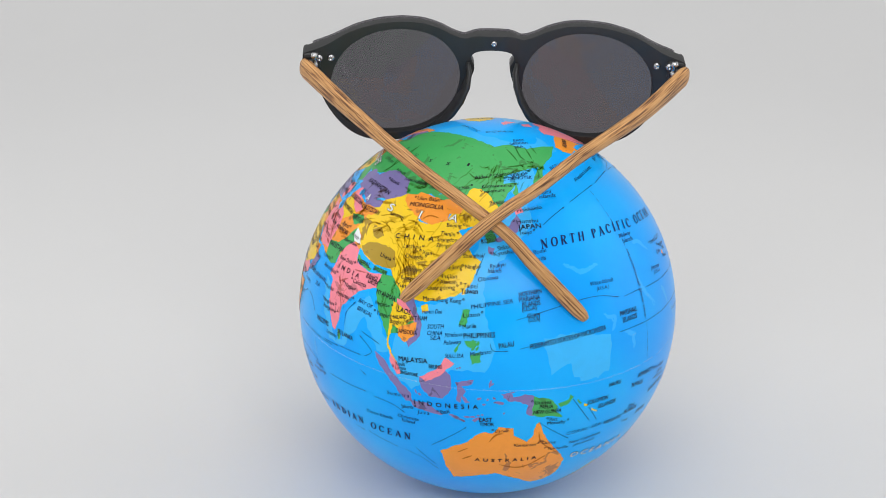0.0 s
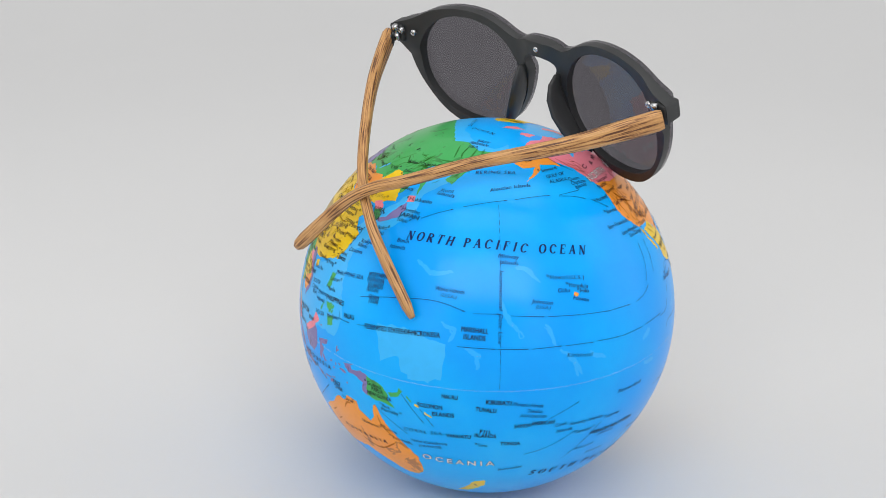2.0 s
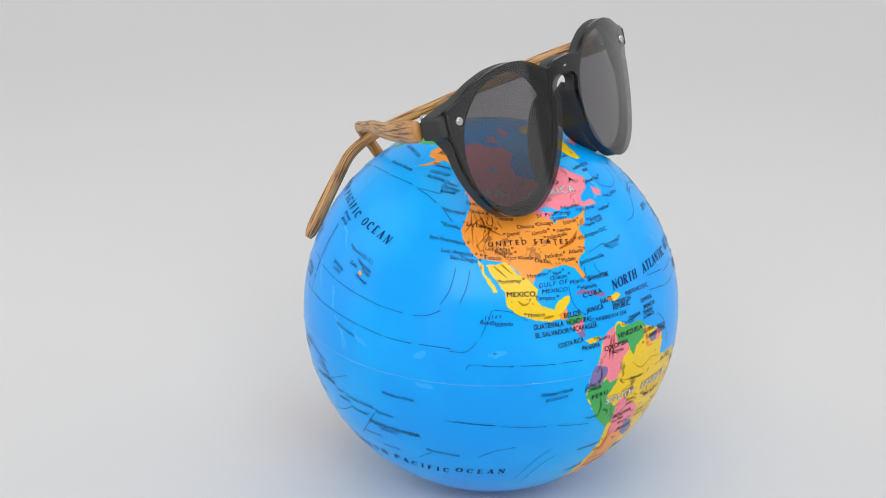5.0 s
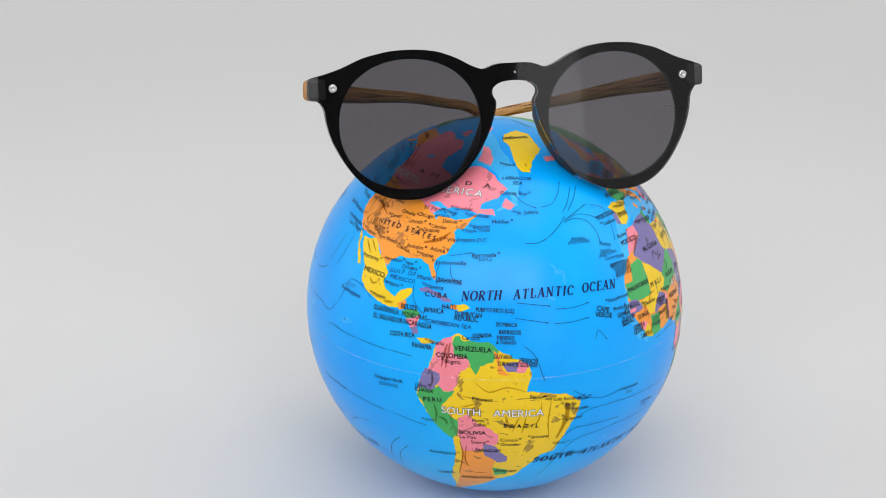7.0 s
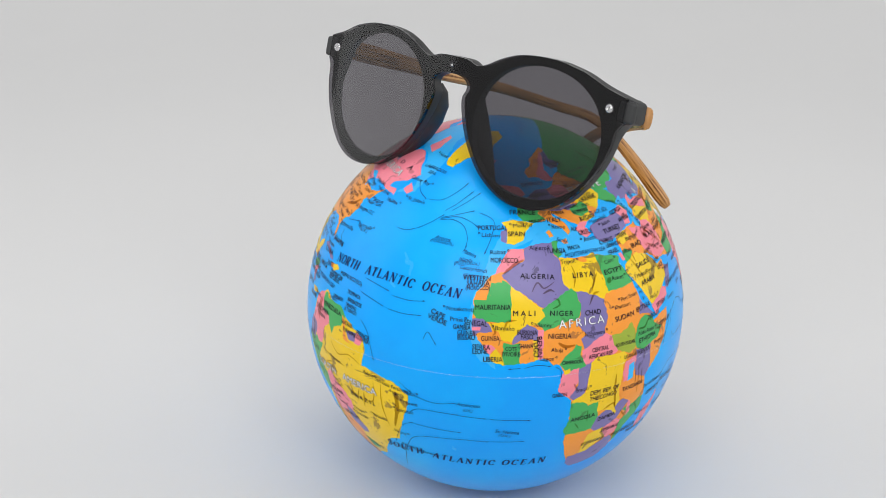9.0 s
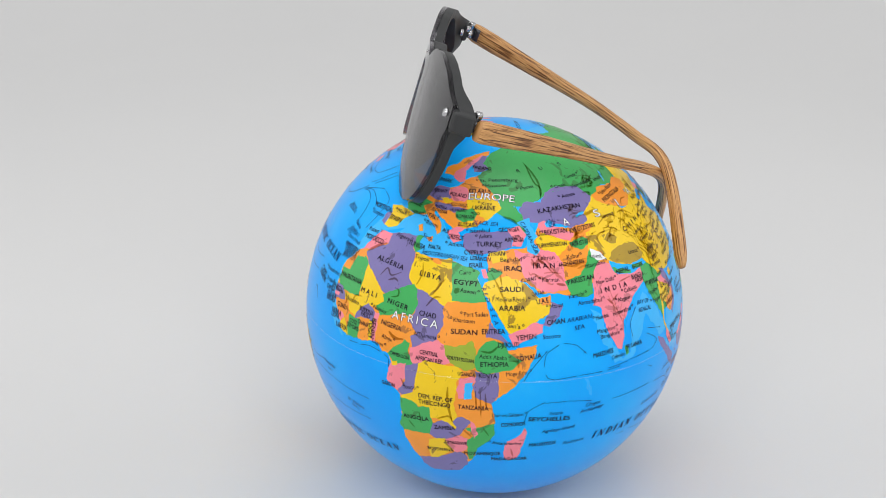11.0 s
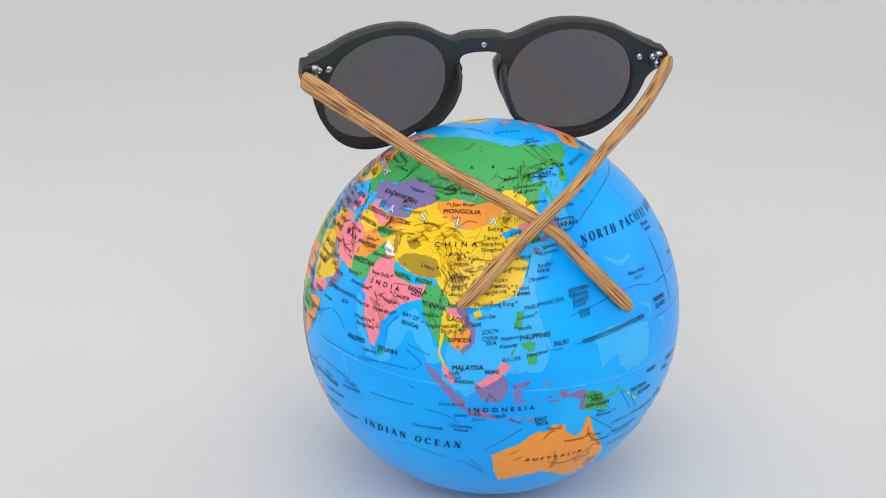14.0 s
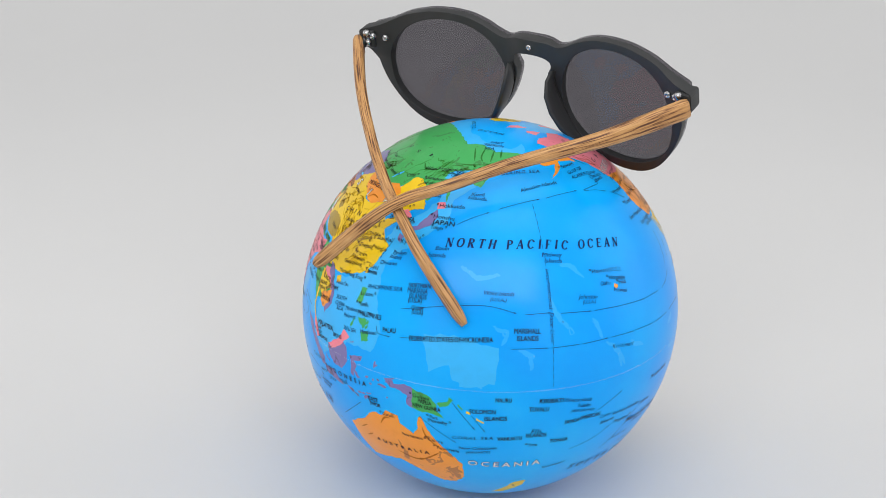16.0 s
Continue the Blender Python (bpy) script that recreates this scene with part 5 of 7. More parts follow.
current(0.13, [(72.6, 1.7), (76.8, 2)])
current(0.13, [(48.7, -12), (49.6, -8.4), (53.6, -5.8)])
current(0.13, [(54.2, -5.9), (59.8, -5.9)])
current(0.13, [(60.7, -5.8), (68.1, -6.8)])
current(0.13, [(47.5, 0.9), (49.3, 4.2), (53.6, 9.5)])
current(0.13, [(-37.1, -4.3), (-32.1, -7.6), (-26.2, -8.8), (-20.7, -7.9)])
current(0.13, [(-34.6, -13.7), (-30.9, -11.7), (-19.7, -11.8)])
current(0.13, [(-19.1, -12), (-12, -12.4)])
current(0.13, [(-10.7, -12.5), (0.6, -12.9)])
current(0.13, [(-42.5, -27.6), (-38.2, -19.8), (-34.2, -17.3)])
current(0.13, [(-33.6, -17.5), (-27.4, -17.9), (-19.5, -18.1)])
current(0.13, [(-43.4, -39.8), (-37.8, -27.5), (-32.6, -22.3), (-19.3, -20.8)])
current(0.13, [(-18.7, -20.8), (-11.1, -21)])
current(0.13, [(-10.2, -20.9), (-0.6, -20.8)])
current(0.13, [(-2.8, 3.6), (-5.8, 3.4)])
current(0.13, [(-1.7, 3.6), (1.8, 4.3), (5.4, 3.8)])
current(0.13, [(7.2, 3.4), (8.6, 2.3), (8.8, 0.3)])
current(0.13, [(-30.3, 9.8), (-29.1, 12), (-26.6, 9)])
current(0.13, [(-77.9, 32.2), (-78.4, 29.6), (-77.9, 26.9)])
current(0.13, [(-74.1, 31.4), (-73.4, 29), (-70.6, 27.5)])
current(0.13, [(-75.3, 34.5), (-67.8, 35.9)])
current(0.13, [(-85.2, 26.8), (-84.5, 21.6), (-81.3, 18.2)])
current(0.13, [(72.8, 2.3), (79.6, 2.8)])
current(0.13, [(81.1, 3.1), (88.9, 3.5)])
current(0.13, [(90.6, 3.5), (93.1, 5.9), (88.6, 8.8)])
current(0.13, [(88.7, 10.4), (95.1, 8.8)])
current(0.13, [(89.5, -1.1), (91.2, -1.9)])
current(0.13, [(75.9, -7.9), (91, -7.4)])
current(0.13, [(94.5, -8), (100.5, -8.6), (104, -10.2)])
current(0.13, [(112.2, -20.6), (122.3, -12)])
current(0.13, [(82, 9.7), (81.5, 13.5), (84.1, 17.3)])
current(0.13, [(136.3, 12.9), (144.2, 14.4)])
current(0.13, [(147.5, 14.8), (154.8, 15.2)])
current(0.13, [(127.9, 14.1), (128.9, 12.3), (132.6, 12.3)])
current(0.13, [(152.6, -3.5), (158.9, -11.7)])
current(0.13, [(158.1, -7.2), (161.8, -12.3)])
current(0.13, [(143, -10), (153.3, -17.5)])
current(0.13, [(124.7, 38.9), (122.4, 32.6)])
current(0.13, [(-170.9, -22.5), (-163.1, -20.1), (-156, -15.7)])
current(0.13, [(-165.1, -9.4), (-156.3, -5.2)])
current(0.13, [(-157.2, -27.3), (-146.6, -15)])
current(0.13, [(-134.2, -29.4), (-129.1, -25.8)])
current(0.13, [(-119.9, -11.3), (-108.8, -12.2)])
current(0.13, [(-112, 6.5), (-103.7, 6.3)])
current(0.13, [(-101.3, 6.3), (-92, 5.9)])
current(0.13, [(-90.1, 6), (-83.7, 5.6)])
current(0.13, [(-122.3, -11.5), (-109.4, -12.3)])
current(0.13, [(-106.4, -12.7), (-94, -13.9)])
current(0.13, [(-90, -14.2), (-80.1, -16)])
current(0.13, [(-113.6, -25.6), (-108.4, -22.6), (-102.4, -21.2)])
current(0.13, [(-101.7, -39.5), (-95.6, -28.8), (-90.9, -24.1)])
current(0.13, [(-97.7, -40.6), (-93.7, -32.4), (-88.9, -27.3)])
current(0.13, [(102.6, -25.8), (108.1, -27.8), (112.6, -32)])
current(0.13, [(106.7, -23.6), (112.1, -29.5)])
current(0.13, [(89.1, -23.2), (99.5, -25.4)])
current(0.13, [(83.2, -23.5), (86.8, -23.8)])
current(0.12, [(-125.0, 22.7), (-122.4, 27.0), (-121.2, 33.1)])
current(0.12, [(-119.0, 23.5), (-117.3, 27.7), (-116.5, 32.7)])
current(0.12, [(-121.3, 10.3), (-116.6, 10.5), (-113.5, 13.4)])
current(0.12, [(-112.6, 14.7), (-111.0, 18.1), (-109.4, 21.9)])
current(0.12, [(-116.5, 5.2), (-115.5, 6.7), (-110.7, 6.9)])
current(0.12, [(-108.9, 22.1), (-103.4, 21.3), (-99.4, 18.9)])
# names: text, style, middle in degrees east and north, width in degrees, turn of the line
name("MONGOLIA", COUNTRY, 96.7, 50.1, 10.5, 8)
name("CHINA", COUNTRY, 97.7, 40.2, 11.9, 9)
name("Ulan Bator", CITY, 96.3, 52.3, 7.4, 11)
name("Beijing", CITY, 111.6, 45.9, 4.1, 6)
name("Tianjin", CITY, 110.0, 43.2, 4.2, 4)
name("Shangdong", CITY, 110.8, 41.5, 6.3, 7)
name("Zhengzhou", CITY, 110.6, 39.8, 5.6, 7)
name("Shanghai", CITY, 120.6, 37.9, 5.4, 8)
name("Ningbo", CITY, 121.0, 34.9, 4.2, 7)
name("Zhejiang", CITY, 114.2, 34.0, 5.6, 9)
name("Fujian", CITY, 113.9, 31.5, 4.2, 7)
name("Xiamen", CITY, 113.8, 29.9, 4.5, 6)
name("Guangdong", CITY, 111.7, 28.1, 7.9, 10)
name("Hong Kong", CITY, 114.9, 25.0, 6.5, 5)
name("Macau", CITY, 109.0, 24.6, 3.9, 7)
name("Taipei", CITY, 120.9, 29.6, 3.8, 1)
name("Taiwan", COUNTRY, 120.7, 28.1, 4.7, 5)
name("Lanzhou", CITY, 98.3, 37.5, 5.2, 9)
name("Xian", CITY, 104.5, 36.8, 2.8, 6)
name("Chengdu", CITY, 100.3, 34.9, 5.4, 7)
name("Chongqing", CITY, 101.4, 31.5, 5.1, 8)
name("Kunming", CITY, 100.4, 28.8, 4.1, 7)
name("Lhasa", CITY, 90.1, 32.6, 4.1, -4)
name("Omsk", CITY, 69.7, 56.8, 3.9, 7)
name("Tomsk", CITY, 79.5, 59.5, 4.6, 4)
name("Novosibirsk", CITY, 82.8, 56.3, 8.1, 6)
name("Irkutsk", CITY, 96.7, 56.2, 4.3, 1)
name("Perm", CITY, 51.4, 57.0, 3.8, 12)
name("Astana", CITY, 71.4, 53.3, 4.6, 6)
name("KAZAKHSTAN", COUNTRY, 64.5, 49.6, 13.3, 3)
name("ARAL", SEA, 59.0, 45.7, 3.0, 6)
name("SEA", SEA, 59.2, 44.5, 2.1, 8)
name("UZBEKISTAN", COUNTRY, 58.6, 42.5, 8.9, 3)
name("TURKMENISTAN", COUNTRY, 57.5, 38.8, 8.9, 2)
name("KYRGYZSTAN", COUNTRY, 71.4, 42.7, 8.7, 5)
name("TAJIKISTAN", COUNTRY, 68.3, 38.5, 6.7, 3)
name("CASPIAN SEA", SEA, 49.8, 41.1, 9.8, -69)
name("Tehran", CITY, 54.6, 35.2, 5.1, 1)
name("IRAN", COUNTRY, 53.8, 33.0, 6.1, -1)
name("AFGHANISTAN", COUNTRY, 63.3, 33.2, 7.8, 4)
name("Kabul", CITY, 64.4, 35.0, 3.7, 2)
name("Islamabad", CITY, 72.0, 32.0, 6.6, 4)
name("PAKISTAN", COUNTRY, 65.7, 28.4, 8.4, 5)
name("New Delhi", CITY, 74.4, 27.0, 6.2, 3)
name("INDIA", COUNTRY, 77.3, 24.6, 9.7, 1)
name("NEPAL", COUNTRY, 82.5, 28.5, 5.3, 2)
name("BHUTAN", COUNTRY, 89.8, 28.4, 4.8, -1)
name("BANGLA-", COUNTRY, 88.7, 25.8, 5.9, -2)
name("DESH", COUNTRY, 88.7, 24.7, 3.5, -2)
name("Karachi", CITY, 63.4, 24.3, 4.6, 4)
name("Ahmadabad", CITY, 67.7, 22.1, 7.6, 1)
name("Calcutta", CITY, 83.7, 23.0, 5.3, 2)
name("Nagpur", CITY, 80.4, 20.9, 4.8, 0)
name("Urumqi", CITY, 86.2, 44.7, 5.0, 2)
name("Kerman", CITY, 55.6, 29.1, 4.8, -2)
name("Hyderabad", CITY, 78.7, 17.7, 6.8, 3)
name("Mumbai", CITY, 71.2, 17.4, 4.2, 5)
name("Mangalore", CITY, 72.3, 13.6, 6.1, 3)
name("Bangalore", CITY, 73.6, 12.0, 6.6, 3)
name("MALDIVES", COUNTRY, 71.1, 7.1, 6.7, 4)
name("Colombo", CITY, 76.4, 5.3, 4.9, 4)
name("SRI LANKA", COUNTRY, 82.5, 7.2, 6.6, 1)
name("ARABIAN", SEA, 63.7, 17.9, 7.5, 4)
name("SEA", SEA, 63.6, 15.5, 3.1, 6)
name("BAY OF", SEA, 88.2, 18.3, 5.1, -6)
name("BENGAL", SEA, 88.6, 16.1, 5.7, -5)
name("OMAN", COUNTRY, 56.4, 17.6, 5.2, 4)
name("YEMEN", COUNTRY, 47.7, 13.7, 5.6, 5)
name("SOMALIA", COUNTRY, 48.7, 8.1, 6.9, 8)
name("MYANMAR", COUNTRY, 94.6, 22.5, 6.7, -5)
name("Socotra", SEA, 55.1, 13.7, 5.1, 2)
name("LAOS", COUNTRY, 101.8, 19.8, 4.1, -3)
name("INDIAN", OCEAN_NAME, 80.2, -20.1, 15.5, 2)
name("OCEAN", OCEAN_NAME, 98.2, -19.7, 14.4, 3)
name("SEYCHELLES", COUNTRY, 56.0, -11.3, 12.3, -3)
name("Victoria", SEA, 57.7, -9.4, 4.1, -1)
name("Chagos", SEA, 69.1, -7.9, 4.8, 4)
name("Archipelago", SEA, 69.1, -9.6, 7.5, 7)
name("MAURITIUS", COUNTRY, 55.3, -20.7, 7.8, 3)
name("Agalega Island", SEA, 59.4, -15.3, 9.6, 5)
name("Rodrigues", SEA, 65.6, -21.0, 6.4, 5)
name("Cocos Islands", SEA, 95.4, -14.0, 9.1, 4)
name("Christmas", SEA, 105.3, -11.8, 6.5, 2)
name("Island", SEA, 105.3, -13.2, 3.9, 0)
name("THAILAND", COUNTRY, 100.1, 17.7, 5.3, 12)
name("VIET-NAM", COUNTRY, 106.4, 18.7, 5.2, 10)
name("Bangkok", CITY, 100.2, 16.4, 4.6, 6)
name("CAMBODIA", COUNTRY, 103.5, 14.3, 6.5, 6)
name("MALAYSIA", COUNTRY, 106.4, 6.9, 8.6, 7)
name("BRUNEI", COUNTRY, 113.1, 6.2, 3.8, 6)
name("Kuala", CITY, 102.7, 4.9, 2.8, 13)
name("Lumpur", CITY, 103.0, 3.7, 3.5, 10)
name("SINGAPORE", COUNTRY, 105.5, 2.6, 5.4, 3)
name("SOUTH", SEA, 112.0, 17.4, 4.6, 10)
name("CHINA", SEA, 112.0, 15.6, 4.4, 8)
name("SEA", SEA, 112.4, 14.3, 3.0, 6)
name("Luzon", CITY, 122.0, 21.8, 4.5, 10)
name("Manila", CITY, 121.7, 18.7, 3.7, 11)
name("Mindoro", SEA, 117.4, 15.9, 4.7, 11)
name("Palawan", SEA, 117.3, 13.8, 4.7, 11)
name("PHILIPPINES", COUNTRY, 124.7, 16.4, 8.6, 6)
name("SULU SEA", SEA, 118.2, 10.1, 5.1, 7)
name("Mindanao", SEA, 125.4, 11.6, 5.9, 13)
name("PALAU", COUNTRY, 132.4, 14.1, 4.2, 10)
name("PHILIPPINE SEA", SEA, 127.9, 25.1, 11.6, 11)
name("NORTHERN", COUNTRY, 139.5, 28.2, 6.4, 7)
name("MARIANA", COUNTRY, 139.2, 26.7, 6.0, 6)
name("ISLANDS", COUNTRY, 139.7, 25.2, 5.1, 6)
name("(U.S.A)", COUNTRY, 139.0, 23.9, 4.1, 7)
name("GUAM", COUNTRY, 140.2, 22.0, 3.5, 3)
name("(U.S.A)", COUNTRY, 140.4, 20.9, 3.3, 5)
name("FEDERATED STATES OF MICRONESIA", COUNTRY, 151.1, 15.0, 23.5, 6)
name("NORTH", OCEAN_NAME, 154.2, 42.0, 14.6, 3)
name("PACIFIC", OCEAN_NAME, 179.0, 41.8, 18.4, -5)
name("OCEAN", OCEAN_NAME, -156.3, 39.1, 14.8, -11)
name("INDONESIA", COUNTRY, 116.4, -5.2, 18.2, 4)
name("Sumatra", SEA, 102.4, -4.7, 7.0, 7)
name("Java", SEA, 110.1, -8.8, 3.5, 5)
name("Jakarta", CITY, 105.1, -8.0, 3.7, 8)
name("Bali", CITY, 116.3, -7.3, 2.6, 16)
name("EAST", COUNTRY, 127.8, -8.7, 3.6, 3)
name("TIMOR", COUNTRY, 128.2, -10.3, 4.0, 3)
name("Guinea", CITY, 143.6, -3.2, 5.0, -2)
name("PAPUA", COUNTRY, 144.7, -4.7, 4.0, -3)
name("NEW GUINEA", COUNTRY, 145.2, -6.4, 8.2, -1)
name("Port", CITY, 147.3, -9.3, 2.3, -3)
name("Moresby", CITY, 148.4, -10.6, 5.6, -1)
name("SOLOMON", COUNTRY, 161.1, -5.6, 7.2, 1)
name("ISLANDS", COUNTRY, 164.9, -7.8, 6.3, 2)
name("CORAL SEA", SEA, 158.5, -15.3, 11.5, 4)
name("VANUATU", COUNTRY, 169.2, -15.1, 7.0, 2)
name("AUSTRALIA", COUNTRY, 135.0, -24.9, 17.6, 2)
name("Darwin", CITY, 132.7, -12.5, 3.9, 3)
name("Normanton", CITY, 140.0, -18.3, 6.2, -1)
name("Cairns", CITY, 147.3, -18.1, 4.4, -7)
name("Townsville", CITY, 150.9, -21.1, 6.6, -5)
name("JAPAN", COUNTRY, 141.7, 46.8, 6.6, 3)
name("Tokyo", CITY, 139.7, 45.1, 3.7, 3)
name("Honshu", CITY, 141.2, 48.5, 6.1, 2)
name("Hokkaido", CITY, 143.1, 52.3, 7.3, 6)
name("Shikoku", CITY, 131.8, 40.9, 4.5, 14)
name("Kyushu", CITY, 131.1, 39.3, 5.5, 10)
name("Ryukyu", SEA, 129.2, 35.7, 4.2, 11)
name("Islands", SEA, 128.3, 34.2, 3.7, 5)
name("Kuril", SEA, 153.9, 57.2, 3.5, 2)
name("Islands", SEA, 154.2, 55.9, 5.2, -2)
name("SEA OF", SEA, 142.4, 64.2, 5.1, 7)
name("OKHOTSK", SEA, 142.4, 63.0, 7.1, 2)
name("BERING SEA", SEA, 179.9, 65.6, 11.2, -0)
name("Aleutian Islands", SEA, -172.5, 59.9, 11.8, 6)
name("Wake Islands", SEA, 164.7, 28.5, 8.4, -2)
name("(U.S.A.)", SEA, 164.6, 26.8, 4.4, -3)
name("Midway", SEA, -176.5, 38.5, 5.7, -6)
name("Islands", SEA, -176.4, 36.8, 5.1, -7)
name("Hawaii(U.S.)", CITY, -157.3, 31.3, 10.2, -9)
name("Oahu", SEA, -159.3, 27.9, 3.5, -7)
name("Honolulu", CITY, -154.0, 28.5, 5.9, -13)
name("Hilo", CITY, -152.3, 26.8, 2.8, -12)
name("Hawaii", SEA, -153.9, 24.8, 4.9, -17)
name("Johnston", SEA, -166.7, 25.5, 6.0, -10)
name("(U.S.A.)", SEA, -166.6, 24.0, 4.2, -8)
name("International Date Line", SEA, -179.4, 24.5, 19.9, -91)
name("Kiritimati", SEA, -156.2, 9.4, 7.9, -9)
name("MARSHALL", COUNTRY, 173.1, 18.2, 7.3, -3)
name("ISLANDS", COUNTRY, 173.1, 16.2, 6.0, -2)
name("NAURU", COUNTRY, 166.8, -1.7, 4.5, -1)
name("KIRIBATI", COUNTRY, -179.6, -2.7, 7.0, -4)
name("TUVALU", COUNTRY, 176.9, -5.1, 5.8, -5)
name("Phoenix Islands", SEA, -171.2, -3.8, 8.6, -9)
name("Tokelau", SEA, -169.3, -6.0, 4.4, -8)
name("(NEW ZEALAND)", SEA, -169.5, -7.7, 7.7, -8)
name("SAMOA", COUNTRY, -172.5, -10.8, 4.7, 1)
name("AMERICAN", COUNTRY, -166.6, -10.4, 6.8, -2)
name("FIJI", COUNTRY, 176.8, -12.8, 2.7, -6)
name("ISLANDS", COUNTRY, 177.0, -14.3, 6.0, -2)
name("TONGA", COUNTRY, -175.6, -17.4, 5.7, -2)
name("Suva", CITY, 176.4, -18.0, 2.5, 0)
name("New Caledonia", SEA, 160.1, -19.3, 10.7, 5)
name("(FRANCE)", SEA, 160.2, -21.1, 6.8, 7)
name("OCEANIA", CONTINENT, 169.9, -26.7, 23.0, 0)
name("Cook", SEA, -160.8, -11.9, 3.6, 5)
name("Islands", SEA, -159.3, -14.3, 4.9, 1)
name("Society Islands", SEA, -152.3, -12.5, 11.2, -1)
name("Tuamotu", SEA, -142.7, -13.6, 6.1, -0)
name("Papeete", CITY, -152.7, -16.2, 5.6, 1)
name("FRENCH POLYNESIA", COUNTRY, -140.4, -18.8, 17.2, -1)
name("(FRANCE)", SEA, -142.7, -20.3, 5.9, 0)
name("Austral", SEA, -150.1, -23.9, 6.3, 3)
name("Islands", SEA, -144.1, -27.8, 5.8, 2)
name("Marquesas Islands", SEA, -136.8, -5.9, 10.2, -1)
name("Pitcairn Island", SEA, -124.9, -24.9, 9.5, -6)
name("SOUTH", OCEAN_NAME, -158.1, -33.6, 15.5, -1)
name("PACIFIC", OCEAN_NAME, -135.1, -34.4, 18.8, -3)
name("OCEAN", OCEAN_NAME, -113.2, -33.4, 15.1, 1)
name("Kermadec", SEA, -174.4, -29.2, 6.9, 12)
name("Portland", CITY, -124.9, 49.6, 5.4, -4)
name("Eureka", CITY, -124.8, 45.2, 4.9, -7)
name("San Francisco", CITY, -125.7, 41.0, 10.6, -5)
name("Los Angeles", CITY, -121.3, 37.7, 9.1, -5)
name("San Diego", CITY, -118.9, 36.0, 7.6, -5)
name("Las Vegas", CITY, -107.3, 39.0, 6.6, -4)
name("Phoenix", CITY, -105.2, 37.8, 4.9, -5)
name("Tucson", CITY, -109.1, 36.5, 4.8, -5)
name("Fort Worth", CITY, -99.9, 36.2, 6.7, -3)
name("Dallas", CITY, -92.2, 34.8, 4.4, -12)
name("Seattle", CITY, -117.1, 52.6, 4.9, -6)
name("Spokane", CITY, -114.8, 50.0, 5.4, -7)
name("Vancouver", CITY, -111.9, 53.8, 7.2, -9)
name("Salt Lake City", CITY, -113.1, 45.7, 8.9, -7)
name("UNITED STATES", COUNTRY, -95.8, 40.5, 22.6, -3)
name("MEXICO", COUNTRY, -100.5, 26.2, 7.9, -2)
name("Monterrey", CITY, -103.9, 29.9, 6.4, 1)
name("Mexico", CITY, -96.4, 20.3, 4.7, 0)
name("Tampico", CITY, -93.2, 24.6, 5.8, -5)
name("GULF OF", SEA, -90.0, 28.2, 8.4, 1)
name("MEXICO", SEA, -89.8, 26.3, 7.4, -2)
name("BELIZE", COUNTRY, -85.4, 19.1, 5.1, 1)
name("GUATEMALA", COUNTRY, -93.0, 17.0, 8.7, 1)
name("HONDURAS", COUNTRY, -83.5, 17.0, 7.7, -1)
name("EL SALVADOR", COUNTRY, -92.0, 14.8, 9.8, 2)
name("NICARAGUA", COUNTRY, -82.2, 14.9, 8.5, -2)
name("COSTA RICA", COUNTRY, -86.7, 11.3, 7.8, 5)
name("PANAMA", COUNTRY, -80.4, 9.0, 5.8, -0)
name("Panama", CITY, -76.1, 10.6, 4.6, -1)
name("CUBA", COUNTRY, -77.5, 23.6, 6.5, 1)
name("Havana", CITY, -78.3, 25.7, 5.2, -1)
name("BAHAMAS", COUNTRY, -73.8, 27.7, 6.9, -2)
name("Miami", CITY, -82.1, 27.8, 4.2, 1)
name("HAITI", COUNTRY, -73.3, 20.7, 3.8, 1)
name("JAMAICA", COUNTRY, -77.7, 19.3, 5.9, -0)
name("DOMINICAN", COUNTRY, -67.4, 19.1, 7.3, -2)
name("REPUBLIC", COUNTRY, -67.9, 17.9, 6.5, -2)
name("CARIBBEAN SEA", SEA, -72.9, 16.0, 12.7, -3)
name("PUERTO RICO (U.S.)", COUNTRY, -59.7, 20.4, 10.4, -2)
name("NORTH", OCEAN_NAME, -63.7, 24.3, 11.5, 3)
name("ATLANTIC", OCEAN_NAME, -44.8, 24.7, 18.0, -1)
name("OCEAN", OCEAN_NAME, -26.4, 24.0, 11.8, -5)
name("GRENADA", COUNTRY, -63.3, 13.5, 5.3, 3)
name("DOMINICA", COUNTRY, -56.4, 16.5, 5.7, -3)
name("BARBADOS", COUNTRY, -55.5, 14.4, 6.0, -3)
name("TRINIDAD", COUNTRY, -56.8, 12.9, 5.0, -2)
name("& TOBAGO", COUNTRY, -56.6, 11.6, 5.4, -2)
name("Caracas", CITY, -66.4, 12.7, 4.8, 1)
name("VENEZUELA", COUNTRY, -65.8, 9.6, 10.3, -1)
name("COLOMBIA", COUNTRY, -71.6, 7.3, 8.8, 1)
name("Bogota", CITY, -71.3, 5.7, 4.5, -1)
name("GUYANA", COUNTRY, -57.4, 7.6, 5.2, -4)
name("SURINAME", COUNTRY, -56.0, 5.5, 5.8, -5)
name("FRENCH", COUNTRY, -50.4, 6.2, 5.1, -7)
name("GUIANA", COUNTRY, -50.3, 5.0, 4.9, -5)
name("ECUADOR", COUNTRY, -79.7, -4.0, 5.4, -1)
name("Quito", CITY, -80.5, -2.6, 3.4, 2)
name("PERU", COUNTRY, -77.3, -6.6, 5.4, 6)
name("Lima", CITY, -78.6, -13.7, 2.7, 8)
name("Manaus", CITY, -62.6, -5.2, 4.6, 0)
name("Belem", CITY, -48.1, -4.8, 3.5, -8)
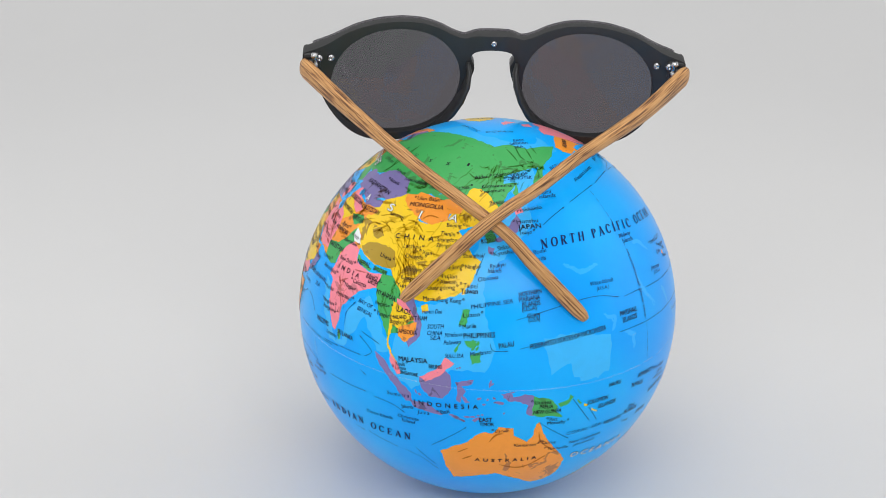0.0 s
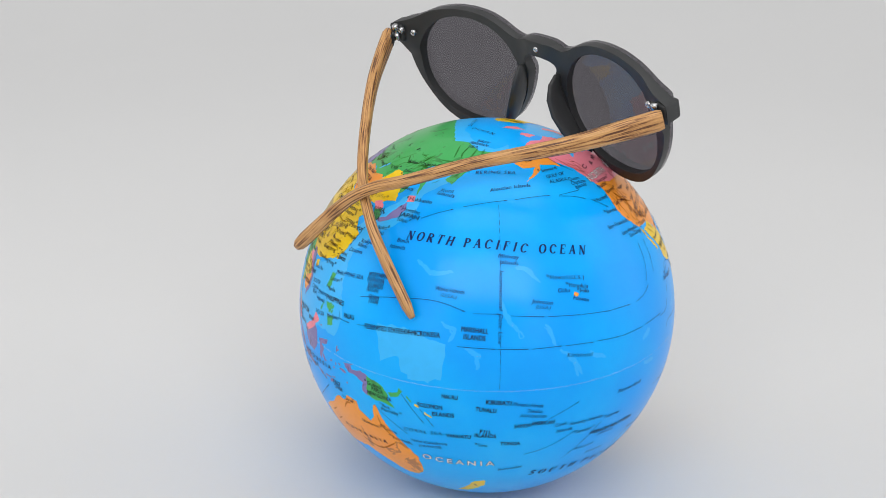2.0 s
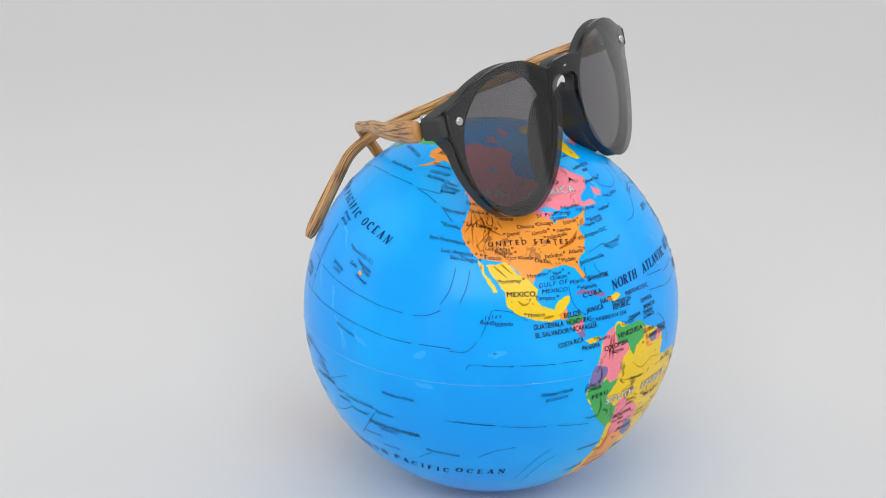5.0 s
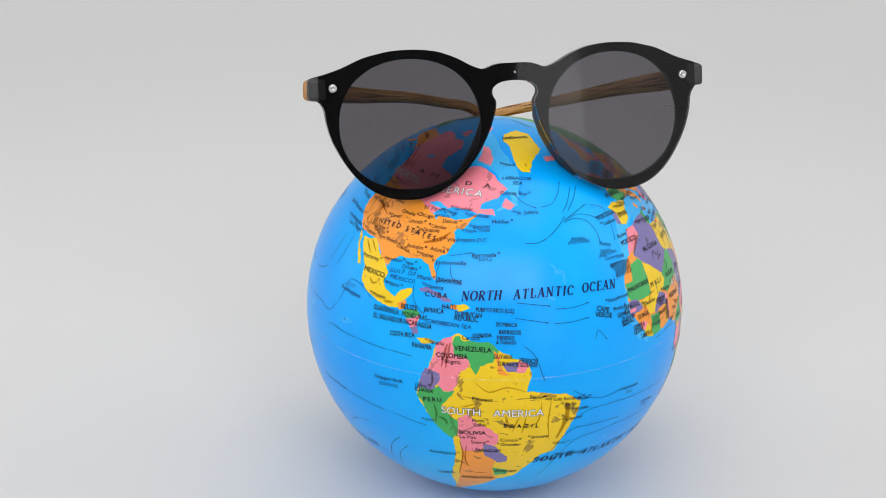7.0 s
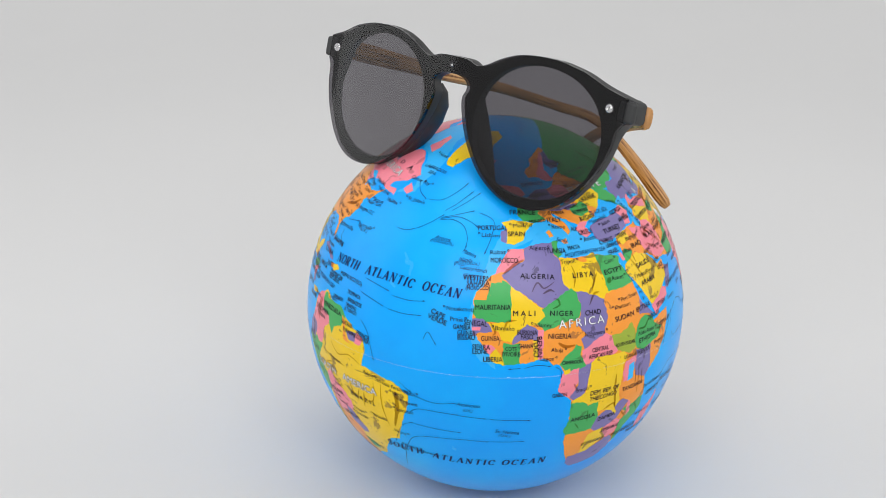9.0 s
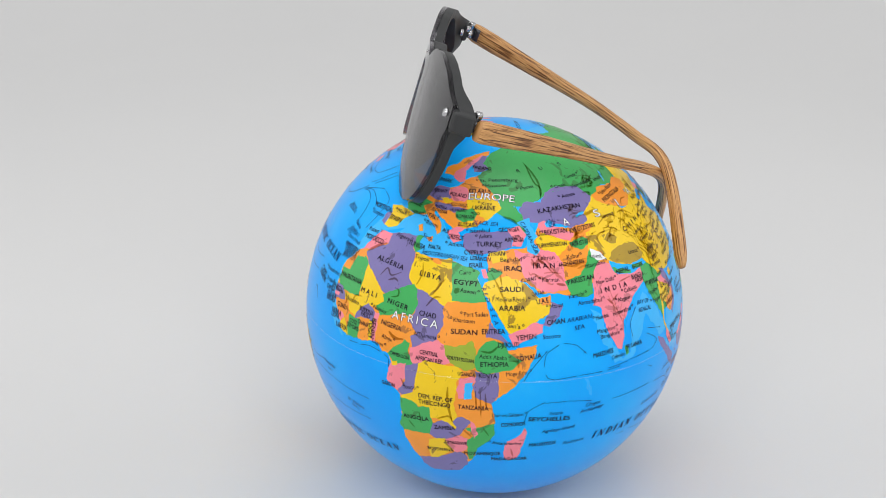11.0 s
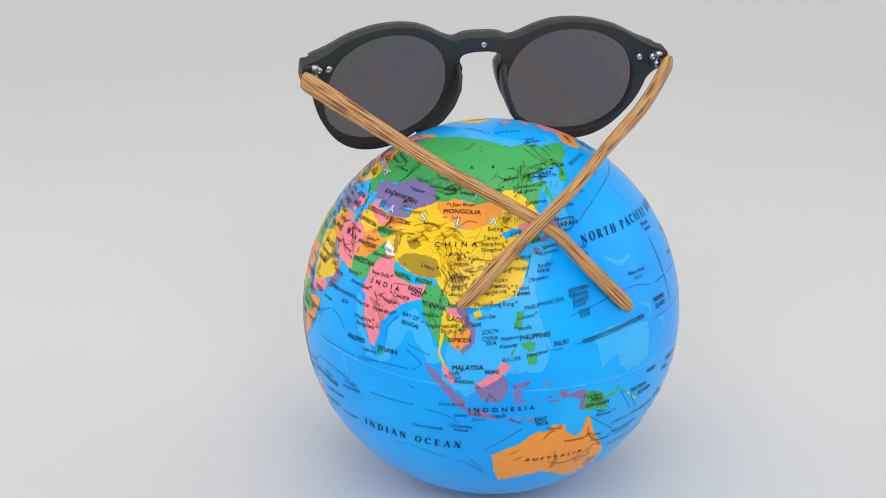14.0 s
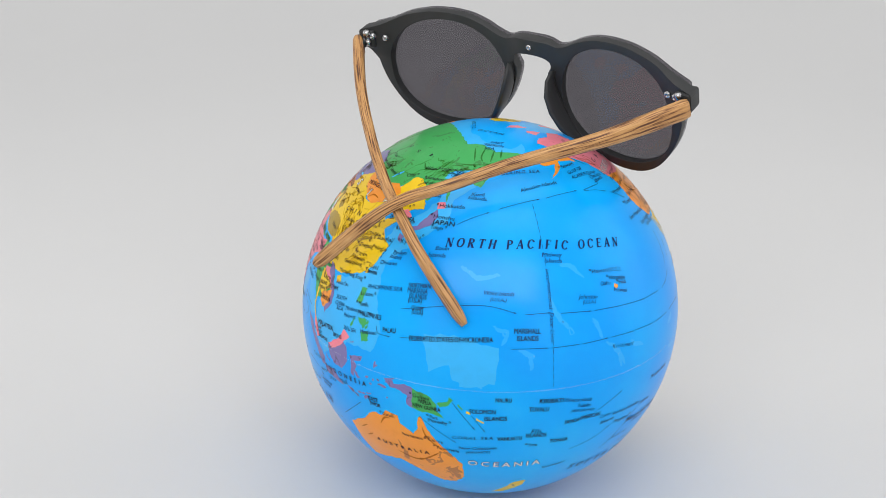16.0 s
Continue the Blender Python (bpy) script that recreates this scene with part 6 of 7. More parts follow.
name("Sao Luis", CITY, -43.1, -5.9, 5.0, -10)
name("Fortaleza", CITY, -37.3, -6.6, 5.2, -3)
name("SOUTH", CONTINENT, -68.4, -9.5, 12.5, -0)
name("AMERICA", CONTINENT, -51.7, -9.9, 16.4, -2)
name("BRAZIL", COUNTRY, -51.9, -14.4, 9.9, -3)
name("Porto", CITY, -64.2, -12.3, 3.4, 0)
name("Velho", CITY, -64.0, -13.8, 3.6, 3)
name("BOLIVIA", COUNTRY, -66.0, -16.9, 7.5, 2)
name("La Paz", CITY, -67.5, -18.7, 4.6, 2)
name("Sucre", CITY, -64.5, -20.6, 4.0, 1)
name("PARAGUAY", COUNTRY, -61.4, -24.1, 7.3, -2)
name("Campo", CITY, -55.3, -19.6, 4.9, -2)
name("Grande", CITY, -55.0, -21.5, 5.2, -2)
name("Brasilia", CITY, -46.0, -19.0, 4.9, -1)
name("Galapagos Islands", SEA, -90.9, -2.8, 9.5, 3)
name("(ECUADOR)", SEA, -91.0, -4.7, 6.4, 4)
name("CHILE", COUNTRY, -77.3, -38.1, 5.6, 21)
name("ARGENTINA", COUNTRY, -65.8, -39.7, 9.5, 4)
name("URUGUAY", COUNTRY, -55.8, -34.9, 6.6, -6)
name("Bermuda", CITY, -63.4, 35.5, 6.5, 4)
name("(U.K.)", CITY, -63.0, 34.3, 3.4, 3)
name("Jacksonville", CITY, -74.2, 32.8, 8.8, 3)
name("Washington D.C", CITY, -69.9, 39.6, 11.0, 3)
name("New York", CITY, -66.2, 42.5, 6.7, 5)
name("Boston", CITY, -65.0, 43.7, 4.6, 5)
name("Atlanta", CITY, -79.5, 36.0, 4.4, -3)
name("Mobile", CITY, -83.0, 34.1, 4.2, -1)
name("Jackson", CITY, -88.1, 35.9, 5.3, -1)
name("Houston", CITY, -94.7, 31.1, 5.7, 3)
name("New", CITY, -88.2, 31.0, 2.4, 5)
name("Orleans", CITY, -87.9, 29.8, 5.0, 2)
name("Detroit", CITY, -77.3, 44.6, 4.3, 1)
name("Chicago", CITY, -88.1, 45.4, 4.8, -1)
name("Columbus", CITY, -81.2, 42.6, 4.4, -0)
name("Indianapolis", CITY, -84.6, 41.3, 6.1, 3)
name("Lincoln", CITY, -91.2, 43.0, 4.3, 4)
name("Omaha", CITY, -96.1, 45.1, 4.8, -2)
name("St Paul", CITY, -86.3, 47.8, 5.5, -2)
name("Toronto", CITY, -81.0, 46.2, 4.5, 1)
name("Ottawa", CITY, -78.1, 47.5, 4.0, -3)
name("Montreal", CITY, -66.3, 47.0, 5.7, -1)
name("Quebec", CITY, -72.9, 48.9, 5.4, -0)
name("Halifax", CITY, -57.6, 45.3, 4.7, -1)
name("St. John's", CITY, -46.5, 47.8, 6.1, -2)
name("Goose Bay", CITY, -51.0, 54.3, 7.5, -5)
name("LABRADOR", SEA, -47.7, 59.5, 8.2, -7)
name("SEA", SEA, -47.9, 57.7, 2.8, -8)
name("NORTH", CONTINENT, -109.9, 56.0, 13.9, -8)
name("AMERICA", CONTINENT, -77.4, 54.6, 18.4, -1)
name("ALASKA", COUNTRY, -146.4, 69.8, 6.7, 4)
name("Seward", CITY, -142.4, 64.4, 5.4, -4)
name("GULF OF", SEA, -141.3, 61.8, 6.5, -4)
name("ALASKA", SEA, -142.2, 59.8, 6.4, -6)
name("Queen", SEA, -131.4, 58.7, 4.2, -12)
name("Charlotte", SEA, -130.5, 57.1, 5.9, -10)
name("Islands", SEA, -131.1, 55.8, 4.7, -5)
name("GREENLAND", COUNTRY, -32.0, 77.7, 7.7, -10)
name("Nuuk", CITY, -50.3, 65.0, 3.4, -8)
name("Azores", SEA, -29.3, 38.2, 4.6, -5)
name("(PORTUGAL)", SEA, -29.3, 37.1, 7.0, -3)
name("ARCTIC", SEA, 42.3, 82.3, 8.1, 31)
name("OCEAN", SEA, 136.7, 86.2, 8.0, 1)
name("EUROPE", CONTINENT, 34.3, 53.3, 12.7, 1)
name("UKRAINE", COUNTRY, 31.6, 49.5, 6.3, 4)
name("Kiev", CITY, 32.6, 50.9, 2.9, 4)
name("POLAND", COUNTRY, 18.9, 52.6, 4.9, -0)
name("BELARUS", COUNTRY, 28.4, 54.8, 6.2, 6)
name("Moscow", CITY, 35.7, 57.3, 5.8, 8)
name("St. Petersburg", CITY, 36.9, 59.4, 10.5, 6)
name("BLACK SEA", SEA, 33.4, 44.8, 6.9, -0)
name("BULGARIA", COUNTRY, 26.7, 43.8, 5.5, 2)
name("ROMANIA", COUNTRY, 24.8, 46.1, 5.2, 4)
name("HUNGARY", COUNTRY, 21.4, 47.8, 4.7, 7)
name("SLOVAKIA", COUNTRY, 20.9, 49.5, 4.9, 4)
name("GERMANY", COUNTRY, 8.4, 52.8, 5.8, 8)
name("FRANCE", COUNTRY, -0.3, 47.4, 7.1, -3)
name("ITALY", COUNTRY, 12.0, 44.5, 4.2, -4)
name("Rome", CITY, 12.9, 42.3, 3.9, -7)
name("SPAIN", COUNTRY, -3.3, 40.9, 4.6, -1)
name("Madrid", CITY, -0.9, 43.4, 5.2, -0)
name("PORTUGAL", COUNTRY, -12.0, 42.6, 8.0, 2)
name("Lisbon", CITY, -12.6, 40.4, 4.9, 0)
name("DENMARK", COUNTRY, 7.0, 56.7, 6.4, 3)
name("FINLAND", COUNTRY, 25.9, 63.4, 5.3, -0)
name("TURKEY", COUNTRY, 35.3, 38.8, 7.2, 4)
name("GEORGIA", COUNTRY, 42.2, 43.3, 5.7, 5)
name("ARMENIA", COUNTRY, 44.1, 40.4, 5.3, 1)
name("Istanbul", CITY, 31.4, 42.5, 5.5, 8)
name("GREECE", COUNTRY, 23.1, 39.7, 4.6, 1)
name("Athens", CITY, 24.0, 37.7, 4.4, 4)
name("MALTA", COUNTRY, 16.7, 35.9, 3.7, 2)
name("TUNISIA", COUNTRY, 10.0, 35.5, 5.6, -5)
name("MEDITERRANEAN SEA", SEA, 20.9, 34.1, 13.2, 1)
name("CYPRUS", COUNTRY, 30.4, 36.0, 5.2, 2)
name("LEBANON", COUNTRY, 32.9, 34.5, 5.5, 0)
name("ISRAEL", COUNTRY, 31.8, 32.6, 3.9, 7)
name("SYRIAN", COUNTRY, 38.0, 36.3, 4.5, 4)
name("JORDAN", COUNTRY, 37.8, 31.5, 4.1, -1)
name("IRAQ", COUNTRY, 43.7, 32.3, 4.9, 2)
name("Baghdad", CITY, 43.0, 34.8, 5.8, 3)
name("SAUDI", COUNTRY, 43.3, 26.6, 6.3, 2)
name("ARABIA", COUNTRY, 43.5, 21.5, 7.2, 2)
name("Medina/Riyadh", CITY, 43.2, 23.9, 8.4, 1)
name("Cairo", CITY, 28.6, 30.3, 3.3, 7)
name("EGYPT", COUNTRY, 29.4, 27.5, 6.7, 0)
name("Aswan", CITY, 30.2, 25.3, 4.3, -3)
name("RED", SEA, 35.7, 24.7, 4.0, -64)
name("SEA", SEA, 38.6, 19.0, 4.7, -70)
name("Port Sudan", CITY, 33.2, 19.3, 6.5, 5)
name("Khartoum", CITY, 30.0, 17.3, 5.8, 1)
name("SUDAN", COUNTRY, 30.3, 14.2, 7.3, 3)
name("ERITREA", COUNTRY, 38.5, 15.0, 6.3, 4)
name("San'a", CITY, 44.2, 16.7, 3.6, -5)
name("DJIBOUTI", COUNTRY, 42.9, 11.5, 5.7, 2)
name("LIBYA", COUNTRY, 17.8, 28.0, 6.4, -3)
name("Tripoli", CITY, 13.4, 32.2, 4.4, -3)
name("ALGERIA", COUNTRY, 2.7, 28.8, 9.6, -5)
name("MALI", COUNTRY, -1.8, 18.9, 6.1, -1)
name("NIGER", COUNTRY, 9.3, 18.3, 6.8, -6)
name("CHAD", COUNTRY, 19.2, 17.4, 5.0, -2)
name("AFRICA", CONTINENT, 16.4, 15.3, 16.0, -1)
name("NIGERIA", COUNTRY, 8.4, 12.1, 6.7, -5)
name("Abuja", CITY, 7.5, 8.3, 3.5, -7)
name("Lagos", CITY, 4.6, 6.1, 3.8, -5)
name("MAURITANIA", COUNTRY, -10.8, 20.5, 9.6, 2)
name("MOROCCO", COUNTRY, -7.7, 33.4, 7.4, 0)
name("Rabat", CITY, -9.8, 35.6, 4.2, 3)
name("WESTERN", COUNTRY, -16.1, 28.2, 7.5, 1)
name("SAHARA", COUNTRY, -15.6, 26.8, 6.3, 3)
name("(MOROCCO)", COUNTRY, -15.6, 25.5, 6.6, 3)
name("SENEGAL", COUNTRY, -15.6, 16.0, 6.4, -2)
name("GAMBIA", COUNTRY, -19.4, 14.6, 4.9, 1)
name("GUINEA-", COUNTRY, -17.8, 13.1, 5.4, 2)
name("BISSAU", COUNTRY, -18.0, 11.9, 4.8, 4)
name("GUINEA", COUNTRY, -11.3, 12.0, 5.0, 2)
name("SIERRA", COUNTRY, -13.7, 9.5, 4.9, 1)
name("LEONE", COUNTRY, -14.0, 8.2, 4.1, 3)
name("LIBERIA", COUNTRY, -10.4, 6.2, 5.3, 1)
name("COTE", COUNTRY, -5.5, 9.2, 3.1, -2)
name("D'IVOIRE", COUNTRY, -5.5, 7.7, 4.9, -1)
name("GHANA", COUNTRY, -1.5, 9.9, 4.3, -1)
name("BURKINA", COUNTRY, -1.0, 13.7, 5.5, -3)
name("FASO", COUNTRY, -1.1, 12.5, 3.4, -3)
name("Bamako", CITY, -7.3, 14.9, 5.2, -1)
name("Niamey", CITY, 3.6, 15.5, 4.8, -4)
name("Nouakchott", CITY, -20.2, 19.5, 7.7, 2)
name("Praia", CITY, -21.1, 16.6, 3.6, 2)
name("CAPE", COUNTRY, -26.6, 17.5, 4.2, -19)
name("VERDE", COUNTRY, -26.7, 15.9, 5.8, -15)
name("TOGO", COUNTRY, 1.5, 9.3, 5.2, -90)
name("BENIN", COUNTRY, 2.5, 9.5, 5.8, -89)
name("Algiers", CITY, 3.7, 36.7, 4.7, -5)
name("CAMEROON", COUNTRY, 12.0, 4.3, 6.1, -3)
name("CENTRAL", COUNTRY, 20.9, 6.8, 5.4, -0)
name("AFRICAN REP.", COUNTRY, 21.1, 5.0, 8.1, -0)
name("DEM. REP. OF", COUNTRY, 23.3, -6.2, 9.9, 1)
name("THE CONGO", COUNTRY, 23.0, -8.1, 9.3, 2)
name("SOUTH SUDAN", COUNTRY, 29.9, 6.5, 7.4, -2)
name("UGANDA", COUNTRY, 31.8, 2.4, 4.8, 0)
name("KENYA", COUNTRY, 37.7, 2.5, 5.0, 3)
name("ETHIOPIA", COUNTRY, 39.3, 5.9, 7.7, 3)
name("Addis Ababa", CITY, 38.8, 7.9, 7.5, -1)
name("TANZANIA", COUNTRY, 34.1, -7.7, 8.5, 2)
name("Mogadishu", CITY, 45.6, 3.5, 6.1, 6)
name("Dar es Salaam", CITY, 43.8, -9.5, 8.6, 4)
name("COMOROS", COUNTRY, 45.6, -12.7, 6.8, 6)
name("MADAGASCAR", COUNTRY, 45.8, -26.8, 10.2, 2)
name("MOZAMBIQUE", COUNTRY, 37.2, -24.8, 10.1, 5)
name("BOTSWANA", COUNTRY, 24.0, -25.1, 7.7, 7)
name("ZIMBABWE", COUNTRY, 29.0, -21.2, 6.7, 3)
name("ZAMBIA", COUNTRY, 25.9, -15.9, 6.2, 6)
name("ANGOLA", COUNTRY, 17.2, -14.2, 7.9, 4)
name("GABON", COUNTRY, 8.7, -5.2, 4.3, 1)
name("CONGO", CITY, 15.5, -4.6, 3.9, 6)
name("Antananarivo", CITY, 44.3, -19.9, 8.2, -1)
name("SOUTH", OCEAN_NAME, -39.8, -29.5, 12.7, 1)
name("ATLANTIC", OCEAN_NAME, -19.0, -30.6, 18.9, -2)
name("OCEAN", OCEAN_NAME, 1.0, -30.4, 13.1, 2)
name("Ascencion", SEA, -16.8, -8.1, 6.4, -2)
name("(U.K.)", SEA, -16.9, -9.9, 2.5, -5)
name("St. Helena", SEA, -5.5, -17.0, 6.8, -7)
name("(U.K.)", SEA, -6.2, -18.4, 3.2, -9)
name("Natal", CITY, -34.0, -7.2, 3.0, -2)
name("Recife", CITY, -37.8, -8.5, 3.6, -3)
name("Maceio", CITY, -34.0, -10.5, 4.3, 1)
name("Salvador", CITY, -36.1, -13.7, 5.5, -0)
name("Vitoria", CITY, -39.4, -22.6, 4.0, -7)
name("Madeira", SEA, -19.1, 34.8, 4.0, -19)
name("Canary Islands", SEA, -17.3, 30.6, 7.5, -5)
name("A", CONTINENT, 65.2, 45.1, 1.9, 9)
name("S", CONTINENT, 81.1, 46.1, 2.0, 3)
name("I", CONTINENT, 96.1, 47.0, 0.42, -0)
name("A", CONTINENT, 110.7, 48.1, 2.4, -10)
name("R", CITY, 48.4, 63.1, 1.0, 11)
name("U", CITY, 63.5, 63.8, 1.1, 11)
name("S", CITY, 78.6, 64.5, 1.0, 6)
name("S", CITY, 92.6, 65.6, 1.1, 11)
name("I", CITY, 107.1, 67.0, 0.6, -10)
name("D", COUNTRY, -73.5, 57.4, 1.9, -3)
name("A", COUNTRY, -63.7, 57.0, 1.9, -6)
name("C", COUNTRY, -114.3, 59.9, 2.2, 8)
name("A", COUNTRY, -104.2, 59.0, 2.5, 2)
name("N", COUNTRY, -94.3, 58.7, 2.6, -4)
name("Okinawa", SEA, 126.3, 32.0, 5.6, 11)
name("Bonin", SEA, 144.2, 39.5, 3.7, 6)
name("Islands", SEA, 143.0, 37.4, 4.9, 6)
name("Seoul", CITY, 126.0, 44.2, 3.4, 9)
name("KOREA", COUNTRY, 125.9, 42.6, 4.4, 12)
name("Hainan Dao", SEA, 110.4, 21.3, 5.6, 10)
name("Yangon", CITY, 95.1, 17.2, 4.4, 1)
name("Khabarovsk", CITY, 131.2, 54.5, 5.4, 8)
name("Komsomol'sk", CITY, 128.3, 60.1, 8.5, 6)
name("na-amure", CITY, 126.9, 58.3, 5.7, 10)
name("Aldan", CITY, 118.5, 62.9, 3.8, 15)
name("Okhotsk", CITY, 131.4, 64.4, 5.1, 14)
name("Chita", CITY, 110.7, 58.2, 3.0, 26)
name("EAST", SEA, 164.4, 79.5, 3.6, -13)
name("SIBERIAN", SEA, 159.3, 78.0, 5.7, -8)
name("SEA", SEA, 154.8, 76.2, 2.9, 0)
name("KUWAIT", COUNTRY, 48.6, 29.3, 4.2, 9)
name("QATAR", COUNTRY, 51.3, 25.5, 3.6, 8)
name("U.A.E", COUNTRY, 52.6, 23.4, 3.4, 8)
name("Masqat", CITY, 56.8, 22.0, 4.0, 7)
name("AZER.", COUNTRY, 44.9, 41.2, 2.4, 10)
name("Ankara", CITY, 33.7, 41.0, 3.5, 11)
name("Islas", SEA, -109.0, 20.4, 4.3, 9)
name("Revillagigedo", SEA, -108.0, 18.6, 8.9, -4)
name("Denver", CITY, -101.1, 43.2, 3.7, 9)
name("Helena", CITY, -103.5, 47.8, 3.9, -4)
name("Sao Paulo", CITY, -41.9, -29.6, 6.0, -6)
name("Rio De Janeiro", CITY, -33.1, -29.0, 10.5, -9)
name("Antofagasta", CITY, -76.2, -26.7, 8.2, 4)
name("Jilin", CITY, 121.5, 49.1, 3.4, 7)
name("Jiangsu", CITY, 114.5, 38.2, 5.7, 7)
name("Nanjing", CITY, 112.1, 36.1, 5.1, 9)
name("Yunnan", CITY, 100.4, 26.5, 5.9, 2)
name("Hanoi", CITY, 100.6, 23.7, 3.0, 5)
name("D.P.R. KOREA", COUNTRY, 123.2, 45.1, 8.2, 10)
name("Naypyidaw", CITY, 94.2, 19.9, 4.9, 3)
name("KASHMIR", CITY, 73.0, 34.0, 3.9, -8)
name("Islands", SEA, -20.1, 33.0, 3.6, -4)
name("(PORTUGAL)", SEA, -19.7, 32.0, 6.9, 3)
name("(SPAIN)", SEA, -18.4, 28.7, 3.6, 0)
name("Sicily", SEA, 13.1, 38.3, 3.3, -16)
name("MONACO", COUNTRY, 5.2, 44.5, 4.6, 1)
name("AUSTRIA", COUNTRY, 13.4, 47.8, 3.9, -4)
name("SLOVENIA", COUNTRY, 13.6, 46.6, 4.8, -3)
name("ALB.", COUNTRY, 19.0, 41.1, 2.2, -7)
name("MOLD.", COUNTRY, 28.6, 47.5, 2.6, 1)
name("N'Djamena", CITY, 19.3, 11.6, 6.4, -1)
# the moulding seam round the middle
bm, ring = bmesh.new(), []
for i in range(360):
    g = geo(i, 0.8)
    u = Vector((0, 0, 1))
    ring.append([bm.verts.new(on_ball((g + u * radians(w)).normalized(), PRINT_LIFT + h)) for w, h in ((-0.16, 0.00001), (0.0, 0.00012), (0.16, 0.00001))])
for i in range(360):
    a, b = ring[i], ring[(i + 1) % 360]
    for k in range(2):
        bm.faces.new([a[k], b[k], b[k + 1], a[k + 1]])
part("seam", bm, SEAM, globe, "thin glossy moulding seam")

# ---- the sunglasses ----
glasses = new("sunglasses")
tagged(glasses, "black sunglasses with wood-grain temples perched on the globe", "sunglasses")
AZ, EL, TILT = radians(4.256), radians(-0.919), 15.316
U = Vector((math.cos(AZ) * math.cos(EL), math.sin(AZ) * math.cos(EL), math.sin(EL)))
N0 = Vector((0, 0, 1)).cross(U).normalized()
V0 = U.cross(N0)
N_ = (N0 * math.cos(radians(TILT)) + V0 * math.sin(radians(TILT))).normalized()
V_ = U.cross(N_)
ORIGIN = Vector((-1.77, 19.89, 95.74)) * MM + Vector((0, 0, R))
TO_BODY = Matrix((U, N_, V_)).transposed().to_4x4()
TO_BODY.translation = ORIGIN      # from the spectacle's own axes (x across, y forward, z up) to the turning axes


SAG = 0.008


def wrap(x):
    """How far the front bends back at x metres from the middle."""
    return SAG - SAG * (x / 0.064) ** 2


def smooth_closed(pts, n):
    out, k = [], len(pts)
    for i in range(k):
        p0, p1, p2, p3 = (Vector(pts[(i + j) % k]) for j in (-1, 0, 1, 2))
        for s in range(n):
            t = s / n
            out.append(0.5 * (2 * p1 + (p2 - p0) * t + (2 * p0 - 5 * p1 + 4 * p2 - p3) * t * t + (3 * p1 - p0 - 3 * p2 + p3) * t ** 3))
    return out


HALF = [(0, 6.3), (5.7, 6.15), (8.6, 5.3), (10.8, 4.5), (13.4, 5.0), (16.8, 6.6), (20.3, 8.6), (26.2, 10.9), (30.4, 11.7), (35.4, 12.2), (42.8, 12.0), (47.3, 11.2),
        (52.5, 10.0), (56.7, 8.3), (60.5, 6.6), (63.6, 5.5), (67.8, 4.3), (71.2, 3.4), (72.2, 2.4), (72.3, -0.7), (72.2, -3.9), (69.2, -4.7), (67.5, -6.7), (66.9, -8.8), (66.4, -13),
        (65.2, -17.5), (63.5, -21.8), (61, -26.4), (58.2, -30.6), (54.8, -34.4), (51, -37.3), (47, -39.2), (42, -40.4), (36.4, -40.5), (32, -39.7), (27.6, -37.9),
        (23, -35), (19.3, -32), (15.6, -27.7), (12.7, -23.5), (9.9, -18), (8.2, -13.5), (7.1, -9.6), (7.0, -6.9), (8.0, -5.1), (8.2, -3.2), (7.2, -1.6), (5, -0.4), (2.4, 0.05), (0, 0.1)]


def outline():
    full = HALF + [(-x, y) for x, y in reversed(HALF[1:-1])]
    return [Vector((p.x, p.y)) * MM for p in smooth_closed(full, 2)]


def aperture(side, grow=0.0):
    out = []
    for i in range(72):
        a = 2 * math.pi * i / 72
        c, s = math.cos(a), math.sin(a)
        k = (abs(c) ** 2.15 + abs(s) ** 2.15) ** (-1 / 2.15)
        out.append(Vector((side * 37.1 + (24.9 + grow) * k * c, -14.0 + (23.0 + grow) * k * s)) * MM)
    return out


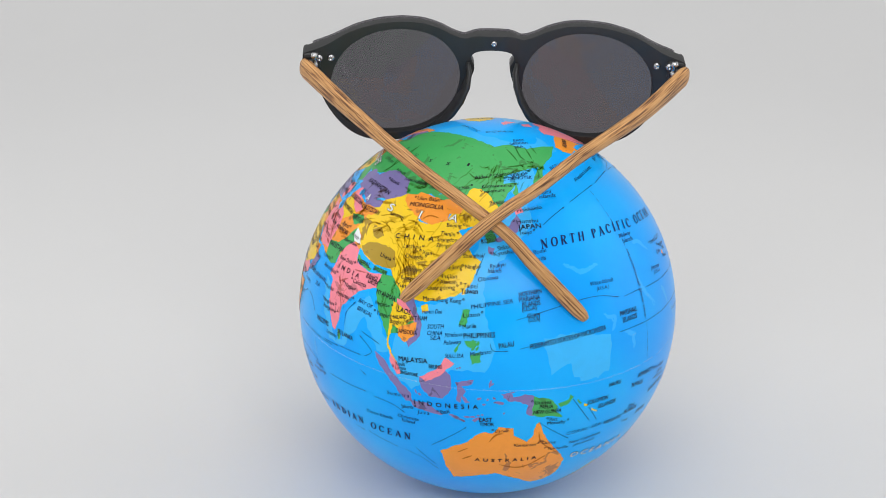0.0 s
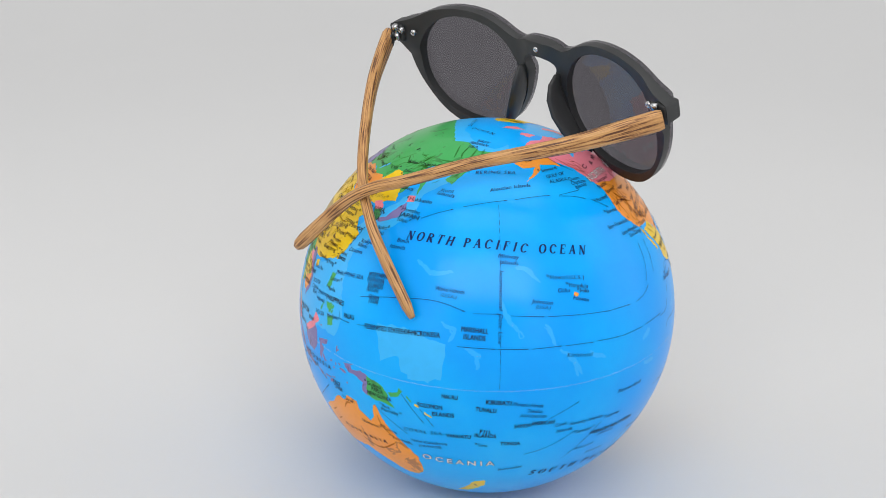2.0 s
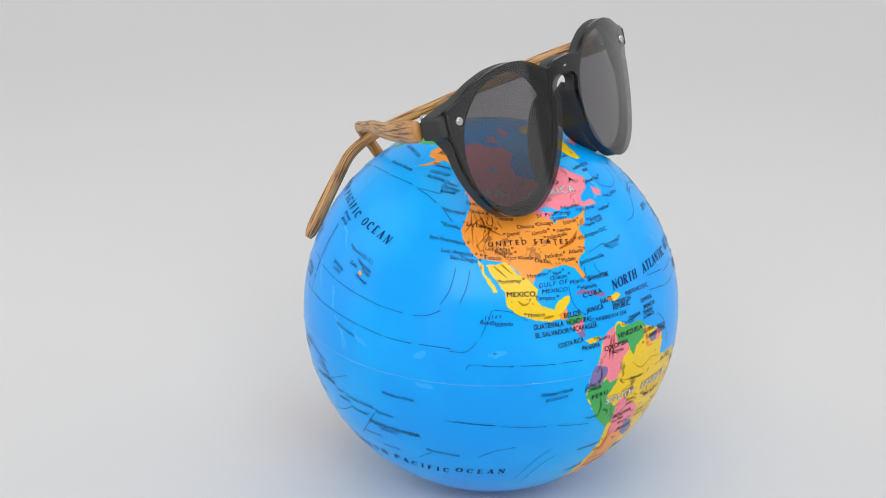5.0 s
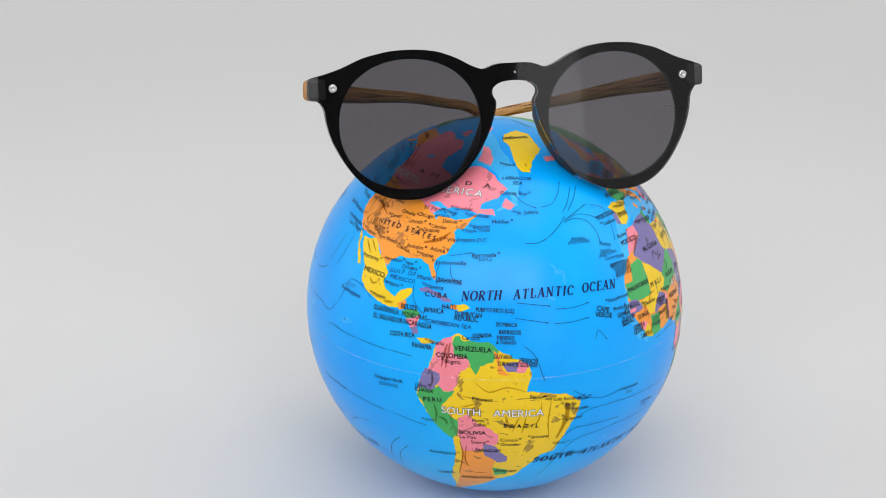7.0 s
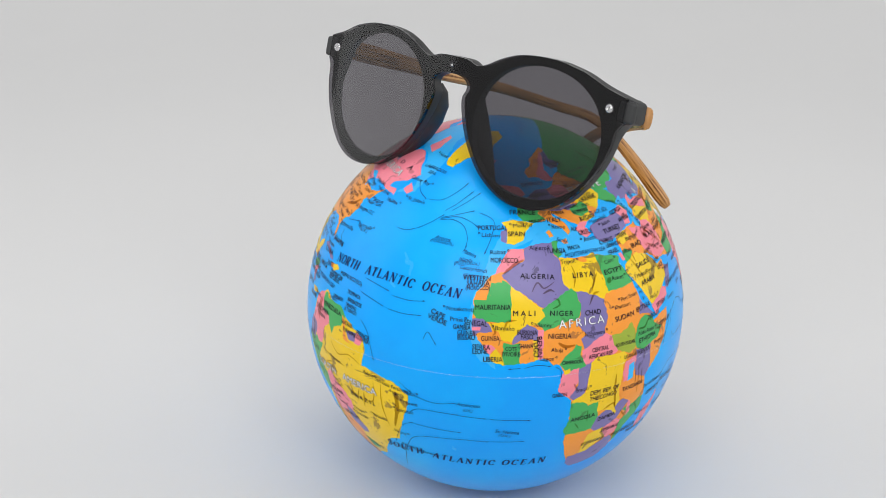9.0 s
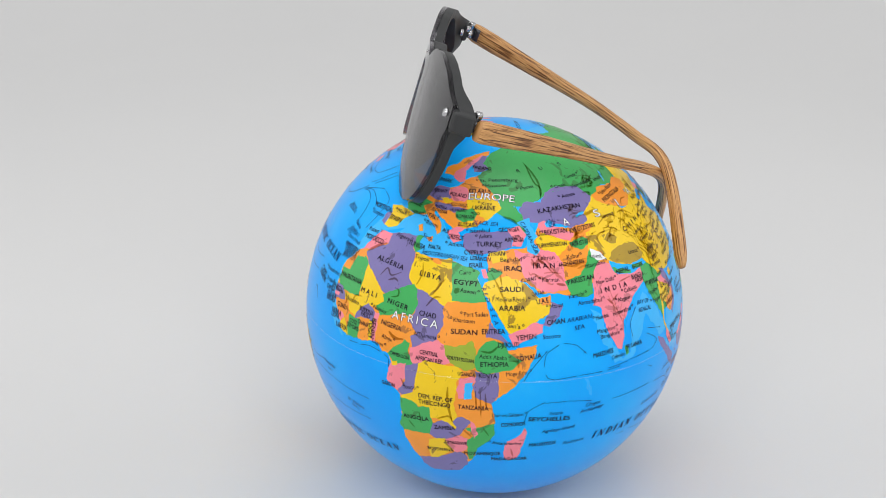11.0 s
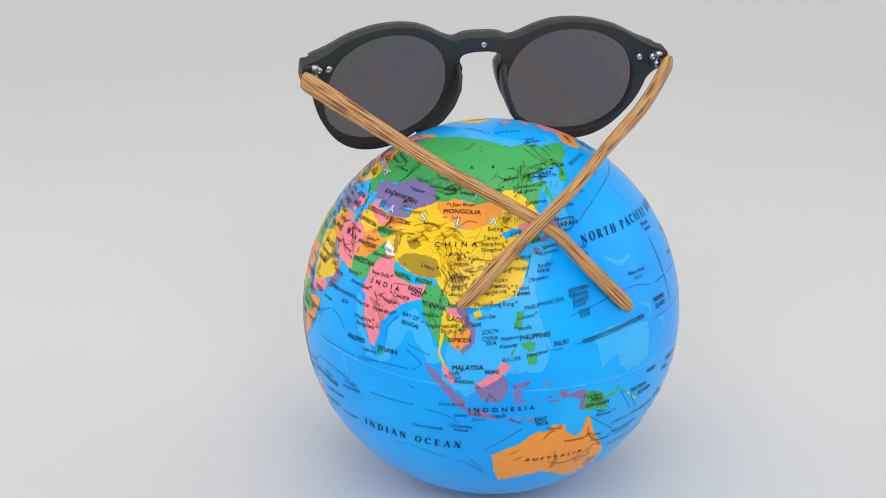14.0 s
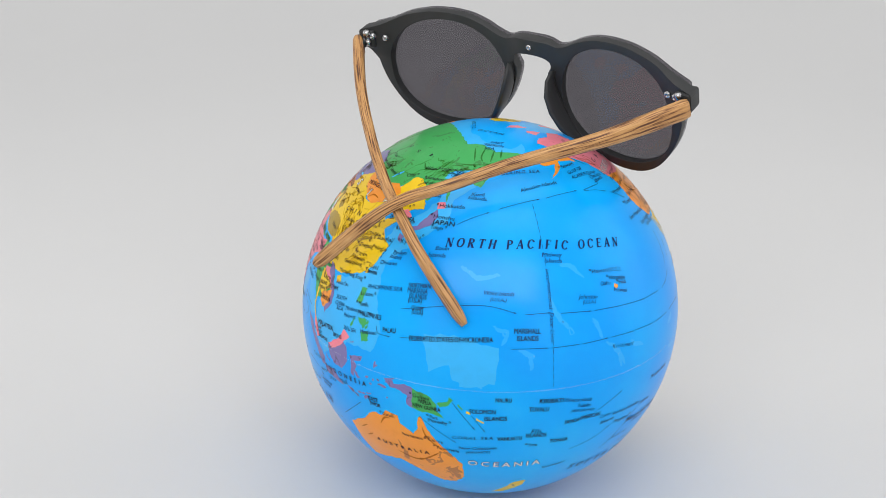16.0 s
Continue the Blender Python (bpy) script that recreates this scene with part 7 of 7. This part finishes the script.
def plate(loops, holes, y_front, y_back, name, material, parent, label="", crisp=True):
    """A bent plate with an outer edge and holes, between two depths."""
    from mathutils.geometry import delaunay_2d_cdt
    verts, edges = [], []
    for loop in loops + holes:
        b = len(verts)
        verts += [Vector((p[0], p[1])) for p in loop]
        edges += [(b + i, b + (i + 1) % len(loop)) for i in range(len(loop))]
    edge_pts = np.array([tuple(v) for v in verts])
    for i in range(-38, 39):
        for j in range(-22, 8):
            q = (i * 0.002, j * 0.002)
            if inside(*q, loops[0]) and not any(inside(*q, h) for h in holes) and np.hypot(edge_pts[:, 0] - q[0], edge_pts[:, 1] - q[1]).min() > 0.0013:
                verts.append(Vector(q))
    vo, eo, fo, ov, oe, of = delaunay_2d_cdt(verts, edges, [], 2, 1e-7)

    keep = []
    for f in fo:
        m = sum((vo[i] for i in f), Vector((0, 0))) / len(f)
        if inside(m.x, m.y, loops[0]) and not any(inside(m.x, m.y, h) for h in holes):
            keep.append(f)
    bm = bmesh.new()
    front = [bm.verts.new((p[0], y_front + wrap(p[0]), p[1])) for p in vo]
    back = [bm.verts.new((p[0], (y_back(p[0], p[1]) if callable(y_back) else y_back) + wrap(p[0]), p[1])) for p in vo]
    count = {}
    for f in keep:
        bm.faces.new([front[i] for i in reversed(f)])
        bm.faces.new([back[i] for i in f])
        for i in range(len(f)):
            a, b = f[i], f[(i + 1) % len(f)]
            count[(a, b)] = 1
    for a, b in count:
        if (b, a) not in count:
            bm.faces.new([front[a], front[b], back[b], back[a]])
            for e in (bm.edges.get((front[a], front[b])), bm.edges.get((back[a], back[b]))):
                e.smooth = not crisp
    bmesh.ops.recalc_face_normals(bm, faces=bm.faces)
    ob = part(name, bm, material, parent, label)
    return ob


def bevelled(ob, width, segments=5, angle=40):
    b = ob.modifiers.new("edge", "BEVEL")
    b.width, b.segments, b.limit_method, b.angle_limit = width, segments, "ANGLE", radians(angle)
    return ob


def ease(t):
    t = max(0.0, min(1.0, t))
    return t * t * (3 - 2 * t)


def back_depth(x, z):
    """The rim is even, stouter over the nose and at the ends."""
    return -0.0050 - 0.0016 * ease((0.011 - abs(x)) / 0.008) - 0.0022 * ease((abs(x) - 0.056) / 0.010) * ease((z + 0.012) / 0.006)


frame_front = plate([outline()], [aperture(1), aperture(-1)], -0.0018, back_depth, "frame_front", BLACK, glasses, "matte black plastic front", crisp=False)
bevelled(frame_front, 0.0016)
shield_edge = [Vector((max(-0.0688, min(0.0688, p[0])), p[1])) for p in outline()]
shield = plate([shield_edge], [], 0.0, -0.0016, "lens_shield", LENS, glasses, "smoke-grey one-piece lens")
shield.data.materials.append(LENS_BACK)
for f in shield.data.polygons:
    f.material_index = 1 if f.normal.y < -0.5 else 0


def rod(points, sizes, name, material, parent, label="", ring=16, up=Vector((0, 0, 1)), square=2.6):
    """A swept bar along points; sizes: (across, tall) at each."""
    bm, rings = bmesh.new(), []
    for i, p in enumerate(points):
        d = (points[min(i + 1, len(points) - 1)] - points[max(i - 1, 0)]).normalized()
        side = d.cross(up).normalized()
        top = side.cross(d)
        w, h = sizes[i]
        r = []
        for k in range(ring):
            a = 2 * math.pi * k / ring
            c, s = math.cos(a), math.sin(a)
            q = (abs(c) ** square + abs(s) ** square) ** (-1 / square)
            r.append(bm.verts.new(p + side * (c * q * w / 2) + top * (s * q * h / 2)))
        rings.append(r)
    uv, along = bm.loops.layers.uv.new("UVMap"), [0.0]
    for p, q in zip(points, points[1:]):
        along.append(along[-1] + (q - p).length)
    round_way = sum(sizes[0]) * 1.4
    for i, (a, b) in enumerate(zip(rings, rings[1:])):
        for k in range(ring):
            f = bm.faces.new([a[k], a[(k + 1) % ring], b[(k + 1) % ring], b[k]])
            for lp, (u, v) in zip(f.loops, ((i, k), (i, k + 1), (i + 1, k + 1), (i + 1, k))):
                # the same grain on both flats, so that the seam does not show
                lp[uv].uv = (along[u], abs(v / ring - 0.5) * round_way)
    bm.faces.new(list(reversed(rings[0])))
    bm.faces.new(rings[-1])
    bmesh.ops.recalc_face_normals(bm, faces=bm.faces)
    return part(name, bm, material, parent, label)


def glide(points, n):
    """A soft curve through the points."""
    out, k = [], len(points)
    for i in range(k - 1):
        p0, p1, p2, p3 = points[max(i - 1, 0)], points[i], points[i + 1], points[min(i + 2, k - 1)]
        for s in range(n):
            t = s / n
            out.append(0.5 * (2 * p1 + (p2 - p0) * t + (2 * p0 - 5 * p1 + 4 * p2 - p3) * t * t + (3 * p1 - p0 - 3 * p2 + p3) * t ** 3))
    return out + [points[-1]]


def temple(line):
    """A wooden side arm: a long run, a soft knee, and a drooping tip."""
    pts = glide([Vector(p) * MM for p in line], 9)
    total = sum((q - p).length for p, q in zip(pts, pts[1:]))
    s, sizes = 0.0, []
    for i, p in enumerate(pts):
        s += (p - pts[i - 1]).length / total if i else 0
        tall = np.interp(s, [0, 0.012, 0.08, 0.2, 0.35, 0.5, 0.72, 0.85, 0.955, 0.985, 1], [6.9, 7.7, 7.6, 6.3, 4.9, 4.1, 4.1, 4.9, 5.4, 4.8, 2.8])
        thick = np.interp(s, [0, 0.012, 0.2, 0.6, 0.9, 0.97, 1], [3.4, 4.4, 4.2, 3.8, 3.8, 3.5, 2.0])
        sizes.append((thick * MM, tall * MM))
    return rod(pts, sizes, "temple", WOOD, glasses, "wood-grain temple with a curved tip", square=3.2)


def box(name, size, at, material, parent, label="", width=0.0008):
    bm = bmesh.new()
    bmesh.ops.create_cube(bm, size=1.0)
    bmesh.ops.scale(bm, vec=size, verts=bm.verts)
    bmesh.ops.bevel(bm, geom=bm.edges, offset=width, segments=3, affect="EDGES", profile=0.5)
    bmesh.ops.translate(bm, vec=at, verts=bm.verts)
    return part(name, bm, material, parent, label, smooth=False)


def stud(name, at, radius, height, forward, parent, label):
    """A domed metal head with a dimple, on an axis along y."""
    prof = [(1.0, -0.6), (1.0, 0.25), (0.86, 0.62), (0.6, 0.88), (0.42, 0.95), (0.36, 0.55), (0.0, 0.5)]
    bm, rings = bmesh.new(), []
    for r, h in prof:
        rings.append([bm.verts.new((at[0] + radius * r * math.cos(t), at[1] + forward * height * h, at[2] + radius * r * math.sin(t))) for t in [math.pi * i / 10 for i in range(20)]])
    for p, q in zip(rings, rings[1:]):
        for i in range(20):
            bm.faces.new([p[i], p[(i + 1) % 20], q[(i + 1) % 20], q[i]])
    bmesh.ops.remove_doubles(bm, verts=bm.verts, dist=1e-7)
    bmesh.ops.recalc_face_normals(bm, faces=bm.faces)
    return part(name, bm, STEEL, parent, label)


def barrel(at, radius, length, parent):
    pts = [Vector(at) + Vector((0, 0, z * length)) for z in (-0.5, -0.42, -0.18, -0.16, 0.16, 0.18, 0.42, 0.5)]
    w = [0.8, 1.0, 1.0, 0.82, 0.82, 1.0, 1.0, 0.8]
    return rod(pts, [(2 * radius * k, 2 * radius * k) for k in w], "hinge", STEEL, parent, "small polished steel hinge", up=Vector((0, 1, 0)), square=2.0)


ARMS = ([(72.2, -11.5, -0.6), (52.7, -36.2, -3.5), (28.6, -60.7, -5.7), (11.7, -77.9, -8.9), (0.1, -87.8, -11.3), (-12.3, -93.8, -19.9), (-34.0, -101.5, -40.0)],
        [(-71.9, -11.1, -1.4), (-52.3, -37.9, -4.9), (-29.8, -63.4, -10.0), (-11.2, -81.5, -14.1), (1.8, -91.3, -19.3), (10.8, -96.0, -27.7), (30.0, -102.4, -46.4)])
for line in ARMS:
    arm = temple(line)
    side = 1 if line[0][0] > 0 else -1
    end, run = Vector(line[0]) * MM, (Vector(line[1]) - Vector(line[0])).normalized()
    rod([Vector((side * 0.0676, -0.0078, -0.0005)), Vector((side * 0.0690, -0.0100, -0.0010)), end + run * 0.004], [(2.6 * MM, 4.6 * MM), (2.2 * MM, 4.2 * MM), (1.6 * MM, 4.0 * MM)], "hinge_leaf", GUNMETAL, glasses, "dark metal hinge leaf")
    # the dark plate let into the arm's inner face at the hinge
    inner = run.cross(Vector((0, 0, 1))).normalized() * side
    rod([end + run * 0.0004 + inner * 0.0017, end + run * 0.0052 + inner * 0.0017], [(1.2 * MM, 5.2 * MM), (1.2 * MM, 5.2 * MM)], "hinge_plate", GUNMETAL, arm, "dark metal plate let into the wood", square=5.0)
for side in (1, -1):
    block = box("endpiece", (0.0066, 0.0078, 0.0076), (side * 0.0690, -0.0057, -0.0006), BLACK, glasses, "matte black end piece", 0.0012)
    arm = [Vector((side * x, y, z)) * MM for x, y, z in ((9.4, 1.5, -5.2), (8.9, 0.0, -8.6), (9.6, -1.2, -13.5), (11.6, -1.6, -19.3), (14.6, -1.3, -25.2), (18.2, -0.3, -30.7), (22.4, 1.5, -34.8))]
    rod(arm, [(1.5 * MM, 3 * MM), (2.2 * MM, 6.5 * MM), (2.6 * MM, 9 * MM), (2.6 * MM, 9.6 * MM), (2.6 * MM, 8.6 * MM), (2.2 * MM, 6 * MM), (1.4 * MM, 3 * MM)],
        "nose_pad", BLACK, glasses, "moulded black nose pad", up=Vector((0, 1, 0)), square=2.4)
    stud("rivet", (side * 0.06378, 0.0002, -0.0003), 0.0016, 0.0009, 1, glasses, "polished steel rivet")
    stud("screw", (side * 0.0618, -0.0067, 0.0), 0.0014, 0.0009, -1, glasses, "small steel screw")
    barrel((side * 0.0678, -0.0104, 0.0008), 0.0014, 0.0062, glasses)
    stud("hinge_screw", (side * 0.0660, -0.0092, 0.0012), 0.0013, 0.0011, -1, glasses, "small steel hinge screw")
stud("bridge_screw", (0.0, 0.0012, 0.0033), 0.0012, 0.0007, -1, glasses, "small steel bridge screw")
stud("bridge_screw_tip", (0.0, SAG + 0.0001, 0.0030), 0.0005, 0.0004, 1, glasses, "tiny steel screw tip")
glasses.matrix_world = Matrix()
for ob in glasses.children:
    ob.matrix_local = TO_BODY


def motions():
    rows = [(0.5 * i, pose(0, 0, 0, 0, 0, turn_at(0.5 * i))) for i in range(33)]
    walk(globe, rows)
    walk(glasses, rows)


motions()
